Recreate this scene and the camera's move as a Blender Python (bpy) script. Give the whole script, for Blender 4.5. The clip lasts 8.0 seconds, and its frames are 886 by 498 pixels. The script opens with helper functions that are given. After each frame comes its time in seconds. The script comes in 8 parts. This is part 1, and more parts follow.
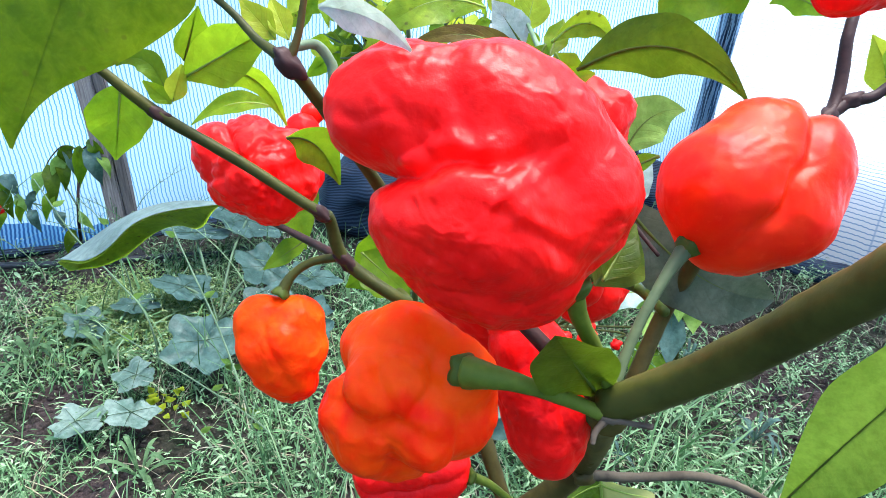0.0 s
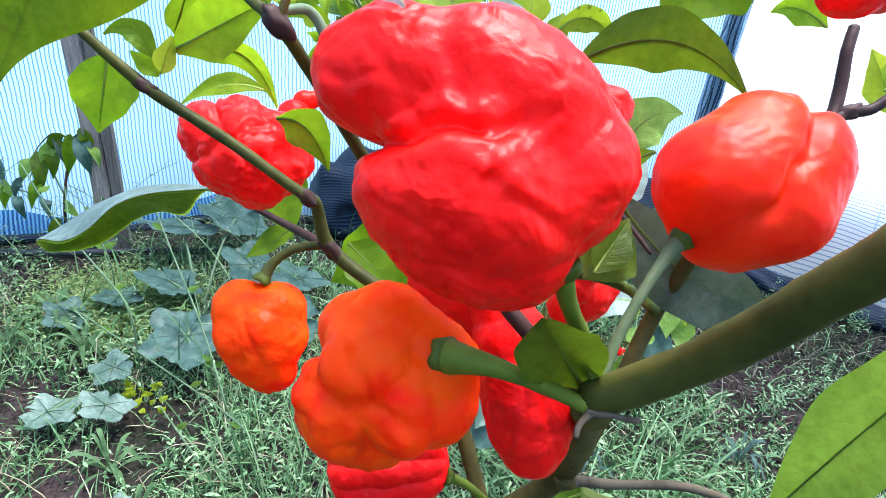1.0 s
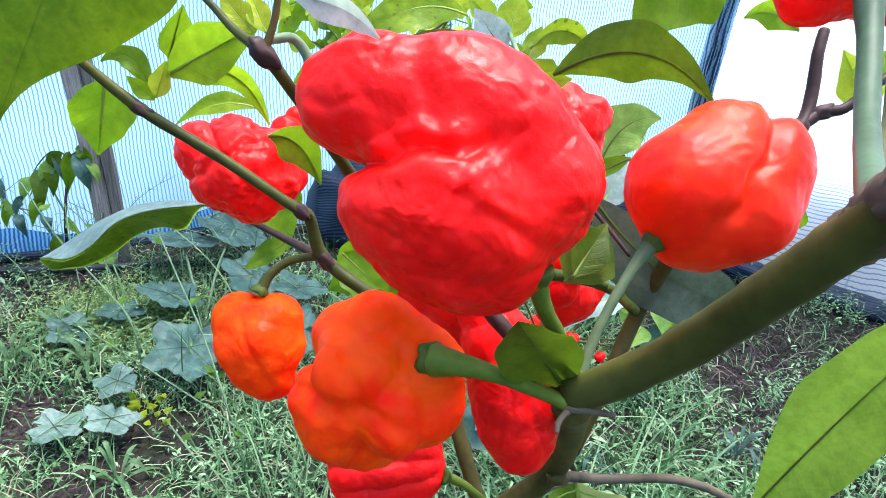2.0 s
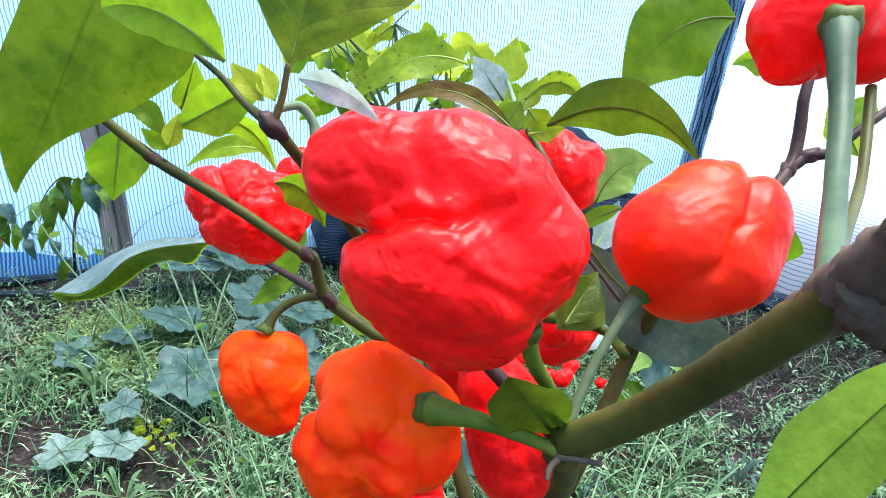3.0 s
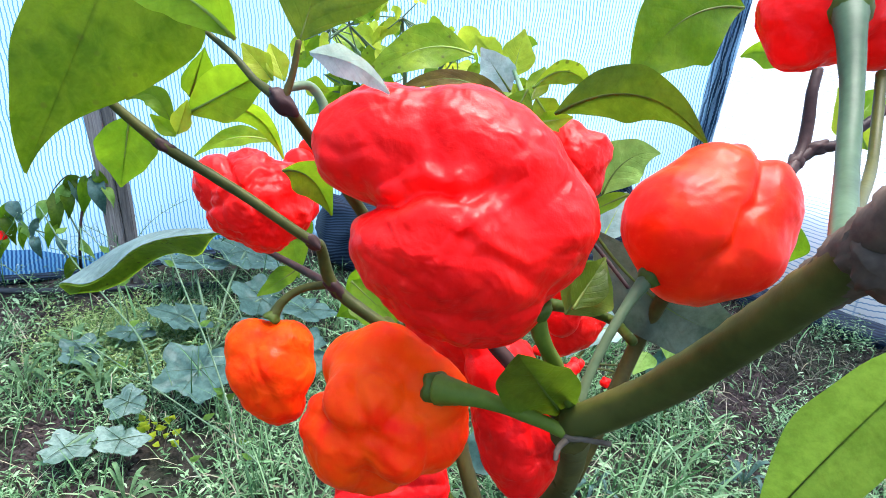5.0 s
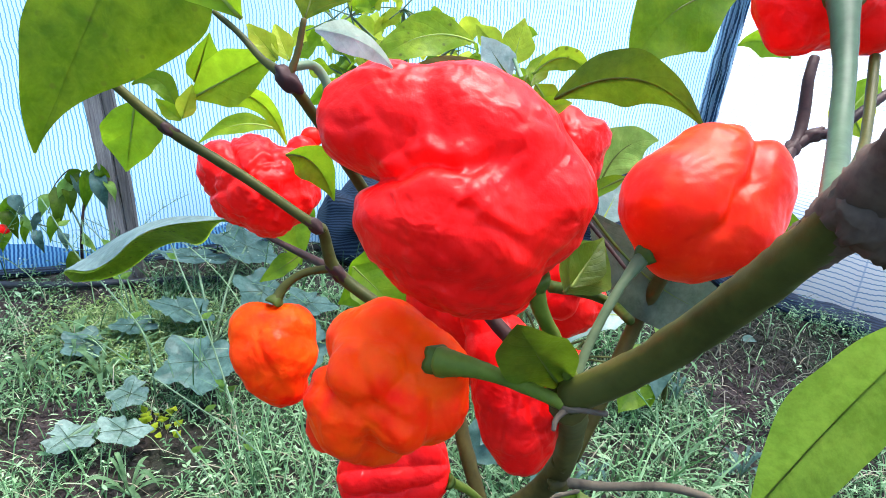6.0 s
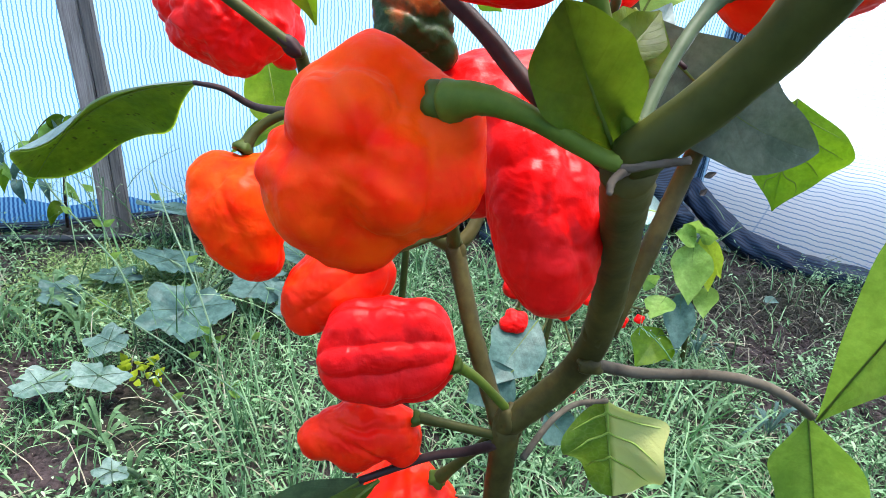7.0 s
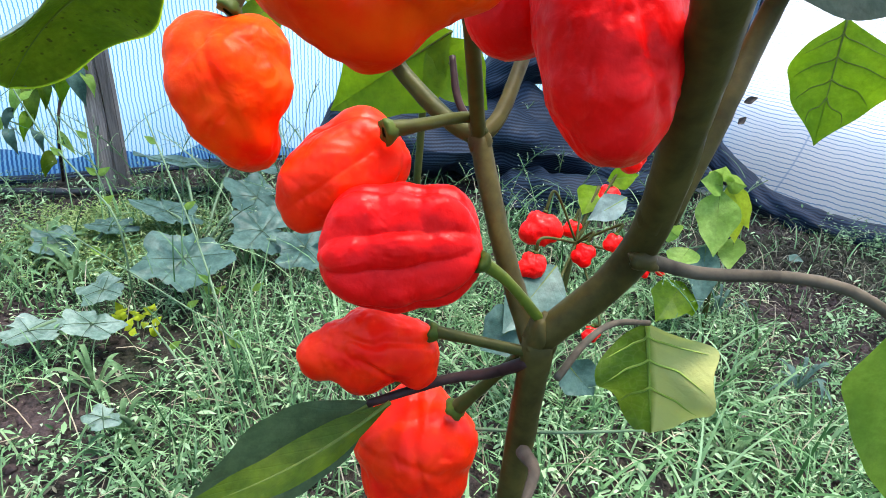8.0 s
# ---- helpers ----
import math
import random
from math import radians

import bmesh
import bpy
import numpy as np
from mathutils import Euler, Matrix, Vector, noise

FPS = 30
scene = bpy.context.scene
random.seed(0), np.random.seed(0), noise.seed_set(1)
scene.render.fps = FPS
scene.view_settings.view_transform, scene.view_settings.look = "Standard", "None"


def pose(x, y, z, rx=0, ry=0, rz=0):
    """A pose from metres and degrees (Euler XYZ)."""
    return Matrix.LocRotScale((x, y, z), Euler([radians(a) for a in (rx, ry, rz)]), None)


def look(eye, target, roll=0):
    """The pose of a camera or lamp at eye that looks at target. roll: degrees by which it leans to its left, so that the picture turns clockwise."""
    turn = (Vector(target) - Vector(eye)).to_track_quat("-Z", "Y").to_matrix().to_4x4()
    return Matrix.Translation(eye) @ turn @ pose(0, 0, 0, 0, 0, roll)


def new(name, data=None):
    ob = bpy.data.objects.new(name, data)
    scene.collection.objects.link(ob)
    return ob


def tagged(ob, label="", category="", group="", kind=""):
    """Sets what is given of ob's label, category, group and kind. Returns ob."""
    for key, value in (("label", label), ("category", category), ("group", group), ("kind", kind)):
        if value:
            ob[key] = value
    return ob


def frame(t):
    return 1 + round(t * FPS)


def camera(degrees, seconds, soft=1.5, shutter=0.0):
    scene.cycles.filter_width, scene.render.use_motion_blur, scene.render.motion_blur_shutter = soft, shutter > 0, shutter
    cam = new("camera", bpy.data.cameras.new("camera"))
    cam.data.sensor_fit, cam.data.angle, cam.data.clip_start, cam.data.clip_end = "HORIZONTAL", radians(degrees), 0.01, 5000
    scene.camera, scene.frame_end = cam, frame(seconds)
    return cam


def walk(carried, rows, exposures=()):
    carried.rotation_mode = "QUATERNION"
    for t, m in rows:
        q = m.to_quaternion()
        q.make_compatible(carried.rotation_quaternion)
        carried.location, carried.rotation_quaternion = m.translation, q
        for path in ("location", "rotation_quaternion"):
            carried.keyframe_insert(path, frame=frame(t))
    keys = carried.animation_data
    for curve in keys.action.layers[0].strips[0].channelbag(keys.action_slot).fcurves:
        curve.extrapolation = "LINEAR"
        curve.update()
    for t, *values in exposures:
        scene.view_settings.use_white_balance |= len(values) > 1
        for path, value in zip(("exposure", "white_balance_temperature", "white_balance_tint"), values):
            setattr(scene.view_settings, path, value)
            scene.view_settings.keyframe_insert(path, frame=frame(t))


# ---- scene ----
# ---- camera ----
cam = camera(72.0, 8.0, soft=0.9, shutter=0.0)
PATH = [
    (0, -0.00610, 0.01053, 0.47243, 61.694, -2.556, 0.989),
    (0.2, -0.00354, 0.01182, 0.47737, 62.381, -1.992, 0.410),
    (0.4, -0.00245, 0.01241, 0.47923, 61.894, -2.370, 0.770),
    (0.5, 0.00097, 0.01624, 0.47715, 62.131, -2.252, 0.744),
    (0.7, -0.00209, 0.01434, 0.47240, 62.056, -3.331, 0.968),
    (1, -0.00432, 0.01188, 0.46245, 62.861, -5.308, 1.469),
    (1.2, -0.00678, 0.01063, 0.46354, 62.744, -5.088, 1.001),
    (1.4, -0.00058, 0.00997, 0.46700, 63.325, -4.646, 1.158),
    (1.5, 0.00014, 0.01022, 0.46754, 63.381, -4.305, 1.036),
    (1.7, -0.00096, 0.00701, 0.46659, 63.251, -4.056, 0.839),
    (2.8, 0.00323, 0.00213, 0.48025, 63.979, -2.883, 0.673),
    (3, 0.00102, 0.00050, 0.48189, 64.839, -3.612, 1.079),
    (3.2, -0.00002, 0.00031, 0.48142, 64.949, -4.148, 1.146),
    (3.5, 0.00034, -0.00059, 0.48259, 65.252, -4.348, 1.253),
    (3.8, 0.00160, 0.00193, 0.48425, 64.952, -3.781, 1.384),
    (4, 0.00230, 0.00155, 0.48487, 65.424, -3.660, 1.464),
    (4.2, -0.00043, -0.00016, 0.48629, 65.336, -3.831, 1.237),
    (4.5, 0.00000, 0.00000, 0.48241, 65.304, -3.680, 1.427),
    (6, 0.00025, -0.00819, 0.47148, 65.125, -3.828, 1.565),
    (6.2, 0.00308, -0.00660, 0.46886, 65.410, -3.193, 1.814),
    (6.4, 0.00760, 0.00020, 0.44780, 66.250, -4.530, 2.260),
    (6.5, 0.00733, -0.00120, 0.44579, 65.988, -4.264, 2.009),
    (6.8, 0.00635, 0.00566, 0.41263, 65.326, -4.508, 2.525),
    (7, 0.00384, 0.01231, 0.39820, 64.757, -4.036, 1.966),
    (7.2, 0.00209, 0.01635, 0.38830, 64.287, -4.898, 2.441),
    (7.3, 0.00129, 0.01807, 0.38527, 64.278, -5.087, 2.300),
    (7.5, 0.00440, 0.02372, 0.37746, 63.746, -4.381, 2.484),
    (7.7, 0.00155, 0.02885, 0.36294, 62.716, -3.221, 2.633),
    (8, 0.00064, 0.02941, 0.35668, 62.615, -4.061, 2.534),
]
walk(cam, [(t, pose(x, y, z, rx, ry, rz)) for t, x, y, z, rx, ry, rz in PATH], [(0.0, 2.42, 6100, 10), (6.5, 2.42, 6150, 10), (8.0, 2.42, 6500, 10)])
SKY_STRENGTH, SUN_STRENGTH = 0.155, 2.05

# ---- light ----
SUN_EL, SUN_AZ = radians(72), radians(40)
world = bpy.data.worlds.new("sky")
scene.world = world
world.use_nodes = True
wn = world.node_tree.nodes
sky = wn.new("ShaderNodeTexSky")
sky.sky_type, sky.sun_disc = "NISHITA", False
sky.sun_elevation, sky.sun_rotation = SUN_EL, SUN_AZ
sky.air_density, sky.dust_density = 1.0, 2.5
wn["Background"].inputs["Strength"].default_value = SKY_STRENGTH
world.node_tree.links.new(sky.outputs[0], wn["Background"].inputs["Color"])
sun_data = bpy.data.lights.new("sun", "SUN")
sun_data.energy, sun_data.angle, sun_data.color = SUN_STRENGTH, radians(38), (1.0, 0.96, 0.9)
sun = new("sun", sun_data)
toward = Vector((math.sin(SUN_AZ) * math.cos(SUN_EL), math.cos(SUN_AZ) * math.cos(SUN_EL), math.sin(SUN_EL)))
sun.matrix_world = look(toward * 20, (0, 0, 0))


# ---- materials ----
class Nodes:
    """Short ways to write a node material."""

    def __init__(self, name):
        self.mat = bpy.data.materials.new(name)
        self.mat.use_nodes = True
        self.tree = self.mat.node_tree
        self.out = self.tree.nodes["Material Output"]
        self.bsdf = self.tree.nodes["Principled BSDF"]

    def add(self, kind, **inputs):
        node = self.tree.nodes.new("ShaderNode" + kind)
        for key, value in inputs.items():
            self.put(node, key.replace("_", " "), value)
        return node

    def put(self, node, key, value):
        socket = node.inputs[int(key)] if key.isdigit() else node.inputs[key]
        if isinstance(value, bpy.types.NodeSocket):
            self.tree.links.new(value, socket)
        else:
            socket.default_value = value

    def coords(self, kind="Object"):
        return self.add("TexCoord").outputs[kind]

    def noise(self, scale, detail=4.0, rough=0.55, vector=None, distortion=0.0):
        node = self.add("TexNoise", Scale=scale, Detail=detail, Roughness=rough, Distortion=distortion)
        self.put(node, "Vector", vector or self.coords())
        return node.outputs["Fac"]

    def ramp(self, fac, *stops):
        node = self.add("ValToRGB", Fac=fac)
        els = node.color_ramp.elements
        while len(els) < len(stops):
            els.new(0.5)
        for el, (at, colour) in zip(els, stops):
            el.position = at
            el.color = (*colour, 1) if len(colour) == 3 else colour
        return node.outputs["Color"]

    def mix(self, fac, a, b):
        node = self.tree.nodes.new("ShaderNodeMix")
        node.data_type = "RGBA"
        for key, value in ((0, fac), (6, a), (7, b)):
            if isinstance(value, bpy.types.NodeSocket):
                self.tree.links.new(value, node.inputs[key])
            else:
                node.inputs[key].default_value = (*value, 1) if isinstance(value, tuple) and len(value) == 3 else value
        return node.outputs[2]

    def math(self, op, a, b=0.0):
        node = self.tree.nodes.new("ShaderNodeMath")
        node.operation = op
        for key, value in ((0, a), (1, b)):
            if isinstance(value, bpy.types.NodeSocket):
                self.tree.links.new(value, node.inputs[key])
            else:
                node.inputs[key].default_value = value
        return node.outputs[0]

    def bump(self, height, strength=0.3, distance=0.001):
        node = self.add("Bump", Strength=strength, Distance=distance, Height=height)
        self.put(self.bsdf, "Normal", node.outputs["Normal"])
        return node.outputs["Normal"]

    def random(self):
        return self.add("ObjectInfo").outputs["Random"]

    def island(self):
        return self.add("NewGeometry").outputs["Random Per Island"]


def pepper_material(name, deep, bright, amount, rough=0.38, relief=0.6, soft=0.38, depth=0.0055, gloss=0.13, thin=0.0):
    """Waxy skin: two colours in soft patches and streaks, shallow dents and pimples that break up the shine."""
    n = Nodes(name)
    patch = n.math("ADD", n.math("MULTIPLY", n.noise(38.0, 3.0, 0.55, distortion=0.6), 0.7), n.math("MULTIPLY", n.noise(140.0, 4.0, 0.6), 0.3))
    fac = n.ramp(n.math("ADD", patch, amount - 0.5), (0.4, (0, 0, 0)), (0.62, (1, 1, 1)))
    colour = n.mix(fac, deep, bright)
    fleck = n.ramp(n.noise(520.0, 2.0, 0.5), (0.6, (0, 0, 0)), (0.78, (0.3, 0.3, 0.3)))
    colour = n.mix(fleck, colour, tuple(min(1.0, c * 1.25 + 0.015) for c in bright))
    n.put(n.bsdf, "Base Color", colour)
    n.put(n.bsdf, "Roughness", n.ramp(n.noise(120.0, 4.0, 0.65), (0.32, (rough - 0.09,) * 3), (0.68, (rough + 0.14,) * 3)))
    n.put(n.bsdf, "Subsurface Weight", soft)
    n.put(n.bsdf, "Subsurface Radius", (depth, depth * 0.27, depth * 0.1))
    n.put(n.bsdf, "Subsurface Scale", 1.0)
    n.put(n.bsdf, "Specular IOR Level", gloss)
    n.put(n.bsdf, "Coat Weight", 0.035)
    n.put(n.bsdf, "Coat Roughness", 0.17)
    dents = n.noise(75.0, 2.0, 0.5, distortion=1.0)
    pimple = n.add("TexVoronoi", Scale=190.0, Randomness=1.0)
    pimple.feature = "SMOOTH_F1"
    n.put(pimple, "Vector", n.coords())
    height = n.math("ADD", n.math("MULTIPLY", dents, 1.8), n.math("ADD", n.math("MULTIPLY", n.noise(420.0, 3.0, 0.6), 0.3), n.math("MULTIPLY", pimple.outputs["Distance"], -1.1)))
    n.bump(height, relief, 0.0016)
    if thin:
        # a hollow fruit with a thin wall lets light through
        back = n.add("BsdfTranslucent")
        n.put(back, "Color", colour)
        both = n.add("MixShader", Fac=thin)
        n.put(both, "1", n.bsdf.outputs[0])
        n.put(both, "2", back.outputs[0])
        n.put(n.out, "Surface", both.outputs[0])
    return n.mat


def leaf_material(name, dark, light, glow, vein=(0.35, 0.45, 0.14), through_light=0.45, spots=0.0, rough=0.42, edge=None):
    """Blade with midrib and side veins laid out along it, blotches, and light that shines through. Coordinates: x along, y across."""
    n = Nodes(name)
    sep = n.add("SeparateXYZ")
    n.put(sep, "Vector", n.coords("UV"))
    along, side = sep.outputs["X"], n.math("ABSOLUTE", n.math("SUBTRACT", sep.outputs["Y"], 0.5))
    waver = n.math("MULTIPLY", n.noise(60.0, 2.0), 0.05)
    run = n.math("ADD", n.math("SUBTRACT", along, n.math("MULTIPLY", side, 0.55)), waver)
    saw = n.math("ABSOLUTE", n.math("SUBTRACT", n.math("FRACT", n.math("MULTIPLY", run, 8.0)), 0.5))
    ribs = n.ramp(saw, (0.0, (1, 1, 1)), (0.12, (0, 0, 0)))
    mid = n.ramp(side, (0.0, (1, 1, 1)), (0.028, (0, 0, 0)))
    veins = n.math("MAXIMUM", n.math("MULTIPLY", ribs, 0.55), mid)
    blotch = n.ramp(n.math("ADD", n.math("MULTIPLY", n.noise(42.0, 3.0, 0.6), 0.6), n.math("MULTIPLY", n.noise(130.0, 5.0, 0.65, distortion=0.5), 0.4)), (0.43, (0, 0, 0)), (0.57, (1, 1, 1)))
    colour = n.mix(blotch, dark, light)
    cell = n.add("TexVoronoi", Scale=260.0)
    cell.feature = "DISTANCE_TO_EDGE"
    n.put(cell, "Vector", n.coords())
    net = n.ramp(cell.outputs["Distance"], (0.0, (1, 1, 1)), (0.1, (0, 0, 0)))
    colour = n.mix(n.math("MULTIPLY", net, 0.05), colour, vein)
    colour = n.mix(n.math("MULTIPLY", veins, 0.07), colour, tuple(v * 0.6 for v in dark))
    fine = n.ramp(n.noise(230.0, 5.0, 0.7), (0.3, (0.72, 0.72, 0.72)), (0.7, (1.22, 1.22, 1.22)))
    shade = n.tree.nodes.new("ShaderNodeMix")
    shade.data_type, shade.blend_type = "RGBA", "MULTIPLY"
    shade.inputs[0].default_value = 1.0
    n.tree.links.new(colour, shade.inputs[6])
    n.tree.links.new(fine, shade.inputs[7])
    colour = shade.outputs[2]
    if edge:
        rim = n.math("ADD", n.math("MULTIPLY", side, 2.0), n.math("MULTIPLY", n.noise(55.0, 4.0), 0.5))
        colour = n.mix(n.ramp(rim, (1.08, (0, 0, 0)), (1.13, (1, 1, 1))) if edge != "half" else n.ramp(n.math("ADD", sep.outputs["Y"], n.math("MULTIPLY", n.noise(80.0, 3.0), 0.06)), (0.47, (1, 1, 1)), (0.53, (0, 0, 0))), colour, (0.04, 0.016, 0.008) if edge != "half" else (0.36, 0.37, 0.13))
    if spots:
        dot = n.add("TexVoronoi", Scale=230.0, Randomness=1.0)
        n.put(dot, "Vector", n.coords())
        few = n.ramp(n.noise(55.0, 2.0), (0.46, (0, 0, 0)), (0.54, (1, 1, 1)))
        spot = n.math("MULTIPLY", n.ramp(dot.outputs["Distance"], (0.16, (1, 1, 1)), (0.26, (0, 0, 0))), n.math("MULTIPLY", few, spots))
        colour = n.mix(spot, colour, (0.05, 0.03, 0.012))
    n.put(n.bsdf, "Base Color", colour)
    n.put(n.bsdf, "Roughness", rough)
    n.put(n.bsdf, "Specular IOR Level", 0.14)
    height = n.math("ADD", n.math("MULTIPLY", veins, -0.18), n.math("MULTIPLY", n.noise(110.0, 4.0, 0.6), 1.3))
    normal = n.bump(height, 0.5, 0.0009)
    back = n.add("BsdfTranslucent", Normal=normal)
    tint = n.mix(0.45, colour, glow)
    n.put(back, "Color", tint)
    both = n.add("MixShader", Fac=through_light)
    n.put(both, "1", n.bsdf.outputs[0])
    n.put(both, "2", back.outputs[0])
    n.put(n.out, "Surface", both.outputs[0])
    return n.mat


def stem_material(name, a, b, rough=0.5):
    n = Nodes(name)
    fine = n.noise(210.0, 4.0, 0.6)
    patch = n.noise(38.0, 4.0, 0.6)
    mixed = n.math("ADD", n.math("MULTIPLY", fine, 0.35), n.math("MULTIPLY", patch, 0.65))
    n.put(n.bsdf, "Base Color", n.mix(n.ramp(mixed, (0.38, (0, 0, 0)), (0.62, (1, 1, 1))), a, b))
    n.put(n.bsdf, "Roughness", rough)
    n.put(n.bsdf, "Specular IOR Level", 0.14)
    n.bump(mixed, 0.5, 0.0007)
    return n.mat


def stuff_material(name, a, b, c, rough=0.6, through_light=0.22):
    """For grass and weeds: each blade its own tone."""
    n = Nodes(name)
    colour = n.ramp(n.island(), (0.0, a), (0.5, b), (1.0, c))
    colour = n.mix(n.math("MULTIPLY", n.noise(60.0, 3.0), 0.35), colour, tuple(v * 0.5 for v in a))
    n.put(n.bsdf, "Base Color", colour)
    n.put(n.bsdf, "Roughness", rough)
    n.put(n.bsdf, "Specular IOR Level", 0.07)
    back = n.add("BsdfTranslucent")
    n.put(back, "Color", colour)
    both = n.add("MixShader", Fac=through_light)
    n.put(both, "1", n.bsdf.outputs[0])
    n.put(both, "2", back.outputs[0])
    n.put(n.out, "Surface", both.outputs[0])
    return n.mat


def plain_material(name, a, b, scale, rough, metal=0.0, bump=0.3, distance=0.002):
    n = Nodes(name)
    fac = n.noise(scale, 6.0, 0.62)
    fine = n.noise(scale * 7, 4.0, 0.6)
    mixed = n.math("ADD", n.math("MULTIPLY", fac, 0.65), n.math("MULTIPLY", fine, 0.35))
    n.put(n.bsdf, "Base Color", n.mix(n.ramp(mixed, (0.36, (0, 0, 0)), (0.64, (1, 1, 1))), a, b))
    n.put(n.bsdf, "Roughness", rough)
    n.put(n.bsdf, "Metallic", metal)
    n.bump(mixed, bump, distance)
    return n.mat


def wood_material(name, a, b):
    n = Nodes(name)
    long = n.add("Mapping", Scale=(1.0, 1.0, 0.05))
    n.put(long, "Vector", n.coords())
    grain = n.noise(420.0, 5.0, 0.65, long.outputs[0])
    stain = n.noise(9.0, 4.0)
    mixed = n.math("ADD", n.math("MULTIPLY", grain, 0.7), n.math("MULTIPLY", stain, 0.3))
    n.put(n.bsdf, "Base Color", n.mix(n.ramp(mixed, (0.36, (0, 0, 0)), (0.62, (1, 1, 1))), a, b))
    n.put(n.bsdf, "Roughness", 0.85)
    n.bump(grain, 0.6, 0.002)
    return n.mat


def soil_material():
    n = Nodes("soil")
    big, mid, fine = n.noise(6.0, 5.0), n.noise(45.0, 6.0, 0.65), n.noise(300.0, 4.0, 0.7)
    mixed = n.math("ADD", n.math("MULTIPLY", mid, 0.6), n.math("MULTIPLY", fine, 0.4))
    colour = n.mix(n.ramp(mixed, (0.35, (0, 0, 0)), (0.65, (1, 1, 1))), (0.005, 0.0036, 0.0038), (0.088, 0.06, 0.06))
    mossy = n.ramp(big, (0.4, (0.05, 0.05, 0.05)), (0.6, (0.6, 0.6, 0.6)))
    n.put(n.bsdf, "Base Color", n.mix(mossy, colour, (0.014, 0.024, 0.009)))
    n.put(n.bsdf, "Roughness", 0.9)
    n.put(n.bsdf, "Specular IOR Level", 0.15)
    n.bump(mixed, 0.9, 0.006)
    return n.mat


def net_material(name, cloth, thread, open_part, across=False, weave=0.1, width=0.13, through_light=0.66, seams=0.0):
    """Shade netting: ribs and cross threads with holes between them, lit through from behind. Coordinates in metres."""
    n = Nodes(name)
    sep = n.add("SeparateXYZ")
    n.put(sep, "Vector", n.coords("UV"))
    a, b = (sep.outputs["Y"], sep.outputs["X"]) if across else (sep.outputs["X"], sep.outputs["Y"])
    wob = n.math("MULTIPLY", n.noise(14.0, 2.0, 0.5, n.coords("UV")), 0.012)
    a = n.math("ADD", a, wob)
    a = n.math("ADD", a, n.math("MULTIPLY", n.math("SINE", n.math("MULTIPLY", b, 820.0)), 0.00022))
    rib = n.math("ABSOLUTE", n.math("SUBTRACT", n.math("FRACT", n.math("MULTIPLY", a, 1 / 0.0056)), 0.5))
    line = n.ramp(rib, (width - 0.08, (1, 1, 1)), (width, (0, 0, 0)))
    cross = n.math("ABSOLUTE", n.math("SUBTRACT", n.math("FRACT", n.math("MULTIPLY", b, 1 / 0.0035)), 0.5))
    weft = n.ramp(cross, (0.12, (0.6, 0.6, 0.6)), (0.24, (0, 0, 0)))
    patch = n.noise(3.2, 4.0, 0.6, n.coords("UV"))
    strands = n.math("MAXIMUM", line, n.math("MULTIPLY", weft, weave))
    if seams:
        drift = n.math("ADD", b, n.math("MULTIPLY", n.noise(1.6, 2.0, 0.5, n.coords("UV")), 0.12))
        seam = n.math("ABSOLUTE", n.math("SUBTRACT", n.math("FRACT", n.math("MULTIPLY", drift, 1 / seams)), 0.5))
        strands = n.math("MAXIMUM", strands, n.ramp(seam, (0.004, (0.6, 0.6, 0.6)), (0.012, (0, 0, 0))))
    colour = n.mix(n.math("MULTIPLY", strands, n.ramp(patch, (0.2, (0.75, 0.75, 0.75)), (0.75, (1, 1, 1)))), cloth, thread)
    n.put(n.bsdf, "Base Color", colour)
    n.put(n.bsdf, "Roughness", 0.55)
    n.put(n.bsdf, "Specular IOR Level", 0.2)
    back = n.add("BsdfTranslucent")
    n.put(back, "Color", colour)
    both = n.add("MixShader", Fac=through_light)
    n.put(both, "1", n.bsdf.outputs[0])
    n.put(both, "2", back.outputs[0])
    hole = n.add("BsdfTransparent")
    see = n.add("MixShader", Fac=n.math("MULTIPLY", n.math("SUBTRACT", 1.0, strands), open_part))
    n.put(see, "1", both.outputs[0])
    n.put(see, "2", hole.outputs[0])
    n.put(n.out, "Surface", see.outputs[0])
    return n.mat


RED_SKIN = pepper_material("red pepper skin", (0.84, 0.002, 0.002), (0.95, 0.0085, 0.005), 0.5)
DEEP_RED_SKIN = pepper_material("deep red pepper skin", (0.69, 0.0018, 0.002), (0.83, 0.0045, 0.0035), 0.5)
SCARLET_SKIN = pepper_material("scarlet pepper skin", (0.8, 0.006, 0.001), (0.88, 0.03, 0.0015), 0.5, relief=0.25, gloss=0.11)
ORANGE_SKIN = pepper_material("orange pepper skin", (0.95, 0.011, 0.0006), (0.98, 0.075, 0.0012), 0.54, relief=0.5, soft=0.5, depth=0.007, gloss=0.06, thin=0.15)
RIPENING_SKIN = pepper_material("ripening pepper skin", (0.5, 0.075, 0.004), (0.02, 0.04, 0.007), 0.7)
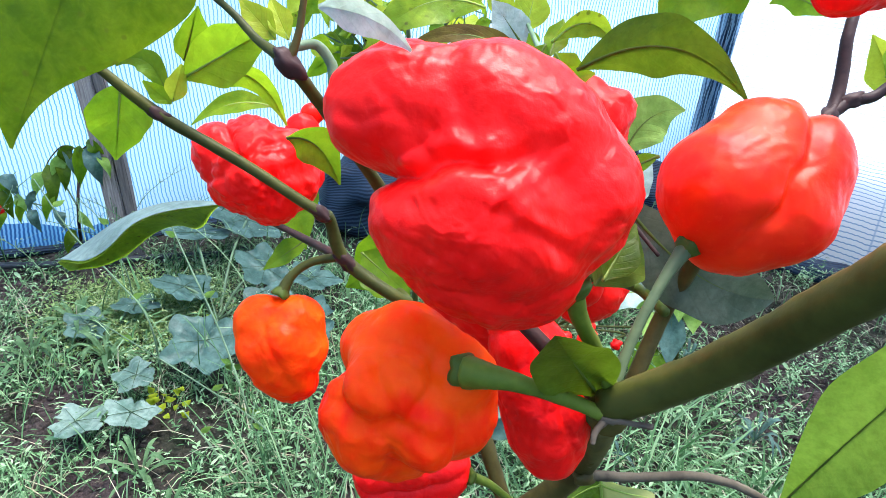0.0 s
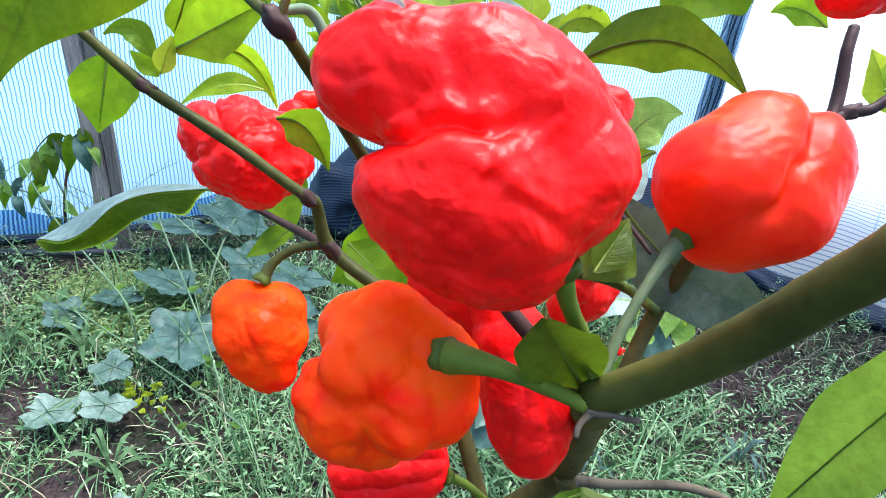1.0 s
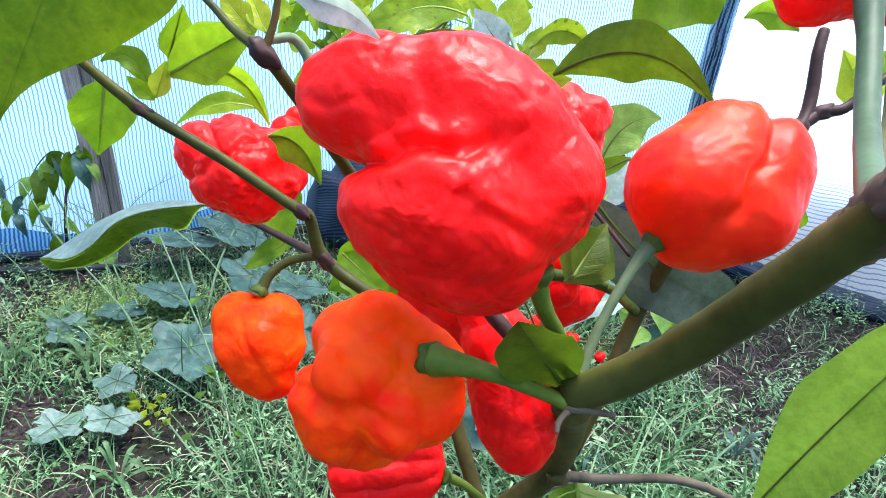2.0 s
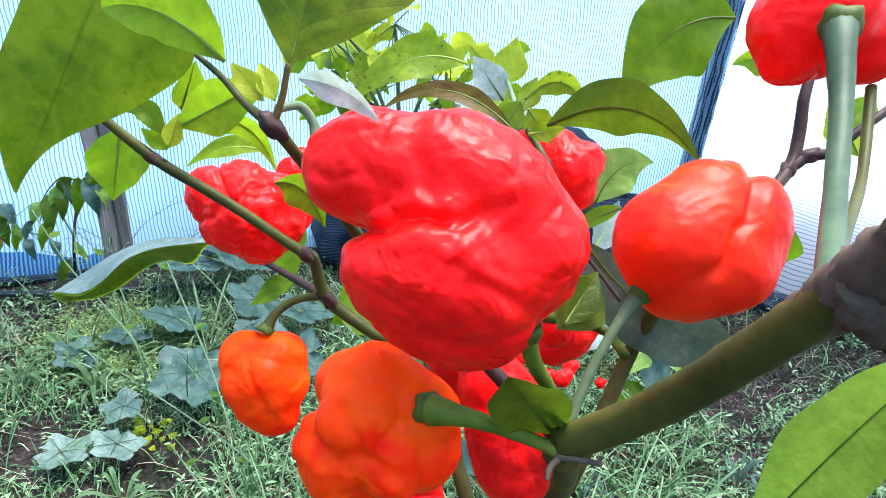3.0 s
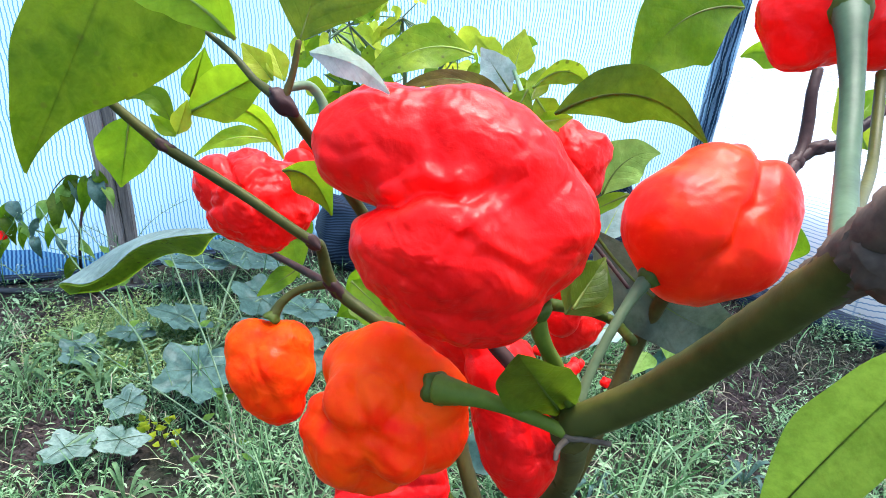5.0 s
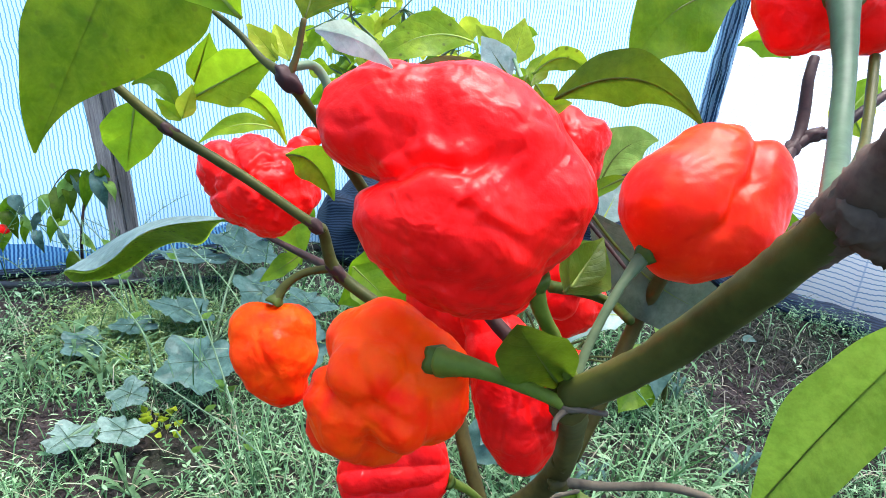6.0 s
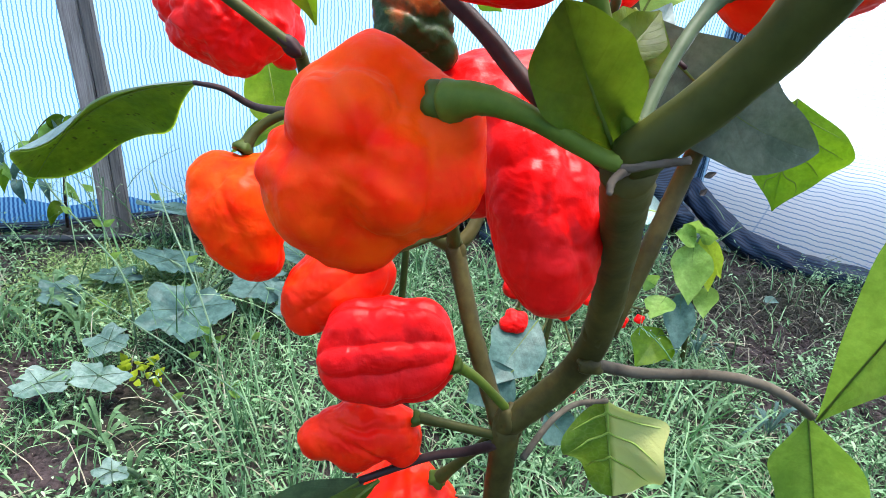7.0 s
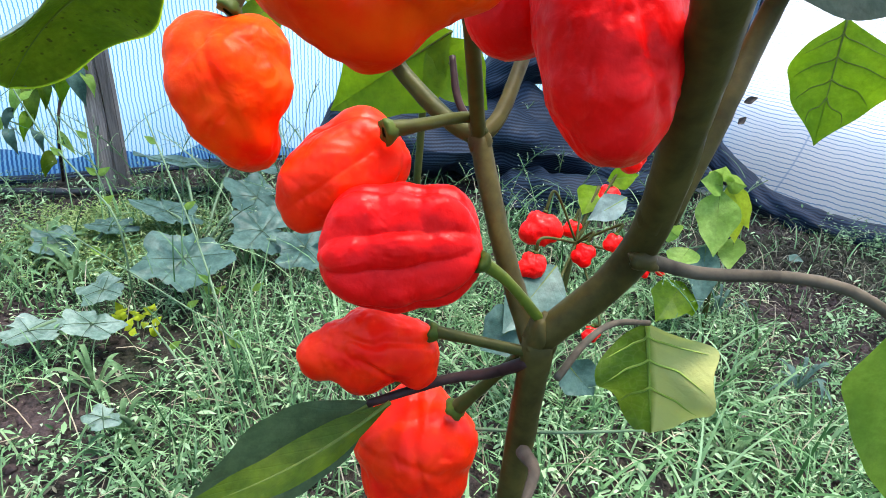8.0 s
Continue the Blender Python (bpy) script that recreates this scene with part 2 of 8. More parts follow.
LEAF = dict(
    dark=leaf_material("dark leaf", (0.024, 0.055, 0.003), (0.125, 0.17, 0.008), (0.28, 0.44, 0.006), (0.15, 0.2, 0.03), 0.5, spots=0.7, edge="burnt"),
    mid=leaf_material("green leaf", (0.06, 0.125, 0.005), (0.12, 0.2, 0.008), (0.28, 0.5, 0.008), (0.17, 0.25, 0.05), 0.45),
    bright=leaf_material("bright leaf", (0.11, 0.21, 0.008), (0.19, 0.3, 0.012), (0.36, 0.6, 0.012), (0.22, 0.33, 0.05), 0.5),
    spotted=leaf_material("spotted leaf", (0.13, 0.22, 0.01), (0.22, 0.31, 0.015), (0.4, 0.58, 0.02), (0.28, 0.36, 0.07), 0.45, spots=1.0),
    pale=leaf_material("pale leaf underside", (0.17, 0.25, 0.23), (0.26, 0.34, 0.31), (0.3, 0.42, 0.2), (0.35, 0.42, 0.32), 0.3),
    white=leaf_material("whitish leaf", (0.3, 0.4, 0.36), (0.42, 0.5, 0.46), (0.4, 0.5, 0.3), (0.45, 0.52, 0.45), 0.35),
    dull=leaf_material("leaf side pale with sky sheen", (0.085, 0.13, 0.12), (0.14, 0.195, 0.18), (0.15, 0.24, 0.1), (0.2, 0.26, 0.22), 0.25),
    grey=leaf_material("grey green leaf", (0.055, 0.075, 0.05), (0.1, 0.12, 0.085), (0.12, 0.18, 0.05), (0.14, 0.17, 0.1), 0.25, rough=0.32),
    blue=leaf_material("blue green leaf", (0.045, 0.09, 0.075), (0.085, 0.15, 0.125), (0.1, 0.2, 0.07), (0.14, 0.22, 0.14), 0.2, rough=0.36),
    yellow=leaf_material("yellow green leaf", (0.28, 0.36, 0.02), (0.36, 0.44, 0.03), (0.6, 0.7, 0.05), (0.4, 0.45, 0.1), 0.5),
    # darker copy of the leaf green, with an underside's shade put into the colour
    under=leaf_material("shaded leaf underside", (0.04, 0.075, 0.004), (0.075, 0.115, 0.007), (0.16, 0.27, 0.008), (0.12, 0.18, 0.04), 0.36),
    light=leaf_material("light leaf", (0.15, 0.26, 0.045), (0.24, 0.37, 0.08), (0.45, 0.64, 0.1), (0.34, 0.42, 0.18), 0.42),
    teal=leaf_material("dull dark leaf", (0.05, 0.08, 0.036), (0.08, 0.115, 0.052), (0.1, 0.18, 0.04), (0.1, 0.15, 0.07), 0.25),
    fresh=leaf_material("fresh leaf", (0.085, 0.155, 0.018), (0.15, 0.235, 0.032), (0.22, 0.38, 0.03), (0.2, 0.3, 0.05), 0.42),
    dry=leaf_material("dry dark leaf", (0.012, 0.01, 0.008), (0.03, 0.024, 0.018), (0.03, 0.025, 0.015), (0.03, 0.025, 0.02), 0.05),
    olive=leaf_material("bronze leaf", (0.07, 0.04, 0.008), (0.12, 0.095, 0.012), (0.25, 0.2, 0.02), (0.15, 0.12, 0.03), 0.35),
    dying=leaf_material("half yellowed leaf", (0.055, 0.105, 0.008), (0.09, 0.15, 0.012), (0.22, 0.34, 0.02), (0.5, 0.5, 0.28), 0.28, edge="half"),
    weed=leaf_material("weed leaf", (0.06, 0.125, 0.05), (0.13, 0.22, 0.1), (0.25, 0.4, 0.15), (0.3, 0.4, 0.25), 0.3, rough=0.6),
    frosted=leaf_material("mildewed squash leaf", (0.08, 0.14, 0.11), (0.18, 0.25, 0.21), (0.25, 0.35, 0.15), (0.36, 0.45, 0.36), 0.2, rough=0.7),
)
STEM_GREEN = stem_material("green stem", (0.03, 0.034, 0.006), (0.06, 0.062, 0.012))
STEM_MID = stem_material("fresh green stalk", (0.058, 0.088, 0.009), (0.112, 0.148, 0.016))
STEM_BROWN = stem_material("brown green stem", (0.032, 0.026, 0.006), (0.08, 0.064, 0.015))
STEM_PURPLE = stem_material("purple stem", (0.018, 0.009, 0.009), (0.052, 0.026, 0.022))
STEM_PALE = stem_material("pale green stalk", (0.08, 0.135, 0.07), (0.15, 0.215, 0.125))
RIB_GREEN = stem_material("green midrib", (0.07, 0.1, 0.015), (0.11, 0.15, 0.025))
RIB_PALE = stem_material("pale midrib", (0.16, 0.25, 0.03), (0.24, 0.33, 0.06))
STEM_STUB = stem_material("brown broken wood", (0.035, 0.022, 0.014), (0.13, 0.09, 0.066), 0.85)
STEM_TEAL = stem_material("grey green stalk", (0.028, 0.052, 0.026), (0.054, 0.092, 0.048))
STEM_OLIVE = stem_material("dull green stalk", (0.045, 0.066, 0.03), (0.085, 0.115, 0.055))
STEM_GREY = stem_material("grey brown stalk", (0.045, 0.036, 0.024), (0.11, 0.09, 0.062), 0.7)
STEM_DRY = stem_material("dry twig", (0.05, 0.036, 0.025), (0.12, 0.092, 0.065), 0.85)
CALYX = stem_material("calyx", (0.03, 0.05, 0.005), (0.065, 0.092, 0.011))
SOIL = soil_material()
GRASS = stuff_material("grass", (0.02, 0.065, 0.02), (0.145, 0.28, 0.122), (0.35, 0.5, 0.26))
WEED = stuff_material("weed leaves", (0.024, 0.07, 0.023), (0.18, 0.33, 0.152), (0.45, 0.6, 0.35))
LUSH = stuff_material("lush grass", (0.026, 0.08, 0.022), (0.12, 0.24, 0.1), (0.29, 0.44, 0.24))
MOSSY = stuff_material("yellow green weeds", (0.075, 0.13, 0.034), (0.21, 0.32, 0.1), (0.42, 0.5, 0.22))
STRAW = stuff_material("dry straw", (0.3, 0.25, 0.17), (0.42, 0.36, 0.25), (0.55, 0.5, 0.38))
FLOWER = stuff_material("seed heads", (0.3, 0.4, 0.2), (0.42, 0.5, 0.3), (0.62, 0.66, 0.5))
WITHERED = stuff_material("withered weeds", (0.02, 0.02, 0.014), (0.07, 0.065, 0.045), (0.26, 0.25, 0.18))
WOOD = wood_material("weathered wood", (0.13, 0.1, 0.09), (0.34, 0.28, 0.25))
WOOD_DARK = wood_material("darker weathered wood", (0.06, 0.05, 0.046), (0.17, 0.14, 0.125))
HOSE = plain_material("black hose", (0.012, 0.013, 0.016), (0.03, 0.032, 0.036), 60.0, 0.5)
NET = net_material("shade net", (0.57, 0.78, 0.83), (0.055, 0.27, 0.5), 0.07, weave=0.2, width=0.18)
NET_FLANK = net_material("shade net lying sideways", (0.93, 0.95, 0.97), (0.2, 0.37, 0.58), 0.06, across=True, weave=0.02, width=0.15, through_light=0.86, seams=0.17)
NET_SHADE_SKIRT = net_material("lower net ply with shade in its blue", (0.2, 0.48, 0.72), (0.012, 0.07, 0.24), 0.2, width=0.3)
NET_EDGE = net_material("doubled net edge", (0.62, 0.78, 0.88), (0.02, 0.055, 0.12), 0.08, width=0.26)
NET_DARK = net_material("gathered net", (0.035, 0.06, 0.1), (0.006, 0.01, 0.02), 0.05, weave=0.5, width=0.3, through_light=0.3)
NET_SHADED_FOOT = net_material("net foot with shade in its blue", (0.022, 0.04, 0.075), (0.005, 0.01, 0.024), 0.05, weave=0.3, width=0.26, through_light=0.3)


# ---- building blocks ----
def mesh_of(name, verts, faces, uvs=None, smooth=True):
    me = bpy.data.meshes.new(name)
    me.from_pydata([tuple(map(float, v)) for v in verts], [], [tuple(map(int, f)) for f in faces])
    if uvs is not None:
        layer = me.uv_layers.new(name="UVMap")
        index = np.empty(len(me.loops), dtype=np.int32)
        me.loops.foreach_get("vertex_index", index)
        layer.data.foreach_set("uv", np.asarray(uvs, dtype=np.float32)[index].ravel())
    if smooth:
        me.polygons.foreach_set("use_smooth", [True] * len(me.polygons))
    me.update()
    return me


def thing(name, at, label, category, group="", kind=""):
    ob = new(name)
    ob.location = at
    ob.empty_display_size = 0.02
    bpy.context.view_layer.update()
    return tagged(ob, label, category, group, kind)


def part(name, me, material, parent, label=""):
    """One mesh object under a thing or a part, given in world coordinates."""
    ob = new(name, me)
    if not me.materials:
        me.materials.append(material)
    if parent is not None:
        m, up = Matrix.Identity(4), parent
        while up is not None:
            m = Matrix.Translation(up.location) @ m
            up = up.parent
        ob.parent = parent
        me.transform(m.inverted())
    return tagged(ob, label)


def spline(points, steps):
    """Catmull-Rom through the points."""
    p = np.array(points, float)
    p = np.vstack([2 * p[0] - p[1], p, 2 * p[-1] - p[-2]])
    out = []
    for i in range(1, len(p) - 2):
        for s in np.linspace(0, 1, steps, endpoint=False):
            a, b, c, d = p[i - 1 : i + 3]
            out.append(0.5 * (2 * b + (c - a) * s + (2 * a - 5 * b + 4 * c - d) * s**2 + (3 * b - a - 3 * c + d) * s**3))
    out.append(p[-2])
    return np.array(out)


def tube(points, radii, sides=12, steps=6, rough=0.05, seed=0):
    """A tapered stem along the points; radii in mm at each of them."""
    line = spline(points, steps)
    r = np.interp(np.linspace(0, len(points) - 1, len(line)), range(len(radii)), radii) * 0.001
    tang = np.gradient(line, axis=0)
    tang /= np.linalg.norm(tang, axis=1)[:, None] + 1e-12
    side = np.cross(tang[0], (0.3, 0.2, 0.9))
    verts = []
    for k, (c, t) in enumerate(zip(line, tang)):
        side = side - t * (side @ t)
        side /= np.linalg.norm(side) + 1e-12
        other = np.cross(t, side)
        for j in range(sides):
            a = 2 * math.pi * j / sides
            wob = 1 + rough * noise.noise(Vector((k * 0.6, 3 * math.cos(a) + seed * 7, 3 * math.sin(a)))) * 2
            verts.append(c + r[k] * wob * (math.cos(a) * side + math.sin(a) * other))
    faces = [(k * sides + j, k * sides + (j + 1) % sides, (k + 1) * sides + (j + 1) % sides, (k + 1) * sides + j) for k in range(len(line) - 1) for j in range(sides)]
    n = len(verts)
    verts += [line[0] - tang[0] * r[0] * 0.4, line[-1] + tang[-1] * r[-1] * 0.5]
    faces += [(n, (j + 1) % sides, j) for j in range(sides)]
    top = (len(line) - 1) * sides
    faces += [(n + 1, top + j, top + (j + 1) % sides) for j in range(sides)]
    return mesh_of("stem", verts, faces)


def knot(at, r, seed=0, way=(0, 0, 1)):
    """A swollen, uneven node drawn out along its stem; r in mm."""
    bm = bmesh.new()
    bmesh.ops.create_icosphere(bm, subdivisions=3, radius=1.0)
    way = Vector(way).normalized()
    for v in bm.verts:
        lump = 1 + 0.38 * noise.noise(v.co * 1.4 + Vector((seed * 3.1 + r, 0, 0)))
        v.co = Vector(at) + (v.co + way * (v.co @ way) * 0.9) * (r * 0.00093) * lump
    me = bpy.data.meshes.new("knot")
    bm.to_mesh(me)
    bm.free()
    me.polygons.foreach_set("use_smooth", [True] * len(me.polygons))
    return me


SPHERES = {}


def unit_sphere(level):
    if level not in SPHERES:
        bm = bmesh.new()
        bmesh.ops.create_icosphere(bm, subdivisions=level, radius=1.0)
        SPHERES[level] = np.array([v.co[:] for v in bm.verts]), [[v.index for v in f.verts] for f in bm.faces]
        bm.free()
    return SPHERES[level]


def pepper(parent, m, lobes, skin, label, wrinkle=1.0, ribs=None, seed=0, level=5, creases=(), name="pepper", blend=11):
    """A lumpy fruit grown round its middle from lobes (x, y, z, radius, in cm, in the frame of m), with furrows where
    lobes meet, folds and pimples. ribs: (axis, count, depth). creases: (normal, offset, width, depth, side) of single furrows."""
    u, faces = unit_sphere(level)
    total = np.zeros(len(u))
    for x, y, z, r in lobes:
        c = np.array((x, y, z))
        b = u @ c
        disc = b * b - c @ c + r * r
        reach = np.where(disc > 0, b + np.sqrt(np.maximum(disc, 0)), 0.0)
        total += np.maximum(reach, 0.0) ** blend
    radius = total ** (1 / blend) * (1 - 0.33 / blend)
    if ribs:
        axis, count, depth = ribs
        axis = np.array(axis) / np.linalg.norm(axis)
        e1 = np.cross(axis, (0.1, 0.2, 1.0))
        e1 /= np.linalg.norm(e1)
        angle = np.arctan2(u @ np.cross(axis, e1), u @ e1)
        out = np.sqrt(np.maximum(1 - (u @ axis) ** 2, 0))
        radius *= 1 - depth * out * (1 - np.abs(np.sin(angle * count / 2)) ** 0.6)
    for normal, offset, wide, depth, side in creases:
        n = np.array(normal) / np.linalg.norm(normal)
        across = u @ n - offset + 0.05 * np.sin(7 * u[:, 0] + 5 * u[:, 1])
        radius *= 1 - depth * np.exp(-((across / wide) ** 2)) * np.clip(0.15 + u @ (np.array(side) / np.linalg.norm(side)) * 1.3, 0, 1)
    p = u * radius[:, None]
    offset = Vector((seed * 11.3, seed * 3.7, 0))
    size = float(np.mean(radius))
    coarse = 2.2 / max(size, 1.0)
    for i, (co, way) in enumerate(zip(p, u)):
        v = Vector(co) * coarse + offset
        bent = v + noise.noise_vector(v * 0.7) * 0.5
        fold = math.exp(-((noise.noise(bent * 0.75) / 0.1) ** 2))
        lump = noise.noise(bent * 1.1 + offset)
        knob = noise.voronoi(bent * 2.6)[0][0] - 0.5
        swell = noise.noise(bent * 2.3 - offset)
        fine = noise.noise(v * 5.5)
        p[i] = co - way * size * (0.009 * wrinkle * fold + 0.032 * min(wrinkle, 1.2) * lump + 0.022 * wrinkle * swell + 0.014 * wrinkle * knob + 0.005 * wrinkle * fine)
    me = mesh_of(name, p * 0.01, faces)
    me.transform(m)
    return part(name, me, skin, parent, label)


def calyx(parent, at, way, r, seed=0):
    """The green cap where the stalk meets the fruit: a flared, wavy-edged disc. way points from fruit to stalk; r in mm."""
    way = Vector(way).normalized()
    q = way.to_track_quat("Z", "Y").to_matrix()
    prof = [(0.44, 1.0), (0.52, 0.7), (0.7, 0.42), (0.9, 0.16), (1.04, -0.16), (1.0, -0.42), (0.4, -0.4)]
    sides, verts = 20, []
    for rad, h in prof:
        for j in range(sides):
            a = 2 * math.pi * j / sides
            flare = 1 + ((0.09 * math.cos(5 * a + seed) + 0.04 * math.cos(11 * a + 2 * seed)) if rad > 0.6 else 0)
            dip = -0.08 * math.cos(5 * a + seed) if rad > 0.8 else 0
            verts.append(Vector(at) + q @ Vector((rad * flare * math.cos(a), rad * flare * math.sin(a), h + dip)) * r * 0.001)
    faces = [(k * sides + j, k * sides + (j + 1) % sides, (k + 1) * sides + (j + 1) % sides, (k + 1) * sides + j) for k in range(len(prof) - 1) for j in range(sides)]
    return part("calyx", mesh_of("calyx", verts, [f[::-1] for f in faces]), CALYX, parent, "green cap at the stalk")


def stalk(parent, points, radii, material=None, seed=0):
    return part("stalk", tube(points, radii, seed=seed), material or STEM_GREEN, parent)


def leaf(parent, base, mid, tip, normal, width, material, fold=0.25, sag=0.0, wave=0.06, shape=0.42, label="", seed=0, nu=28, nv=14, rib=0.7, twist=0.0, sides=None, veins=0):
    """A pointed oval blade along base, mid and tip (metres). normal: the way its upper face looks; width in cm; fold: how far
    the halves rise from the midrib; shape: where it is widest. sides: width, widest place and taper of each half; veins: raised
    side veins on each half."""
    b, c, t = Vector(base), Vector(mid), Vector(tip)
    n0 = Vector(normal).normalized()
    verts, uvs, spine = [], [], []
    rng = random.Random(seed)
    ph = [rng.uniform(0, 6.28) for _ in range(6)]
    for i in range(nu + 1):
        s = i / nu
        co = b * (1 - s) ** 2 + c * (2 * s * (1 - s)) + t * s * s
        tan = ((c - b) * (1 - s) + (t - c) * s).normalized()
        across = tan.cross(n0)
        across = (Matrix.Rotation(twist * (s - 0.3), 3, tan) @ across).normalized()
        up = across.cross(tan).normalized()
        spine.append(co)
        halves = []
        for share, widest, taper in sides or ((1, shape, 1.15),) * 2:
            bow = math.sin(math.pi / 2 * s / widest) ** 1.05 if s < widest else max(0.0, math.cos(math.pi / 2 * (s - widest) / (1 - widest))) ** taper
            halves.append(width * 0.005 * share * bow * (1 - 0.18 * s) + 0.0004)
        for j in range(nv + 1):
            v = 2 * j / nv - 1
            half = halves[0 if v > 0 else 1]
            edge = 1 + 0.05 * math.sin(11 * s + ph[0] + (2 if v > 0 else 0)) + 0.03 * math.sin(23 * s + ph[1] * (1 if v > 0 else 2))
            h = fold * abs(v) ** 1.3 + wave * abs(v) ** 2 * math.sin(9 * s + ph[2] + (1.7 if v > 0 else 0)) * 2
            h += 0.03 * math.sin(math.pi * 8 * (s - 0.28 * abs(v))) * abs(v) * (1 - abs(v)) * 2
            h -= sag * v * v
            pos = co + across * (v * half * edge) + up * (h * half)
            verts.append(pos)
            uvs.append((s, 0.5 + v / 2))
    row = nv + 1
    faces = [(i * row + j, i * row + j + 1, (i + 1) * row + j + 1, (i + 1) * row + j) for i in range(nu) for j in range(nv)]
    ob = part("leaf", mesh_of("leaf", verts, faces, uvs), LEAF[material], parent, label)
    if rib:
        pts = [Vector(p) - n0 * 0.0003 for p in spine[:: max(1, nu // 6)]]
        part("midrib", tube(pts, [rib] + [rib * (1 - 0.85 * k / (len(pts) - 1)) for k in range(1, len(pts))], 6, 3), RIB_PALE if material in ("bright", "yellow", "spotted", "pale", "frosted", "dying") else RIB_GREEN, ob)
    for k in range(veins):
        for way in (1, -1):
            start = 0.1 + 0.7 * k / veins
            pts = []
            for q in np.linspace(0, 0.9, 6):
                i, j = min(nu, round((start + 0.2 * q) * nu)), round((0.5 + way * q / 2) * nv)
                pts.append(verts[i * row + j] + n0 * 0.0001)
            part("vein", tube(pts, [rib * 0.55, rib * 0.5, rib * 0.45, rib * 0.35, rib * 0.25, rib * 0.12], 5, 3), RIB_PALE if material in ("bright", "dying", "light") else RIB_GREEN, ob)
    return ob


# ---- the ground, the net and the stake ----
def ground_height(x, y):
    return 0.012 * noise.noise(Vector((x * 3.1, y * 3.1, 0.3))) + 0.006 * noise.noise(Vector((x * 11, y * 11, 1.3)))


def ground_sheet():
    """One sheet, fine near the plants and coarse towards the horizon."""
    near = list(np.linspace(-1.4, 1.8, 90))
    xs = [-400, -60, -12, -4, -2] + near + [2.4, 5, 12, 60, 400]
    ys = [-400, -60, -12, -4, -1.5] + list(np.linspace(-0.4, 1.9, 70)) + [2.6, 5, 12, 60, 400]
    verts = [(x, y, ground_height(x, y) if abs(x) < 2 and -1 < y < 2 else 0.0) for y in ys for x in xs]
    n = len(xs)
    faces = [(j * n + i, j * n + i + 1, (j + 1) * n + i + 1, (j + 1) * n + i) for j in range(len(ys) - 1) for i in range(n - 1)]
    return mesh_of("ground", verts, faces)


ob = part("ground", ground_sheet(), SOIL, None)
tagged(ob, "dark crumbly garden soil under weeds", "ground", kind="structure")


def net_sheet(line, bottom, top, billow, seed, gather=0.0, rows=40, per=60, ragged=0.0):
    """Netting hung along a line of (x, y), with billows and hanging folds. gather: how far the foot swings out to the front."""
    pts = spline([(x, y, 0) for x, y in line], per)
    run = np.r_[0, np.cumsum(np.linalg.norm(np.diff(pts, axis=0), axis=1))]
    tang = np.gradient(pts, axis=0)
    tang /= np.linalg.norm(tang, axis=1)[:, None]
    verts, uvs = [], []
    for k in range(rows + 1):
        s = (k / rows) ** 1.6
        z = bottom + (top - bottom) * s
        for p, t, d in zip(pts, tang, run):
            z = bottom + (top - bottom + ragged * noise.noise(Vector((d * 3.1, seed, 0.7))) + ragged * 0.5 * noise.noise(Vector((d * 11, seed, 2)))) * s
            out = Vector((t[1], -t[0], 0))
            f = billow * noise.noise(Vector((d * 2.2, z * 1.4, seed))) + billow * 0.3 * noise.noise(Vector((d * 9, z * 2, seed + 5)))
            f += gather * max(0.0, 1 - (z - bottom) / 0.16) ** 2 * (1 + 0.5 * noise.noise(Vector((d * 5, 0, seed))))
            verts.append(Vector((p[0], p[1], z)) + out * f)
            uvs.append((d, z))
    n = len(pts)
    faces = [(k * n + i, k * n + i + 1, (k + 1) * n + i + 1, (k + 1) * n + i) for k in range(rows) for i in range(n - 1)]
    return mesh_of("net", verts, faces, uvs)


NET_BACK = [(-2.6, 0.48), (-1.4, 0.65), (-0.9, 0.765), (-0.64, 0.845), (-0.47, 0.925), (-0.3, 1.03), (0.1, 1.1), (0.5, 1.16)]
NET_RIGHT = [(0.44, 1.2), (0.54, 1.11), (0.7, 0.99), (1.0, 0.8), (1.4, 0.52), (2.2, 0.0), (2.6, -0.8)]
for name, line, mat, label, seed, billow in (
    ("net_wall_back", NET_BACK, NET, "white and blue shade netting hung as a wall", 1, 0.035),
    ("net_wall_right", NET_RIGHT, NET_FLANK, "bright white shade netting with fine blue lines", 2, 0.05),
    ("net_wall_left", [(-2.6, 0.48), (-2.7, -0.6), (-2.4, -2.0)], NET, "white and blue shade netting", 3, 0.04),
    ("net_wall_behind", [(-2.4, -2.0), (0.0, -2.2), (2.4, -2.0), (2.6, -0.8)], NET, "white and blue shade netting", 4, 0.04),
):
    ob = part(name, net_sheet(line, -0.005, 2.1, billow, seed, {"net_wall_right": 0.2, "net_wall_behind": 0.0}.get(name, 0.03)), mat, None)
    tagged(ob, label, "netting", kind="structure")


# Overlapping ply; the net's shade towards the ground is put into its deeper blue.
ob = part("net_shade_skirt", net_sheet([(x, y - 0.015) for x, y in NET_BACK], -0.005, 0.045, 0.02, 7, 0.03, rows=10, ragged=0.04), NET_SHADE_SKIRT, None)
tagged(ob, "overlapping blue ply of netting, shade at the wall's foot put into its colour", "netting", kind="structure")


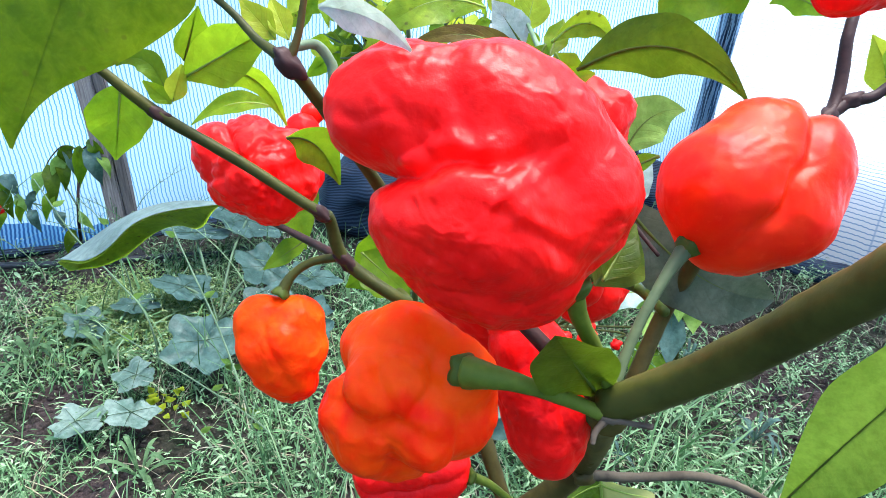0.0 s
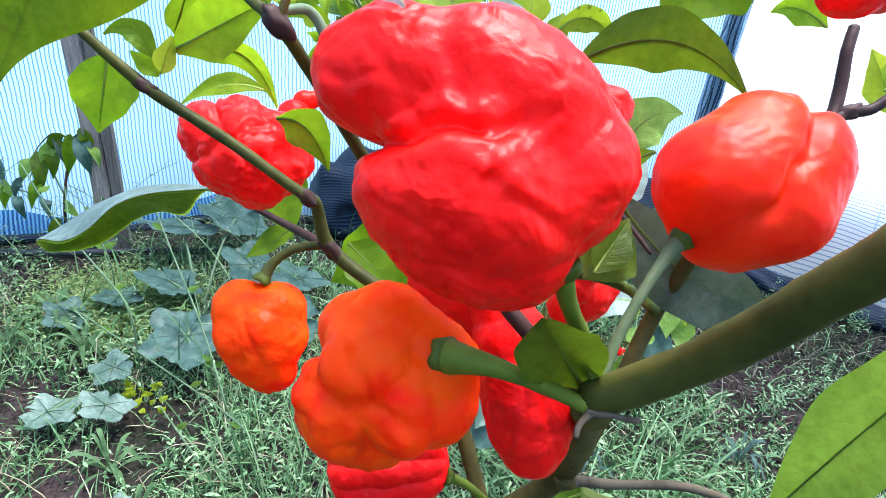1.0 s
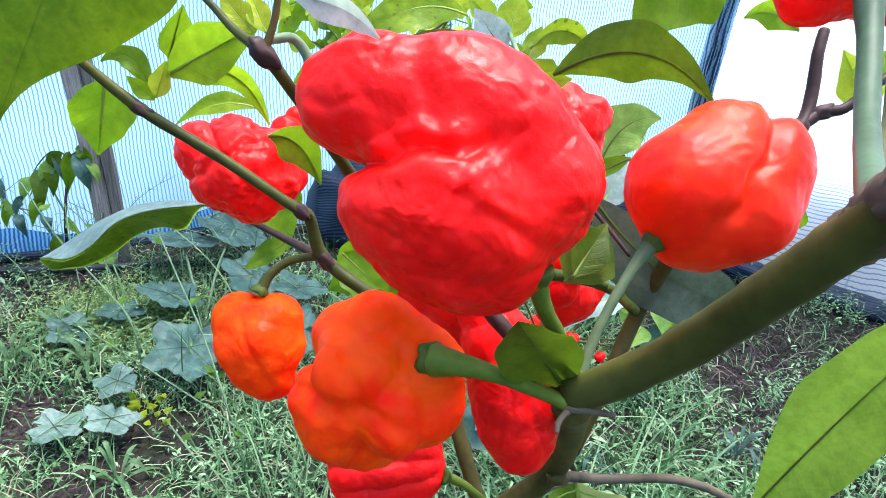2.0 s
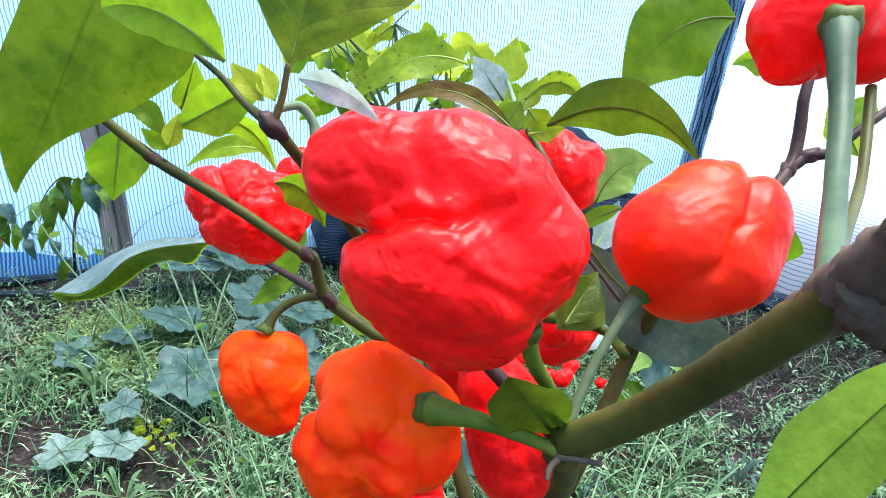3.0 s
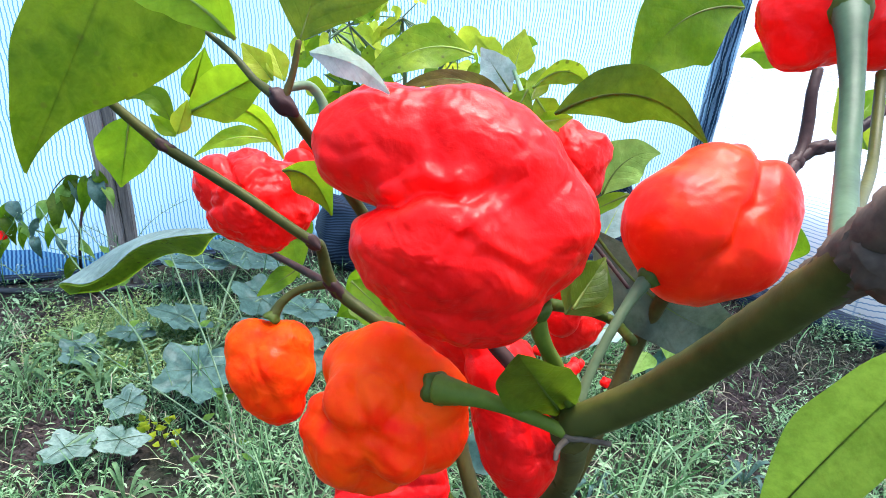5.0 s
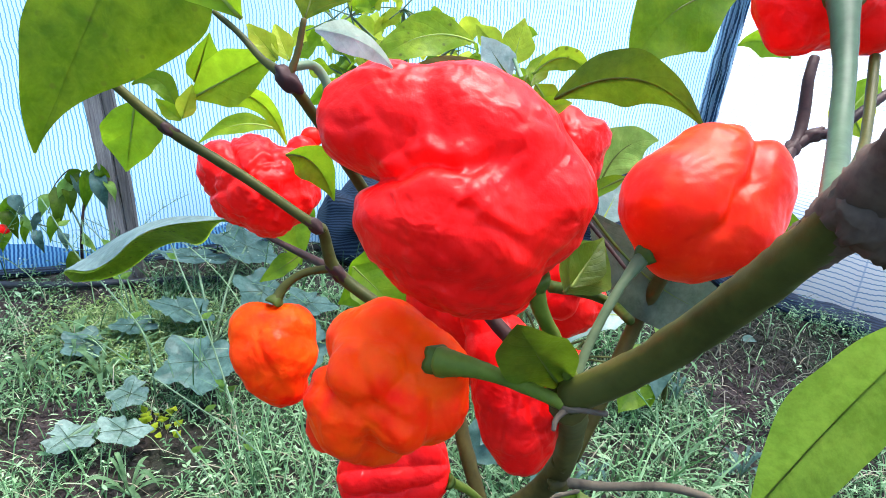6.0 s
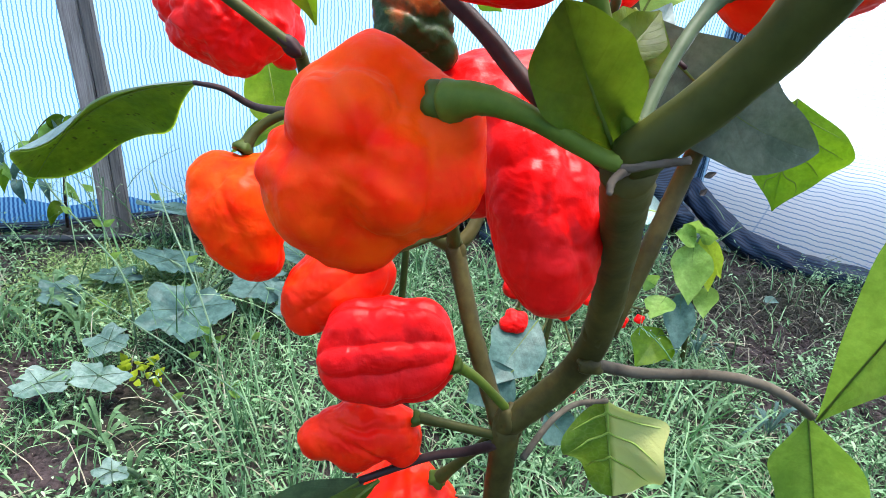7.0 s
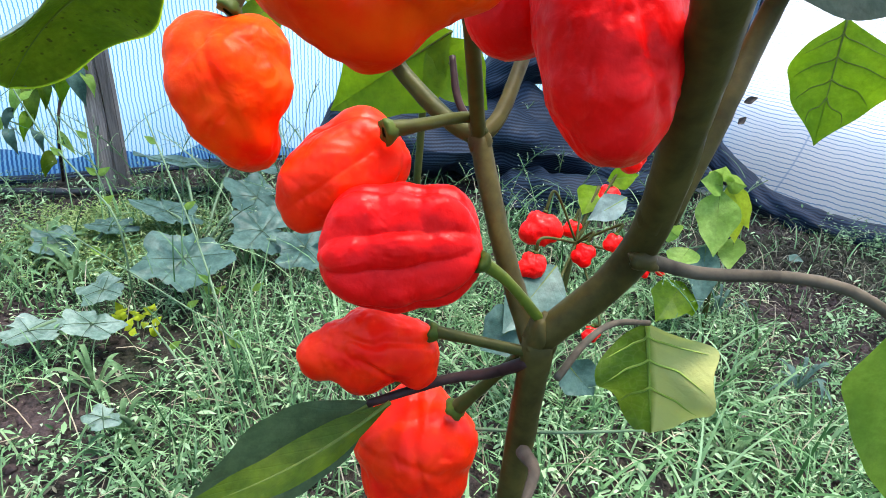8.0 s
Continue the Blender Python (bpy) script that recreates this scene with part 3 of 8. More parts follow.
def net_roll(line, r, seed, flat=0.75, sides=28, wrinkle=0.42):
    """A slack roll of gathered netting lying along the foot of the wall."""
    pts = spline([(x, y, z) for x, y, z in line], 26)
    verts, uvs, run = [], [], 0.0
    for k, p in enumerate(pts):
        t = np.gradient(pts, axis=0)[k]
        t /= np.linalg.norm(t)
        out = np.array((t[1], -t[0], 0.0))
        end = min(1.0, 0.25 + min(k, len(pts) - 1 - k) * 0.12)
        for j in range(sides):
            a = 2 * math.pi * j / (sides - 1)
            rr = r * end * (1 + wrinkle * noise.noise(Vector((k * 0.13, 2 * math.cos(a), 2 * math.sin(a) + seed))) + 0.1 * math.sin(5 * a + k * 0.21 + seed))
            verts.append(np.array((p[0], p[1], p[2])) + out * math.cos(a) * rr + np.array((0, 0, 1.0)) * math.sin(a) * rr * flat)
            uvs.append((a * r, k * 0.012))
    faces = [(k * sides + j, k * sides + j + 1, (k + 1) * sides + j + 1, (k + 1) * sides + j) for k in range(len(pts) - 1) for j in range(sides - 1)]
    return mesh_of("net_roll", verts, faces, uvs)


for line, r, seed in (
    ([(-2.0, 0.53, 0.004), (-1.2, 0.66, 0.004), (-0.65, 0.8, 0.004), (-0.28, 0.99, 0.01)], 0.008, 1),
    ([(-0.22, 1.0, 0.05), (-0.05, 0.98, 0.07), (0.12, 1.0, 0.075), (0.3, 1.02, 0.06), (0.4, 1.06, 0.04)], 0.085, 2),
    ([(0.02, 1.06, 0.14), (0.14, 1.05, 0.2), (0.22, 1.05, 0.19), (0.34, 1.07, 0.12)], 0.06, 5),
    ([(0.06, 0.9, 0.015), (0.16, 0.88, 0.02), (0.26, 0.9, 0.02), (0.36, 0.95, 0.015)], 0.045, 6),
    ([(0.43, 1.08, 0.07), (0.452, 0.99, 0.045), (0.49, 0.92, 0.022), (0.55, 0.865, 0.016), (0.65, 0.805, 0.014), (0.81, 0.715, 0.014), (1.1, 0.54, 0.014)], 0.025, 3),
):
    # Roll 3 is the right net's sagging belly; the shade under it is coloured in.
    ob = part("net_roll", net_roll(line, r, seed, wrinkle=0.2 if seed == 3 else 0.42), NET_SHADED_FOOT if seed == 3 else NET_DARK, None)
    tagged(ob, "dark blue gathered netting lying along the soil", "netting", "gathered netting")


def net_pleats(foot, top, width, seed):
    """The loose edge of a net, hanging in tight pleats."""
    verts, uvs, n, rows = [], [], 61, 30
    for k in range(rows + 1):
        s = k / rows
        c = Vector(foot).lerp(Vector(top), s)
        spread = width * (0.75 + 0.35 * noise.noise(Vector((s * 2.5, seed, 0))) + 0.5 * s)
        for i in range(n):
            v = i / (n - 1) - 0.5
            verts.append(c + Vector((v * spread, -0.014 * math.sin(v * 38 + 2.5 * noise.noise(Vector((s * 3, v * 3, seed)))) - 0.01, 0)))
            uvs.append((v * width * 3.5, s * (Vector(top) - Vector(foot)).length))
    faces = [(k * n + i, k * n + i + 1, (k + 1) * n + i + 1, (k + 1) * n + i) for k in range(rows) for i in range(n - 1)]
    return mesh_of("net_pleats", verts, faces, uvs)


ob = part("net_edge", net_pleats((0.45, 1.1, 0.03), (0.52, 1.12, 2.1), 0.036, 3), NET_EDGE, None)
tagged(ob, "blue pleated edge of the netting where two sheets meet", "netting")


def board(wide, thick, shift, seed):
    """One weathered board of the stake, upright, a little crooked."""
    bm = bmesh.new()
    bmesh.ops.create_cube(bm, size=1.0)
    bmesh.ops.subdivide_edges(bm, edges=[e for e in bm.edges if abs(e.verts[0].co.z - e.verts[1].co.z) > 0.5], cuts=40, use_grid_fill=True)
    corners = [e for e in bm.edges if abs((e.verts[0].co - e.verts[1].co).normalized().z) > 0.9 and abs(abs(e.verts[0].co.x) - 0.5) < 1e-4 and abs(abs(e.verts[0].co.y) - 0.5) < 1e-4]
    bmesh.ops.bevel(bm, geom=corners, offset=0.09, segments=2, affect="EDGES")
    for v in bm.verts:
        v.co.x, v.co.y, v.co.z = v.co.x * wide + shift, v.co.y * thick, (v.co.z + 0.5) * 1.9 - 0.1
        v.co += Vector((noise.noise(Vector((v.co.z * 3, 0, 0))), noise.noise(Vector((v.co.z * 3, 5, 0))), 0)) * 0.004
        v.co.x += 0.0012 * noise.noise(v.co * 70 + Vector((seed, 0, 0)))
    me = bpy.data.meshes.new("board")
    bm.to_mesh(me)
    bm.free()
    me.transform(Matrix.Translation(STAKE_FOOT) @ Euler((0.0, radians(STAKE_LEAN), radians(20))).to_matrix().to_4x4())
    return me


STAKE_FOOT, STAKE_LEAN = (-0.468, 0.81, 0.0), -1.0
post = thing("wooden_stake", STAKE_FOOT, "weathered grey-brown wooden stake in front of the net", "stake")
part("board", board(0.022, 0.024, -0.008, 0), WOOD, post, "grey-brown board")
part("board", board(0.013, 0.028, 0.0105, 4), WOOD_DARK, post, "narrow darker board")
hose = part("hose", tube([(-1.3, 0.62, 0.012), (-0.75, 0.73, 0.014), (-0.55, 0.765, 0.012), (-0.42, 0.80, 0.012), (-0.3, 0.83, 0.008)], [5, 5, 5, 5, 5], 12, 10, 0.0), HOSE, None)
tagged(hose, "black drip hose lying on the soil", "hose")


# ---- the chilli plants ----
plant = thing("chilli_plant", (0.036, 0.215, 0.0), "bushy chilli plant hung with wrinkled red and orange peppers", "plant")
# trunk and branches
limb = part("trunk", tube([(0.0360, 0.2150, -0.0100), (0.0360, 0.2120, 0.0800), (0.0340, 0.2030, 0.1700), (0.0326, 0.1926, 0.2429)], [6.5, 5.8, 5.4, 5.5], 14, 8, 0.06, 0), STEM_BROWN, plant, "brown-green woody main stem")
part("node", knot((0.0326, 0.1926, 0.2429), 5.6, 3, (-0.0014, -0.0104, 0.0729)), STEM_BROWN, limb)
limb = part("branch", tube([(0.0327, 0.1925, 0.2431), (0.0506, 0.1905, 0.2670), (0.0564, 0.1833, 0.2918), (0.0505, 0.1620, 0.3287), (0.0429, 0.1402, 0.3527), (0.0386, 0.1278, 0.3642)], [5.2, 5.2, 5.2, 5.2, 5.4, 5.6], 14, 8, 0.06, 0), STEM_BROWN, plant, "brown-green woody branch")
part("node", knot((0.0564, 0.1833, 0.2918), 5.0, 2, (-0.0001, -0.0285, 0.0617)), STEM_BROWN, limb)
limb = part("branch", tube([(0.0388, 0.1289, 0.3656), (0.0528, 0.1168, 0.3874), (0.0600, 0.1010, 0.4129), (0.0626, 0.0900, 0.4298), (0.0627, 0.0791, 0.4444), (0.0623, 0.0703, 0.4565)], [4.9, 4.7, 4.6, 4.2, 3.6, 3.2], 14, 8, 0.06, 0), STEM_GREEN, plant, "thick olive green branch")
limb = part("bark", tube([(0.0638, 0.0897, 0.4316), (0.0645, 0.0867, 0.4359), (0.0640, 0.0818, 0.4419), (0.0632, 0.0758, 0.4492), (0.0624, 0.0693, 0.4578)], [4.3, 4.9, 5.3, 5.2, 4.9], 16, 8, 0.1, 0), STEM_STUB, plant, "scarred grey-brown bark")
limb = part("broken_stub", tube([(0.0625, 0.0808, 0.4433), (0.0624, 0.0769, 0.4420), (0.0659, 0.0767, 0.4392), (0.0701, 0.0768, 0.4371)], [4.4, 4.2, 3.9, 2.6], 14, 8, 0.25, 0), STEM_STUB, plant, "greyish broken side shoot")
limb = part("branch", tube([(0.0604, 0.1860, 0.2904), (0.0712, 0.1957, 0.3181), (0.0812, 0.2071, 0.3423), (0.0859, 0.2006, 0.3737)], [3.2, 3.2, 3.0, 2.8], 14, 8, 0.06, 0), STEM_BROWN, plant, "slim brown branch")
limb = part("branch", tube([(0.0859, 0.2006, 0.3737), (0.1202, 0.2358, 0.3861), (0.1619, 0.2763, 0.4053), (0.1691, 0.2940, 0.4342), (0.1723, 0.3005, 0.4437)], [2.8, 2.8, 3.0, 2.6, 2.4], 14, 8, 0.06, 0), STEM_PURPLE, plant, "dark purple-brown branch")
part("node", knot((0.1619, 0.2763, 0.4053), 3.9, 2, (0.0489, 0.0582, 0.0481)), STEM_PURPLE, limb)
limb = part("branch", tube([(0.1619, 0.2763, 0.4053), (0.1713, 0.2799, 0.4109), (0.1817, 0.2811, 0.4134), (0.1942, 0.2855, 0.4232), (0.2205, 0.2984, 0.4395)], [2.6, 2.8, 2.4, 2.2, 2.0], 14, 8, 0.06, 0), STEM_PURPLE, plant, "dark purple-brown side branch")
part("node", knot((0.1713, 0.2799, 0.4109), 3.6, 1, (0.0198, 0.0048, 0.0081)), STEM_PURPLE, limb)
limb = part("branch", tube([(0.0306, 0.1945, 0.2400), (0.0220, 0.2074, 0.2586), (0.0158, 0.2185, 0.2737), (0.0084, 0.2330, 0.2953)], [3.6, 3.6, 3.6, 3.8], 14, 8, 0.06, 0), STEM_BROWN, plant, "brown-green branch")
part("node", knot((0.0084, 0.2330, 0.2953), 4.4, 3, (-0.0074, 0.0145, 0.0216)), STEM_BROWN, limb)
limb = part("branch", tube([(0.0084, 0.2330, 0.2953), (-0.0045, 0.2409, 0.3000), (-0.0237, 0.2570, 0.3139), (-0.0198, 0.2312, 0.3267), (-0.0454, 0.2356, 0.3433), (-0.0515, 0.2341, 0.3638), (-0.0543, 0.2287, 0.3689), (-0.0835, 0.2299, 0.3880), (-0.1113, 0.2301, 0.4048), (-0.1321, 0.2288, 0.4233)], [3.4, 3.2, 3.0, 2.8, 3.0, 2.4, 2.2, 2.1, 2.3, 1.7], 14, 8, 0.06, 0), STEM_GREEN, plant, "olive branch with purple nodes")
part("node", knot((-0.0454, 0.2356, 0.3433), 3.9, 4, (-0.0317, 0.0029, 0.0371)), STEM_PURPLE, limb)
part("node", knot((-0.0543, 0.2287, 0.3689), 2.9, 6, (-0.0320, -0.0042, 0.0242)), STEM_PURPLE, limb)
part("node", knot((-0.1113, 0.2301, 0.4048), 2.9, 8, (-0.0486, -0.0011, 0.0353)), STEM_PURPLE, limb)
limb = part("branch", tube([(0.0084, 0.2330, 0.2953), (0.0151, 0.2398, 0.3019), (0.0221, 0.2574, 0.3184), (0.0287, 0.2784, 0.3371)], [3.0, 2.8, 2.6, 2.2], 14, 8, 0.06, 0), STEM_BROWN, plant, "brown-green branch")
limb = part("branch", tube([(0.0077, 0.2348, 0.2967), (0.0004, 0.2404, 0.3055), (-0.0032, 0.2495, 0.3188)], [1.6, 1.4, 1.2], 14, 8, 0.06, 0), STEM_PURPLE, plant, "thin purple shoot")
limb = part("branch", tube([(0.0084, 0.2330, 0.2953), (-0.0019, 0.2033, 0.3499), (-0.0248, 0.1736, 0.4049), (-0.0358, 0.1552, 0.4318), (-0.0414, 0.1482, 0.4429), (-0.0490, 0.1523, 0.4471), (-0.0558, 0.1569, 0.4522), (-0.0635, 0.1612, 0.4567)], [2.6, 2.3, 1.9, 1.5, 1.5, 1.0, 0.85, 0.7], 14, 8, 0.06, 0), STEM_GREEN, plant, "olive branch with a purple node")
part("node", knot((-0.0414, 0.1482, 0.4429), 2.6, 4, (-0.0132, -0.0029, 0.0153)), STEM_PURPLE, limb)
limb = part("leaf_stalk", tube([(-0.0414, 0.1482, 0.4429), (-0.0392, 0.1499, 0.4491), (-0.0376, 0.1515, 0.4574)], [1.1, 0.85, 0.75], 14, 8, 0.06, 0), STEM_BROWN, plant, "")
limb = part("flower_stalk", tube([(-0.0444, 0.1639, 0.4436), (-0.0395, 0.1694, 0.4435), (-0.0359, 0.1695, 0.4390), (-0.0350, 0.1674, 0.4344)], [1.2, 1.3, 1.4, 1.6], 14, 8, 0.06, 0), STEM_PALE, plant, "")
limb = part("leaf_stalk", tube([(-0.0467, 0.2369, 0.3436), (-0.0837, 0.2815, 0.3340), (-0.0994, 0.2844, 0.3402), (-0.1155, 0.2925, 0.3404)], [2.2, 1.7, 1.4, 1.1], 14, 8, 0.06, 0), STEM_PURPLE, plant, "")
limb = part("leaf_stalk", tube([(0.0303, 0.1915, 0.2342), (0.0195, 0.1973, 0.2238), (0.0042, 0.1979, 0.2187), (-0.0218, 0.1867, 0.2147)], [2.2, 2.0, 1.8, 1.4], 14, 8, 0.06, 0), STEM_PURPLE, plant, "")
limb = part("side_shoot", tube([(0.0563, 0.1832, 0.2788), (0.0626, 0.1866, 0.2765), (0.0775, 0.1894, 0.2731), (0.1037, 0.1918, 0.2729), (0.1201, 0.1900, 0.2714), (0.1322, 0.1885, 0.2662), (0.1410, 0.1906, 0.2592)], [2.5, 2.2, 2.0, 1.9, 1.8, 1.7, 1.6], 14, 8, 0.06, 0), STEM_GREY, plant, "slim brown side shoot")
part("node", knot((0.0563, 0.1832, 0.2788), 3.2, 0, (0.0063, 0.0034, -0.0023)), STEM_BROWN, limb)
limb = part("leaf_stalk", tube([(0.0400, 0.1894, 0.2300), (0.0520, 0.2055, 0.2350), (0.0641, 0.2171, 0.2354), (0.0804, 0.2287, 0.2292)], [1.4, 1.3, 1.2, 1.1], 14, 8, 0.06, 0), STEM_GREY, plant, "")
limb = part("twig", tube([(0.0545, 0.2116, 0.3877), (0.0615, 0.2022, 0.3818), (0.0683, 0.1928, 0.3757)], [0.8, 0.8, 0.7], 14, 8, 0.06, 0), STEM_PURPLE, plant, "")
limb = part("twig", tube([(0.0364, 0.1249, 0.3649), (0.0414, 0.1216, 0.3673), (0.0462, 0.1182, 0.3695)], [1.0, 0.7, 0.75], 14, 8, 0.2, 0), STEM_DRY, plant, "short dry pale twig")
limb = part("twig", tube([(0.0375, 0.1249, 0.3650), (0.0344, 0.1220, 0.3635), (0.0336, 0.1199, 0.3614)], [1.0, 0.8, 0.6], 14, 8, 0.2, 0), STEM_DRY, plant, "short dry pale twig")
limb = part("dry_stalk", tube([(-0.0020, 0.1603, 0.3933), (0.0087, 0.1542, 0.3851), (0.0204, 0.1470, 0.3744), (0.0381, 0.1378, 0.3611)], [1.9, 2.1, 2.3, 2.4], 14, 8, 0.08, 0), STEM_PURPLE, plant, "brown stalk without its fruit")
limb = part("shoot", tube([(0.0328, 0.2614, 0.4241), (0.0293, 0.3072, 0.4328), (0.0270, 0.3197, 0.4362)], [1.2, 1.0, 0.8], 14, 8, 0.06, 0), STEM_PALE, plant, "")
limb = part("shoot", tube([(0.0287, 0.2784, 0.3371), (0.0520, 0.2250, 0.3858), (0.0423, 0.2381, 0.4118), (0.0326, 0.2592, 0.4241)], [2.0, 1.8, 1.6, 1.2], 14, 8, 0.06, 0), STEM_GREEN, plant, "pale green shoot")
part("node", knot((0.0423, 0.2381, 0.4118), 2.4, 2, (-0.0194, 0.0342, 0.0383)), STEM_PURPLE, limb)
limb = part("stalk", tube([(0.0438, 0.2027, 0.3612), (0.0577, 0.2066, 0.3578), (0.0705, 0.2095, 0.3522), (0.0678, 0.1764, 0.3639)], [2.4, 2.2, 2.0, 1.8], 14, 8, 0.06, 0), CALYX, plant, "")
# peppers
fruit = pepper(plant, pose(0.0027, 0.1370, 0.4214, 65.3, -3.7, 1.4), [(0.00, 0.00, 0.00, 2.09), (-2.11, 1.56, 0.00, 1.38), (-1.50, 1.62, 0.35, 1.38), (-0.60, 1.70, 0.45, 1.34), (0.40, 1.60, 0.50, 1.40), (1.30, 0.95, 0.50, 1.42), (1.90, -0.20, 0.30, 1.42), (1.67, -0.80, 0.00, 1.50), (-1.08, -0.56, 0.25, 1.54), (-0.15, -0.55, 0.70, 1.72), (0.80, -1.00, 0.55, 1.50), (0.28, -1.81, 0.00, 1.45), (1.18, -2.22, 0.00, 0.95), (-0.76, -1.60, 0.10, 1.16), (2.22, 0.00, 0.00, 1.09), (0.2, 0.2, -0.9, 1.7)], RED_SKIN, "large wrinkled red pepper with deep folds", 1.25, None, 1, 7, creases=[((-0.1, 1, 0.0), 0.17, 0.12, 0.2, (-0.8, 0.1, 0.6)), ((1, 0.25, 0), 0.0, 0.12, 0.045, (-0.1, 0.9, 0.45)), ((0.3, 0.95, 0), -0.3, 0.1, 0.045, (-0.2, -0.4, 0.9))])
calyx(fruit, (0.0239, 0.1260, 0.4023), (0.0031, 0.0002, -0.0090), 4.2, 1)
stalk(fruit, [(0.0235, 0.1256, 0.4038), (0.0267, 0.1265, 0.3939), (0.0331, 0.1299, 0.3821), (0.0397, 0.1304, 0.3689)], [2.5, 2.1, 1.9, 2.1], STEM_MID)
fruit = pepper(plant, pose(0.0788, 0.1702, 0.4104, 65.3, -3.7, 1.4), [(-0.05, 0.00, 0.00, 2.10), (1.30, 1.02, 0.00, 1.34), (1.32, 0.35, 0.40, 1.30), (-0.95, -0.05, 0.45, 1.68), (-0.48, -1.03, 0.10, 1.47), (0.75, -0.85, 0.65, 1.30), (1.46, -0.51, 0.00, 1.06), (0.30, 1.25, 0.20, 1.27)], SCARLET_SKIN, "smooth orange-red pepper with one deep crease", 0.6, None, 2, 6, creases=[((0.84, -0.54, 0), 0.12, 0.12, 0.12, (0.45, 0.45, 0.75))])
calyx(fruit, (0.0606, 0.1572, 0.3974), (-0.0065, -0.0052, -0.0050), 3.4, 2)
stalk(fruit, [(0.0600, 0.1567, 0.3969), (0.0545, 0.1510, 0.3920), (0.0485, 0.1440, 0.3850), (0.0430, 0.1365, 0.3765), (0.0396, 0.1307, 0.3696)], [2.4, 1.6, 1.4, 1.4, 1.7], STEM_OLIVE)
fruit = pepper(plant, pose(-0.0135, 0.1343, 0.3615, 64.8, -4.0, 2.0), [(0.00, -0.06, 0.00, 1.66), (0.10, 1.52, -0.10, 1.04), (-0.82, 1.18, -0.80, 1.00), (-0.72, 1.15, 0.10, 0.72), (0.85, 1.05, 0.00, 0.95), (1.45, 0.40, 0.00, 1.10), (1.50, -0.70, 0.00, 0.98), (-1.58, -0.25, 0.00, 0.80), (-0.95, -0.80, 0.30, 0.96), (-0.95, -1.35, 0.20, 0.78), (-0.35, 0.45, 0.75, 1.15), (0.45, -0.75, 0.80, 1.05), (0.80, -1.10, -0.30, 0.86), (-0.30, -1.62, -0.45, 1.00), (-1.35, -1.05, -0.30, 0.82)], ORANGE_SKIN, "orange pepper with rounded lobes", 0.9, None, 3, 6, creases=[((1, 0.15, 0), -0.14, 0.16, 0.11, (0, -0.1, 1)), ((0.25, 1, 0), -0.22, 0.15, 0.1, (-0.5, -0.1, 1)), ((0.9, -0.45, 0), 0.2, 0.12, 0.07, (0.4, -0.4, 0.8))], blend=11)
calyx(fruit, (0.0020, 0.1300, 0.3738), (0.70, -0.60, 0.38), 4.6, 3)
stalk(fruit, [(0.0024, 0.1294, 0.3741), (0.0070, 0.1264, 0.3757), (0.0120, 0.1258, 0.3752), (0.0195, 0.1264, 0.3725), (0.0313, 0.1279, 0.3667), (0.0366, 0.1262, 0.3654)], [4.3, 3.3, 2.6, 2.1, 1.9, 2.0], STEM_MID)
fruit = pepper(plant, pose(0.0287, 0.1600, 0.3409, 64.8, -4.0, 2.0), [(0.09, 0.00, 0.00, 1.55), (0.15, -1.14, 0.00, 1.26), (0.28, -1.73, 0.00, 0.98), (0.12, -0.66, 0.00, 1.35), (-0.51, 1.73, 0.00, 1.20), (-0.98, 2.71, 0.00, 0.88), (0.61, 0.59, 0.00, 1.05), (-0.07, 0.73, 0.00, 1.46)], DEEP_RED_SKIN, "long glossy deep red pepper", 0.85, None, 4, 6, creases=[((1, 0.1, 0), 0.28, 0.12, 0.07, (0.3, 0, 1)), ((1, -0.15, 0), -0.2, 0.1, 0.05, (-0.2, 0.1, 1))])
fruit = pepper(plant, pose(-0.0712, 0.2202, 0.3095, 65.3, -3.7, 1.4), [(0.00, 0.20, 0.00, 1.58), (-0.85, 1.05, 0.10, 1.22), (0.72, 1.02, 0.10, 1.18), (1.00, -0.10, 0.25, 1.04), (-0.72, -0.10, 0.35, 1.18), (0.20, 0.30, 0.75, 1.12), (0.40, -1.45, 0.00, 1.08), (0.35, -1.70, -0.70, 1.02), (-0.20, -1.05, 0.25, 1.10), (0.3, -0.5, 0.3, 1.3)], ORANGE_SKIN, "small orange pepper with a blunt tip", 0.8, None, 5, 6, creases=[((1, 0.3, 0), 0.02, 0.12, 0.05, (0, -0.25, 1))])
calyx(fruit, (-0.0716, 0.2261, 0.3318), (0.0039, 0.0051, 0.0065), 4.0, 5)
stalk(fruit, [(-0.0716, 0.2260, 0.3316), (-0.0677, 0.2310, 0.3378), (-0.0595, 0.2344, 0.3429), (-0.0466, 0.2365, 0.3450)], [2.8, 2.0, 1.8, 2.0], STEM_GREEN)
fruit = pepper(plant, pose(-0.0847, 0.2538, 0.3752, 65.3, -3.7, 1.4), [(0.00, 0.00, 0.00, 1.99), (-1.53, 0.89, 0.00, 1.30), (-0.25, 1.15, 0.00, 1.22), (1.53, 0.64, 0.00, 1.12), (1.53, -0.64, 0.00, 1.12), (0.51, -1.15, 0.00, 1.27), (-1.02, -0.38, 0.00, 1.27)], RED_SKIN, "crinkled bright red pepper behind a branch", 2.0, None, 6, 6, creases=[((0.8, 0.6, 0), 0.1, 0.1, 0.1, (0, 0.6, 0.8)), ((-0.5, 0.9, 0), 0.2, 0.1, 0.08, (-0.3, 0.2, 1))])
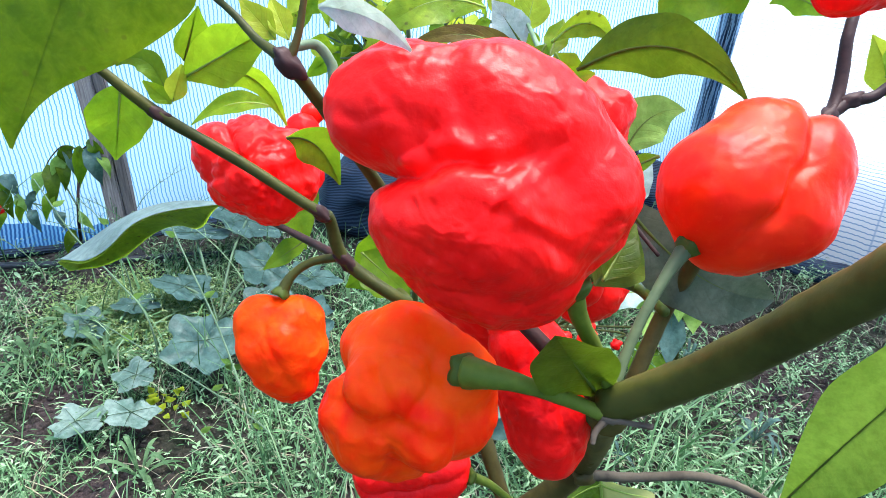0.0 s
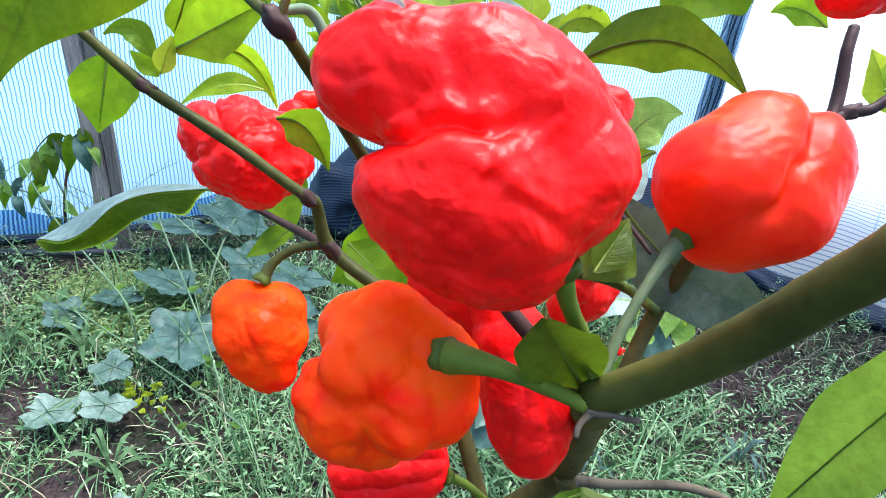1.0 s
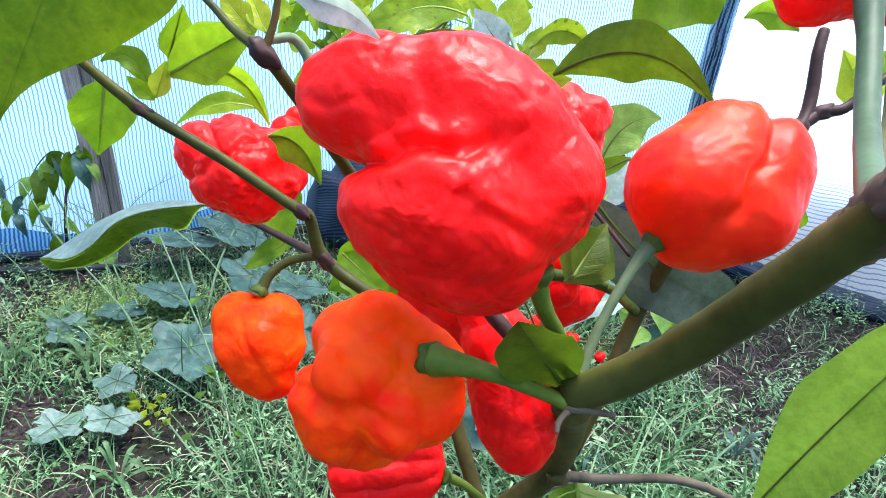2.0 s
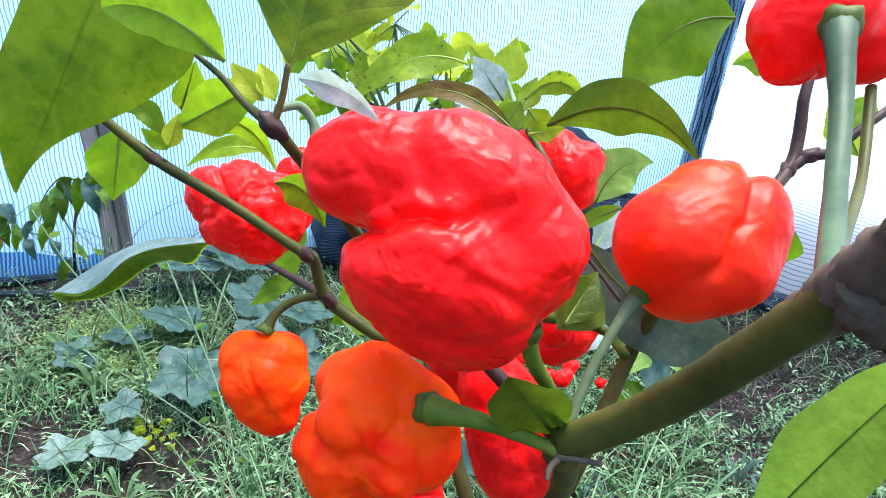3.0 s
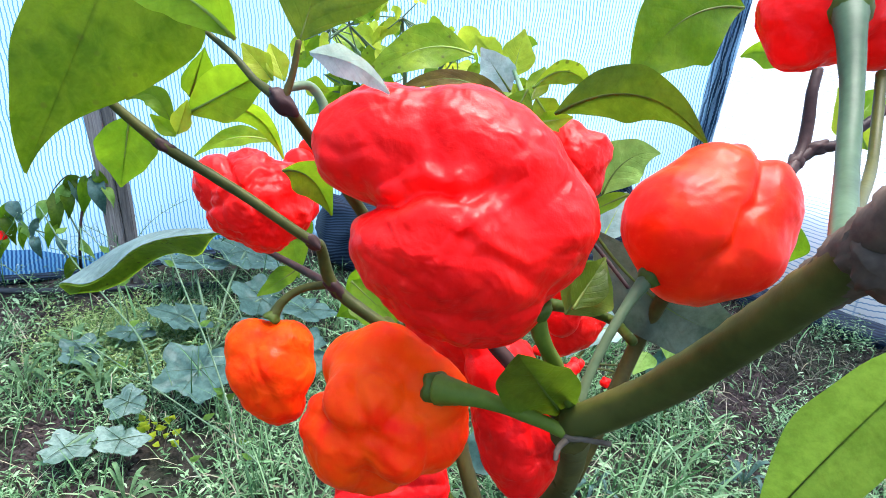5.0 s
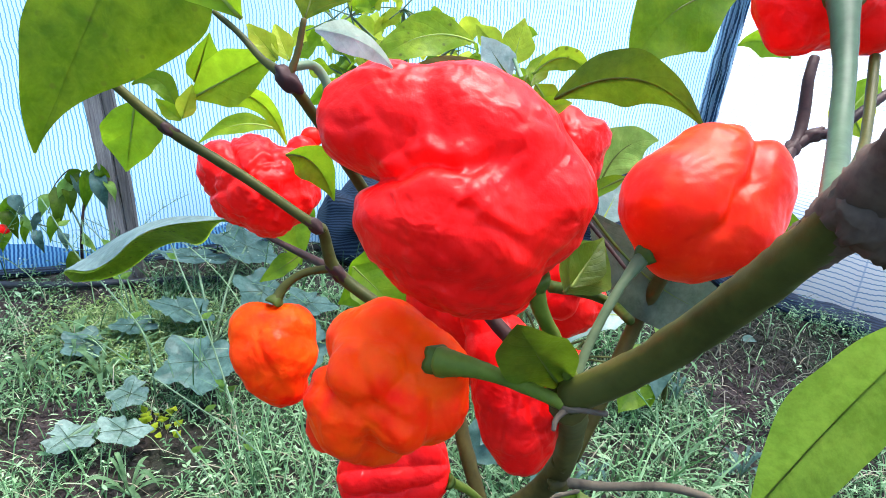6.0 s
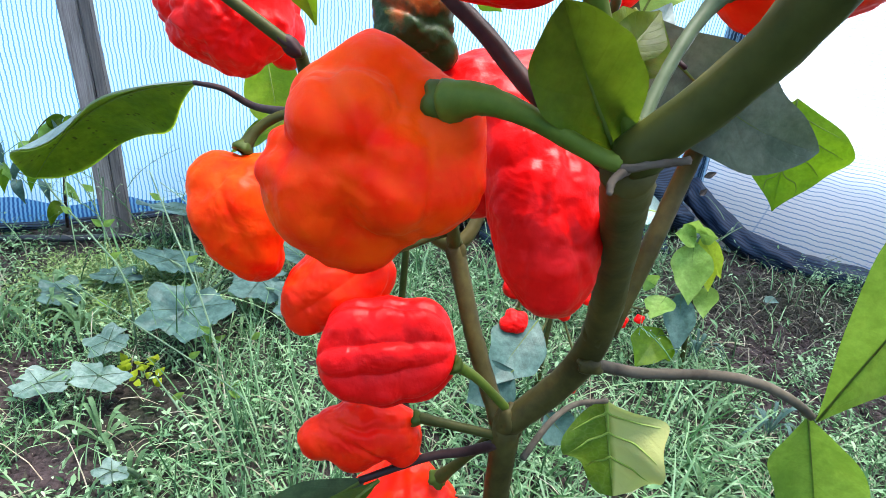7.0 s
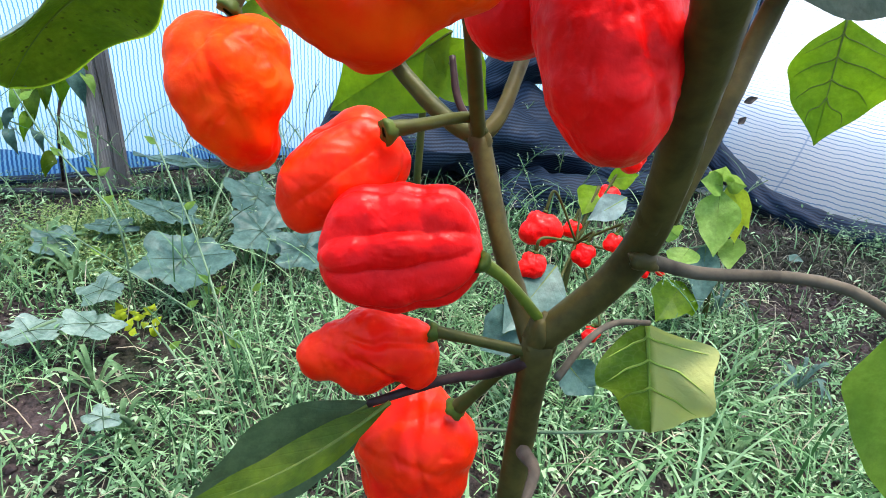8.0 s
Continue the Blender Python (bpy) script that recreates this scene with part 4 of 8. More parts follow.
fruit = pepper(plant, pose(-0.0777, 0.2983, 0.3644, 65.3, -3.7, 1.4), [(0.00, 0.00, 0.00, 1.25), (0.39, -0.89, 0.00, 0.83), (0.18, 1.48, 0.00, 0.89)], RED_SKIN, "red pepper half hidden behind another", 1.3, None, 7, 4)
fruit = pepper(plant, pose(-0.0747, 0.3173, 0.3820, 65.3, -3.7, 1.4), [(0.00, 0.00, 0.00, 0.61), (0.46, 0.15, 0.00, 0.43)], SCARLET_SKIN, "small orange-red pepper behind leaves", 1, None, 8, 4)
fruit = pepper(plant, pose(-0.0130, 0.1906, 0.2724, 62.6, -4.1, 2.5), [(-1.18, 0.93, 0.00, 1.11), (0.00, 1.05, 0.00, 1.05), (1.21, 0.88, 0.00, 1.11), (-1.35, -0.17, 0.00, 1.21), (0.00, 0.00, 0.00, 1.48), (1.35, -0.17, 0.00, 1.18), (-0.17, -1.01, 0.00, 1.08), (-1.18, -0.88, 0.00, 0.98), (1.01, -0.84, 0.00, 1.01)], DEEP_RED_SKIN, "dark red pepper with lengthwise ribs", 0.45, ((1, 0.1, 0.1), 7, 0.17), 9, 6)
calyx(fruit, (0.0110, 0.1871, 0.2718), (0.0071, 0.0026, -0.0060), 3.5, 9)
stalk(fruit, [(0.0107, 0.1873, 0.2721), (0.0201, 0.1900, 0.2642), (0.0340, 0.1928, 0.2476)], [2.2, 1.7, 1.8], STEM_MID)
fruit = pepper(plant, pose(-0.0349, 0.2125, 0.2867, 62.6, -4.1, 2.5), [(0.00, 0.00, 0.00, 1.63), (0.67, 0.99, 0.00, 1.16), (-0.81, -0.45, 0.00, 1.34), (-1.17, -1.17, 0.00, 0.85), (1.21, 0.27, 0.00, 1.05), (0.81, -0.63, 0.00, 1.01)], SCARLET_SKIN, "ribbed red pepper on a short green stalk", 0.8, ((0.8, 0.5, 0.2), 5, 0.1), 10, 6)
calyx(fruit, (-0.0195, 0.2055, 0.3035), (0.0066, 0.0040, 0.0012), 3.9, 10)
stalk(fruit, [(-0.0199, 0.2057, 0.3038), (-0.0113, 0.2116, 0.3042), (0.0043, 0.2302, 0.3030), (0.0099, 0.2319, 0.2975)], [2.9, 2.1, 1.9, 1.9], STEM_GREEN)
fruit = pepper(plant, pose(-0.0218, 0.1979, 0.2298, 62.6, -4.1, 2.5), [(0.00, 0.06, 0.00, 1.43), (-1.16, -0.10, 0.00, 1.04), (-1.80, -0.30, 0.00, 0.84), (1.20, -0.06, 0.00, 1.12), (-0.39, -0.77, 0.00, 0.89), (1.50, -0.77, 0.00, 0.69)], SCARLET_SKIN, "flattened red pepper with a pointed end", 1.0, None, 11, 6, creases=[((0.1, 1, 0), 0.25, 0.1, 0.08, (0.2, 0.3, 1)), ((0.5, 0.8, 0), -0.3, 0.1, 0.07, (0, -0.2, 1))])
calyx(fruit, (-0.0014, 0.1970, 0.2388), (0.0080, -0.0012, -0.0003), 3.4, 11)
stalk(fruit, [(-0.0018, 0.1972, 0.2391), (0.0103, 0.1949, 0.2388), (0.0308, 0.1920, 0.2374)], [2.3, 1.8, 1.9], STEM_GREEN)
fruit = pepper(plant, pose(-0.0055, 0.2104, 0.1733, 62.6, -4.1, 2.5), [(0.00, 0.00, 0.00, 2.16), (-1.02, 0.45, 0.00, 1.54), (1.02, 0.23, 0.00, 1.54), (0.16, 1.59, 0.00, 1.23), (-0.79, -1.36, 0.00, 1.36), (0.84, -1.36, 0.00, 1.25)], SCARLET_SKIN, "glossy scarlet pepper low on the plant", 0.8, None, 12, 6, creases=[((1, 0.1, 0), 0.1, 0.1, 0.07, (0, 0.2, 1)), ((0.3, 1, 0), -0.1, 0.1, 0.05, (-0.3, 0, 1))])
calyx(fruit, (0.0092, 0.2082, 0.1971), (0.0079, -0.0028, 0.0120), 4.2, 12)
stalk(fruit, [(0.0089, 0.2080, 0.1967), (0.0187, 0.2033, 0.2137), (0.0321, 0.1946, 0.2401)], [3.0, 2.0, 2.0], STEM_GREEN)
fruit = pepper(plant, pose(0.0550, 0.2577, 0.4020, 65.3, -3.7, 1.4), [(0.12, 0.07, 0.00, 1.39), (0.87, 0.52, 0.00, 0.89), (-1.37, 0.94, 0.00, 1.19), (0.50, -0.89, 0.00, 0.84), (-0.25, 1.19, 0.00, 0.84)], RED_SKIN, "crinkled red pepper among leaves", 1.4, None, 13, 5)
fruit = pepper(plant, pose(0.1219, 0.2208, 0.4733, 65.3, -3.7, 1.4), [(0.19, 0.00, 0.00, 2.09), (-1.04, -0.38, 0.00, 1.18), (-0.85, -1.42, 0.00, 0.95), (1.80, -0.85, 0.00, 1.48), (0.76, 1.23, 0.00, 1.80)], RED_SKIN, "red pepper hanging with its green cap forward", 0.9, None, 14, 6)
calyx(fruit, (0.1200, 0.2013, 0.4715), (-0.0050, -0.0159, -0.0107), 6.6, 14)
stalk(fruit, [(0.1221, 0.2066, 0.4735), (0.1179, 0.1955, 0.4685), (0.1119, 0.1752, 0.4528), (0.0977, 0.1440, 0.4376), (0.0730, 0.1010, 0.4348), (0.0640, 0.0869, 0.4351)], [6.4, 4.7, 3.1, 2.7, 2.5, 2.8], STEM_TEAL)
limb = part("stalk", tube([(0.1394, 0.2062, 0.4537), (0.1232, 0.1725, 0.4328), (0.0905, 0.1255, 0.4332), (0.0744, 0.1024, 0.4354), (0.0646, 0.0877, 0.4344)], [1.7, 1.6, 1.5, 1.6, 1.7], 14, 8, 0.06, 0), STEM_GREEN, plant, "")
fruit = pepper(plant, pose(0.0554, 0.2264, 0.3544, 66.0, -4.3, 2.0), [(0.00, 0.00, 0.00, 1.09), (-0.34, -1.14, 0.00, 0.82), (0.68, 0.45, 0.00, 0.68), (-0.57, 0.79, 0.00, 0.64)], RED_SKIN, "crinkled red pepper deep in the bush", 1.6, None, 15, 4)
fruit = pepper(plant, pose(0.0614, 0.2345, 0.3347, 65.3, -3.7, 1.4), [(0.00, 0.00, 0.00, 1.27), (0.76, 0.46, 0.00, 0.87), (-0.64, -0.64, 0.00, 0.92), (0.56, 1.40, 0.00, 0.71)], RED_SKIN, "crinkled red pepper behind the fork", 2.2, None, 41, 4)
fruit = pepper(plant, pose(0.0752, 0.2791, 0.2762, 65.3, -3.7, 1.4), [(0.00, 0.00, 0.00, 0.50), (0.32, 0.25, 0.00, 0.38)], RED_SKIN, "small red pepper behind the fork", 2.2, None, 42, 4)
fruit = pepper(plant, pose(0.0449, 0.2300, 0.3749, 66.0, -4.3, 2.0), [(0.00, 0.00, 0.00, 0.44), (-0.11, -0.33, 0.00, 0.36)], RED_SKIN, "small red pepper deep in the bush", 1.0, None, 16, 4)
fruit = pepper(plant, pose(-0.0084, 0.1807, 0.3824, 66.0, -4.3, 2.0), [(-0.10, 0.05, 0.00, 0.92), (0.42, 0.50, 0.20, 0.70), (-0.50, 0.45, 0.10, 0.62), (-0.45, -0.35, 0.15, 0.60), (0.55, -0.30, 0.20, 0.55), (0.75, -0.75, 0.00, 0.45)], RIPENING_SKIN, "half ripe orange and green pepper", 2.0, None, 17, 5, creases=[((0.4, 1, 0), 0.05, 0.12, 0.12, (0.2, -0.3, 1))])
fruit = pepper(plant, pose(0.0120, 0.1856, 0.3614, 66.0, -4.3, 2.0), [(0.00, 0.00, 0.00, 1.67), (-1.33, 0.19, 0.00, 1.03), (1.33, 0.57, 0.00, 1.10), (0.38, -1.18, 0.00, 1.10), (-0.20, -2.00, -0.40, 1.20)], DEEP_RED_SKIN, "red pepper in the shade of others", 1.0, None, 18, 5)
# leaves
leaf(plant, (-0.0902, 0.2044, 0.5000), (-0.1091, 0.1877, 0.4549), (-0.1304, 0.1764, 0.4092), (0.3903, -0.9142, 0.1091), 6.62, "dark", 0.1, 0.08, 0.06, 0.42, "large dark leaf with brown spots and a scorched edge", 1, twist=0.0, rib=0.35, sides=((0.53, 0.6, 0.9), (1, 0.4, 2.3)))
leaf(plant, (-0.0565, 0.1610, 0.4556), (-0.0683, 0.1542, 0.4721), (-0.0873, 0.1638, 0.4662), (-0.0302, -0.9846, 0.1724), 1.62, "bright", 0.2, 0.0, 0.06, 0.42, "green leaf arching over", 2, twist=0.0, rib=0.7, sides=((1.3, 0.42, 0.5), (0.85, 0.5, 0.7)))
leaf(plant, (-0.0375, 0.1515, 0.4574), (-0.0316, 0.1631, 0.4802), (-0.0258, 0.1747, 0.5031), (0.3770, -0.8613, 0.3407), 5.3, "dark", 0.25, 0.0, 0.06, 0.68, "dark green leaf seen from below", 3, twist=0.0, rib=0.4)
leaf(plant, (-0.1029, 0.2347, 0.4174), (-0.0834, 0.2314, 0.4285), (-0.0640, 0.2282, 0.4397), (-0.1365, -0.9894, -0.0503), 2.05, "bright", 0.2, 0.0, 0.06, 0.42, "bright young leaf", 4, twist=0.0, rib=0.7)
leaf(plant, (-0.1065, 0.2474, 0.4211), (-0.1012, 0.2439, 0.4315), (-0.0959, 0.2404, 0.4419), (0.5738, -0.6420, -0.5085), 1.35, "mid", 0.25, 0.0, 0.06, 0.42, "", 5, twist=0.0, rib=0.7)
leaf(plant, (-0.1281, 0.2387, 0.4139), (-0.1315, 0.2374, 0.3989), (-0.1348, 0.2360, 0.3839), (0.4160, -0.9093, -0.0111), 2.43, "bright", 0.15, 0.0, 0.06, 0.42, "light green hanging leaf", 6, twist=0.0, rib=0.7)
leaf(plant, (-0.1027, 0.2394, 0.4156), (-0.0795, 0.2524, 0.4262), (-0.0720, 0.2571, 0.3945), (0.2017, -0.8749, -0.4404), 1.24, "bright", 0.2, 0.0, 0.06, 0.42, "curved light green leaf", 7, twist=0.0, rib=0.7)
leaf(plant, (-0.0862, 0.2894, 0.3930), (-0.1064, 0.2918, 0.3981), (-0.1239, 0.2854, 0.3837), (-0.0884, -0.7335, 0.6739), 1.11, "bright", 0.25, 0.0, 0.06, 0.42, "", 8, twist=0.0, rib=0.7)
leaf(plant, (-0.0667, 0.2358, 0.3962), (-0.0547, 0.2438, 0.3969), (-0.0487, 0.2454, 0.3740), (0.2833, -0.9424, -0.1778), 1.73, "mid", 0.25, 0.0, 0.06, 0.42, "small dark leaf beside a red pepper", 9, twist=0.0, rib=0.7)
leaf(plant, (-0.0329, 0.1421, 0.4560), (-0.0203, 0.1369, 0.4567), (-0.0130, 0.1285, 0.4507), (-0.5845, -0.7979, -0.1475), 0.73, "white", 0.3, 0.0, 0.06, 0.42, "pale leaf showing its underside", 10, twist=0.0, rib=0.3)
leaf(plant, (-0.1076, 0.2328, 0.4084), (-0.1116, 0.2315, 0.4127), (-0.1155, 0.2302, 0.4170), (0.4878, -0.8519, 0.1905), 0.62, "bright", 0.25, 0.0, 0.06, 0.42, "", 11, twist=0.0, rib=0.4)
leaf(plant, (-0.1072, 0.2331, 0.4091), (-0.1043, 0.2330, 0.4161), (-0.1015, 0.2329, 0.4230), (0.2676, -0.9556, -0.1235), 0.75, "yellow", 0.25, 0.0, 0.06, 0.42, "", 12, twist=0.0, rib=0.4)
leaf(plant, (-0.1089, 0.2340, 0.4110), (-0.1153, 0.2391, 0.4294), (-0.1272, 0.2362, 0.4205), (0.1228, -0.8884, 0.4423), 0.89, "mid", 0.25, 0.0, 0.06, 0.42, "", 13, twist=0.0, rib=0.4)
leaf(plant, (-0.0498, 0.1698, 0.4443), (-0.0544, 0.1718, 0.4486), (-0.0591, 0.1738, 0.4530), (0.0439, -0.8891, 0.4557), 0.72, "yellow", 0.25, 0.0, 0.06, 0.42, "", 14, twist=0.0, rib=0.4)
leaf(plant, (-0.0466, 0.1699, 0.4445), (-0.0493, 0.1730, 0.4488), (-0.0519, 0.1761, 0.4532), (0.0649, -0.7935, 0.6050), 0.63, "yellow", 0.25, 0.0, 0.06, 0.42, "", 15, twist=0.0, rib=0.4)
leaf(plant, (-0.0460, 0.1900, 0.4404), (-0.0420, 0.1895, 0.4395), (-0.0379, 0.1891, 0.4386), (-0.0439, -0.9584, 0.2819), 0.60, "bright", 0.25, 0.0, 0.06, 0.42, "", 16, twist=0.0, rib=0.4)
leaf(plant, (0.1168, 0.2684, 0.4690), (0.0850, 0.2623, 0.4711), (0.0712, 0.2466, 0.4379), (0.2062, -0.9173, 0.3407), 4.2, "mid", 0.1, 0.0, 0.06, 0.42, "broad green leaf with a drawn-out tip", 17, twist=0.0, rib=0.7, sides=((1, 0.45, 1.0), (1, 0.5, 1.0)))
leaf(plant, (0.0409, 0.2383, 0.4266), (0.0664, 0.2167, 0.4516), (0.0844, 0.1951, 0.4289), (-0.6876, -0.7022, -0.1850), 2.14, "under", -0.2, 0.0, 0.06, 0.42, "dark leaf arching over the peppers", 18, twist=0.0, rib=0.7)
leaf(plant, (0.0745, 0.2732, 0.3831), (0.0819, 0.2813, 0.4046), (0.0990, 0.2770, 0.4038), (-0.1857, -0.9038, 0.3857), 2.45, "light", 0.1, 0.0, 0.06, 0.42, "round grey-green leaf", 19, twist=0.0, rib=0.7)
leaf(plant, (0.0660, 0.2068, 0.4062), (0.0584, 0.2105, 0.3998), (0.0508, 0.2142, 0.3934), (-0.6865, -0.5046, 0.5235), 0.75, "mid", 0.25, 0.0, 0.06, 0.42, "", 20, twist=0.0, rib=0.7)
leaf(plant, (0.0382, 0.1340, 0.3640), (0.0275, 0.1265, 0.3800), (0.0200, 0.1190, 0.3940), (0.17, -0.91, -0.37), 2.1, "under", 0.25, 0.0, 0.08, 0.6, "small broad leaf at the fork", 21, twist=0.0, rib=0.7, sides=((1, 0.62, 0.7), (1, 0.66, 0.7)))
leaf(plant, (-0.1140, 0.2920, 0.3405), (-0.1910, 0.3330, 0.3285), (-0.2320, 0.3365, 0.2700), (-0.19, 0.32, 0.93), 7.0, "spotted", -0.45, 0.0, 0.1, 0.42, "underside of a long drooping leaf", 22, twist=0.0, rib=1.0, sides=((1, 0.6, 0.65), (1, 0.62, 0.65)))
# Thin sheet over the same blade: the sky's reflection is painted as a pale colour.
leaf(plant, (-0.1140, 0.2920, 0.3416), (-0.1910, 0.3330, 0.3296), (-0.2320, 0.3365, 0.2711), (-0.19, 0.32, 0.93), 6.9, "dull", -0.45, 0.0, 0.1, 0.42, "upper side of a drooping leaf, sky sheen put into its pale colour", 22, twist=0.0, rib=0, sides=((1, 0.6, 0.65), (1, 0.62, 0.65)))
leaf(plant, (-0.0053, 0.3189, 0.3179), (-0.0332, 0.3194, 0.2974), (-0.0611, 0.3198, 0.2770), (-0.0670, -0.9953, 0.0695), 5.02, "mid", 0.15, 0.0, 0.06, 0.42, "green leaf behind the stems", 24, twist=0.0, rib=0.7)
leaf(plant, (-0.0155, 0.3219, 0.3130), (-0.0010, 0.3150, 0.2996), (0.0136, 0.3082, 0.2862), (-0.1358, -0.9341, 0.3301), 3.11, "mid", 0.15, 0.0, 0.06, 0.42, "", 25, twist=0.0, rib=0.7)
leaf(plant, (-0.0419, 0.2575, 0.3357), (-0.0304, 0.2556, 0.3257), (-0.0190, 0.2537, 0.3157), (0.4232, -0.6685, 0.6116), 3.03, "mid", 0.25, 0.0, 0.06, 0.42, "", 26, twist=0.0, rib=0.7)
leaf(plant, (-0.0911, 0.3222, 0.3525), (-0.0839, 0.3080, 0.3342), (-0.0766, 0.2939, 0.3158), (-0.1767, -0.8120, 0.5563), 3.01, "bright", 0.25, 0.0, 0.06, 0.42, "light green leaf behind the peppers", 27, twist=0.0, rib=0.7)
leaf(plant, (-0.0731, 0.2831, 0.3281), (-0.0831, 0.2773, 0.3217), (-0.0931, 0.2716, 0.3154), (-0.1023, -0.6519, 0.7514), 1.26, "mid", 0.25, 0.0, 0.06, 0.42, "", 28, twist=0.0, rib=0.7)
leaf(plant, (0.1432, 0.1900, 0.2576), (0.1452, 0.1628, 0.3555), (0.1512, 0.1471, 0.3970), (-0.8541, -0.5088, -0.1076), 3.5, "fresh", 0.35, 0.0, 0.06, 0.42, "large light green leaf", 29, twist=0.0, rib=0.6, sides=((1, 0.42, 1.15), (0.9, 0.5, 1.15)))
leaf(plant, (0.1409, 0.1919, 0.2580), (0.1511, 0.1864, 0.2252), (0.1612, 0.1809, 0.1924), (-0.4252, -0.9049, 0.0202), 3.5, "fresh", 0.3, 0.0, 0.06, 0.42, "light green leaf on a slim side shoot", 30, twist=0.0, rib=0.5, sides=((0.85, 0.36, 0.9), (1, 0.34, 0.9)))
leaf(plant, (0.0810, 0.2312, 0.2275), (0.0859, 0.2268, 0.2037), (0.0909, 0.2224, 0.1799), (-0.3556, -0.9295, 0.0979), 5.79, "dying", 0.12, 0.0, 0.2, 0.42, "dying leaf, half green and half yellow", 31, twist=0.0, rib=1.1, sides=((0.72, 0.4, 0.45), (0.95, 0.36, 0.4)), veins=3)
leaf(plant, (-0.0196, 0.1870, 0.2154), (-0.0484, 0.1740, 0.2016), (-0.0773, 0.1611, 0.1878), (0.2239, -0.8992, 0.3758), 3.06, "teal", 0.3, 0.0, 0.06, 0.42, "dull dark green folded leaf", 32, twist=0.0, rib=0.9)
# Second blade of the folded leaf: its lit band is given by an olive green.
leaf(plant, (-0.0139, 0.1834, 0.2192), (-0.0427, 0.1558, 0.2064), (-0.0767, 0.1538, 0.1955), (-0.1315, -0.4345, 0.8910), 1.43, "under", 0.3, 0.0, 0.06, 0.42, "lower half of a folded leaf, coloured olive as if lit", 33, twist=0.0, rib=0.9)
leaf(plant, (0.0565, 0.2155, 0.3892), (0.0856, 0.1961, 0.3564), (0.1215, 0.2068, 0.3517), (-0.0547, -0.9894, 0.1348), 3.43, "grey", 0.12, 0.0, 0.06, 0.42, "large grey-green leaf underside", 34, twist=0.0, rib=0.8, sides=((1, 0.5, 0.8), (1, 0.5, 0.8)))
leaf(plant, (0.2558, 0.4756, 0.3253), (0.2569, 0.4709, 0.2825), (0.2580, 0.4663, 0.2398), (-0.4726, -0.8773, 0.0833), 8.94, "mid", 0.1, 0.0, 0.06, 0.42, "rounded green leaf with a pointed tip", 35, twist=0.0, rib=0.9, sides=((0.68, 0.45, 1.4), (1, 0.42, 1.3)), veins=4)
leaf(plant, (0.0685, 0.2399, 0.3725), (0.0748, 0.2493, 0.3813), (0.0812, 0.2588, 0.3902), (0.3091, -0.7524, 0.5817), 1.42, "pale", 0.25, 0.0, 0.06, 0.42, "", 36, twist=0.0, rib=0.7)
leaf(plant, (0.1165, 0.3065, 0.2883), (0.0968, 0.3105, 0.2970), (0.0783, 0.2993, 0.2722), (-0.2095, -0.6054, 0.7678), 2.14, "pale", 0.25, 0.0, 0.06, 0.42, "pale blue-green leaf", 37, twist=0.0, rib=0.7)
leaf(plant, (-0.0069, 0.2262, 0.3832), (-0.0131, 0.2245, 0.3794), (-0.0193, 0.2227, 0.3756), (0.1817, -0.9717, 0.1511), 1.67, "dark", 0.25, 0.0, 0.06, 0.42, "dark leaf between peppers", 38, twist=0.0, rib=0.7)
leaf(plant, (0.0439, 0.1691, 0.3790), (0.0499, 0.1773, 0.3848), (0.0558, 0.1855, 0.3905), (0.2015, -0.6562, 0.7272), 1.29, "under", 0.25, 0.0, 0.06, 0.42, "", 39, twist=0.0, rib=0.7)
leaf(plant, (0.1665, 0.3106, 0.4417), (0.1511, 0.3158, 0.4530), (0.1398, 0.3125, 0.4455), (-0.0621, -0.9962, 0.0616), 1.39, "bright", 0.25, 0.0, 0.06, 0.42, "light green leaf behind a pepper", 40, twist=0.0, rib=0.7)
leaf(plant, (0.2121, 0.3051, 0.4062), (0.2036, 0.3115, 0.4201), (0.1950, 0.3179, 0.4339), (-0.4964, -0.8632, 0.0924), 2.01, "yellow", 0.25, 0.0, 0.06, 0.42, "", 41, twist=0.0, rib=0.7)
leaf(plant, (0.1650, 0.3199, 0.4618), (0.1569, 0.3226, 0.4677), (0.1488, 0.3253, 0.4735), (-0.3375, -0.9407, -0.0331), 1.39, "mid", 0.25, 0.0, 0.06, 0.42, "", 42, twist=0.0, rib=0.7)
leaf(plant, (0.1962, 0.2997, 0.4182), (0.2039, 0.3039, 0.4276), (0.2115, 0.3082, 0.4370), (-0.2964, -0.7564, 0.5832), 1.67, "bright", 0.25, 0.0, 0.06, 0.42, "", 43, twist=0.0, rib=0.7)
leaf(plant, (0.1856, 0.4343, 0.2585), (0.1881, 0.4355, 0.2608), (0.1906, 0.4366, 0.2631), (-0.1277, -0.8246, 0.5511), 0.39, "dry", 0.25, 0.0, 0.06, 0.42, "dark dry scrap", 44, twist=0.0, rib=0)
leaf(plant, (0.1830, 0.4292, 0.2739), (0.1872, 0.4301, 0.2756), (0.1915, 0.4309, 0.2774), (-0.0103, -0.8894, 0.4570), 0.40, "dry", 0.25, 0.0, 0.06, 0.42, "dark dry scrap", 45, twist=0.0, rib=0)
limb = part("twig", tube([(0.0327, 0.1868, 0.1989), (0.0350, 0.1755, 0.2032), (0.0336, 0.1699, 0.2010), (0.0308, 0.1624, 0.1997)], [2.6, 2.0, 1.8, 1.2], 14, 8, 0.06, 0), STEM_DRY, plant, "short dry broken twig")
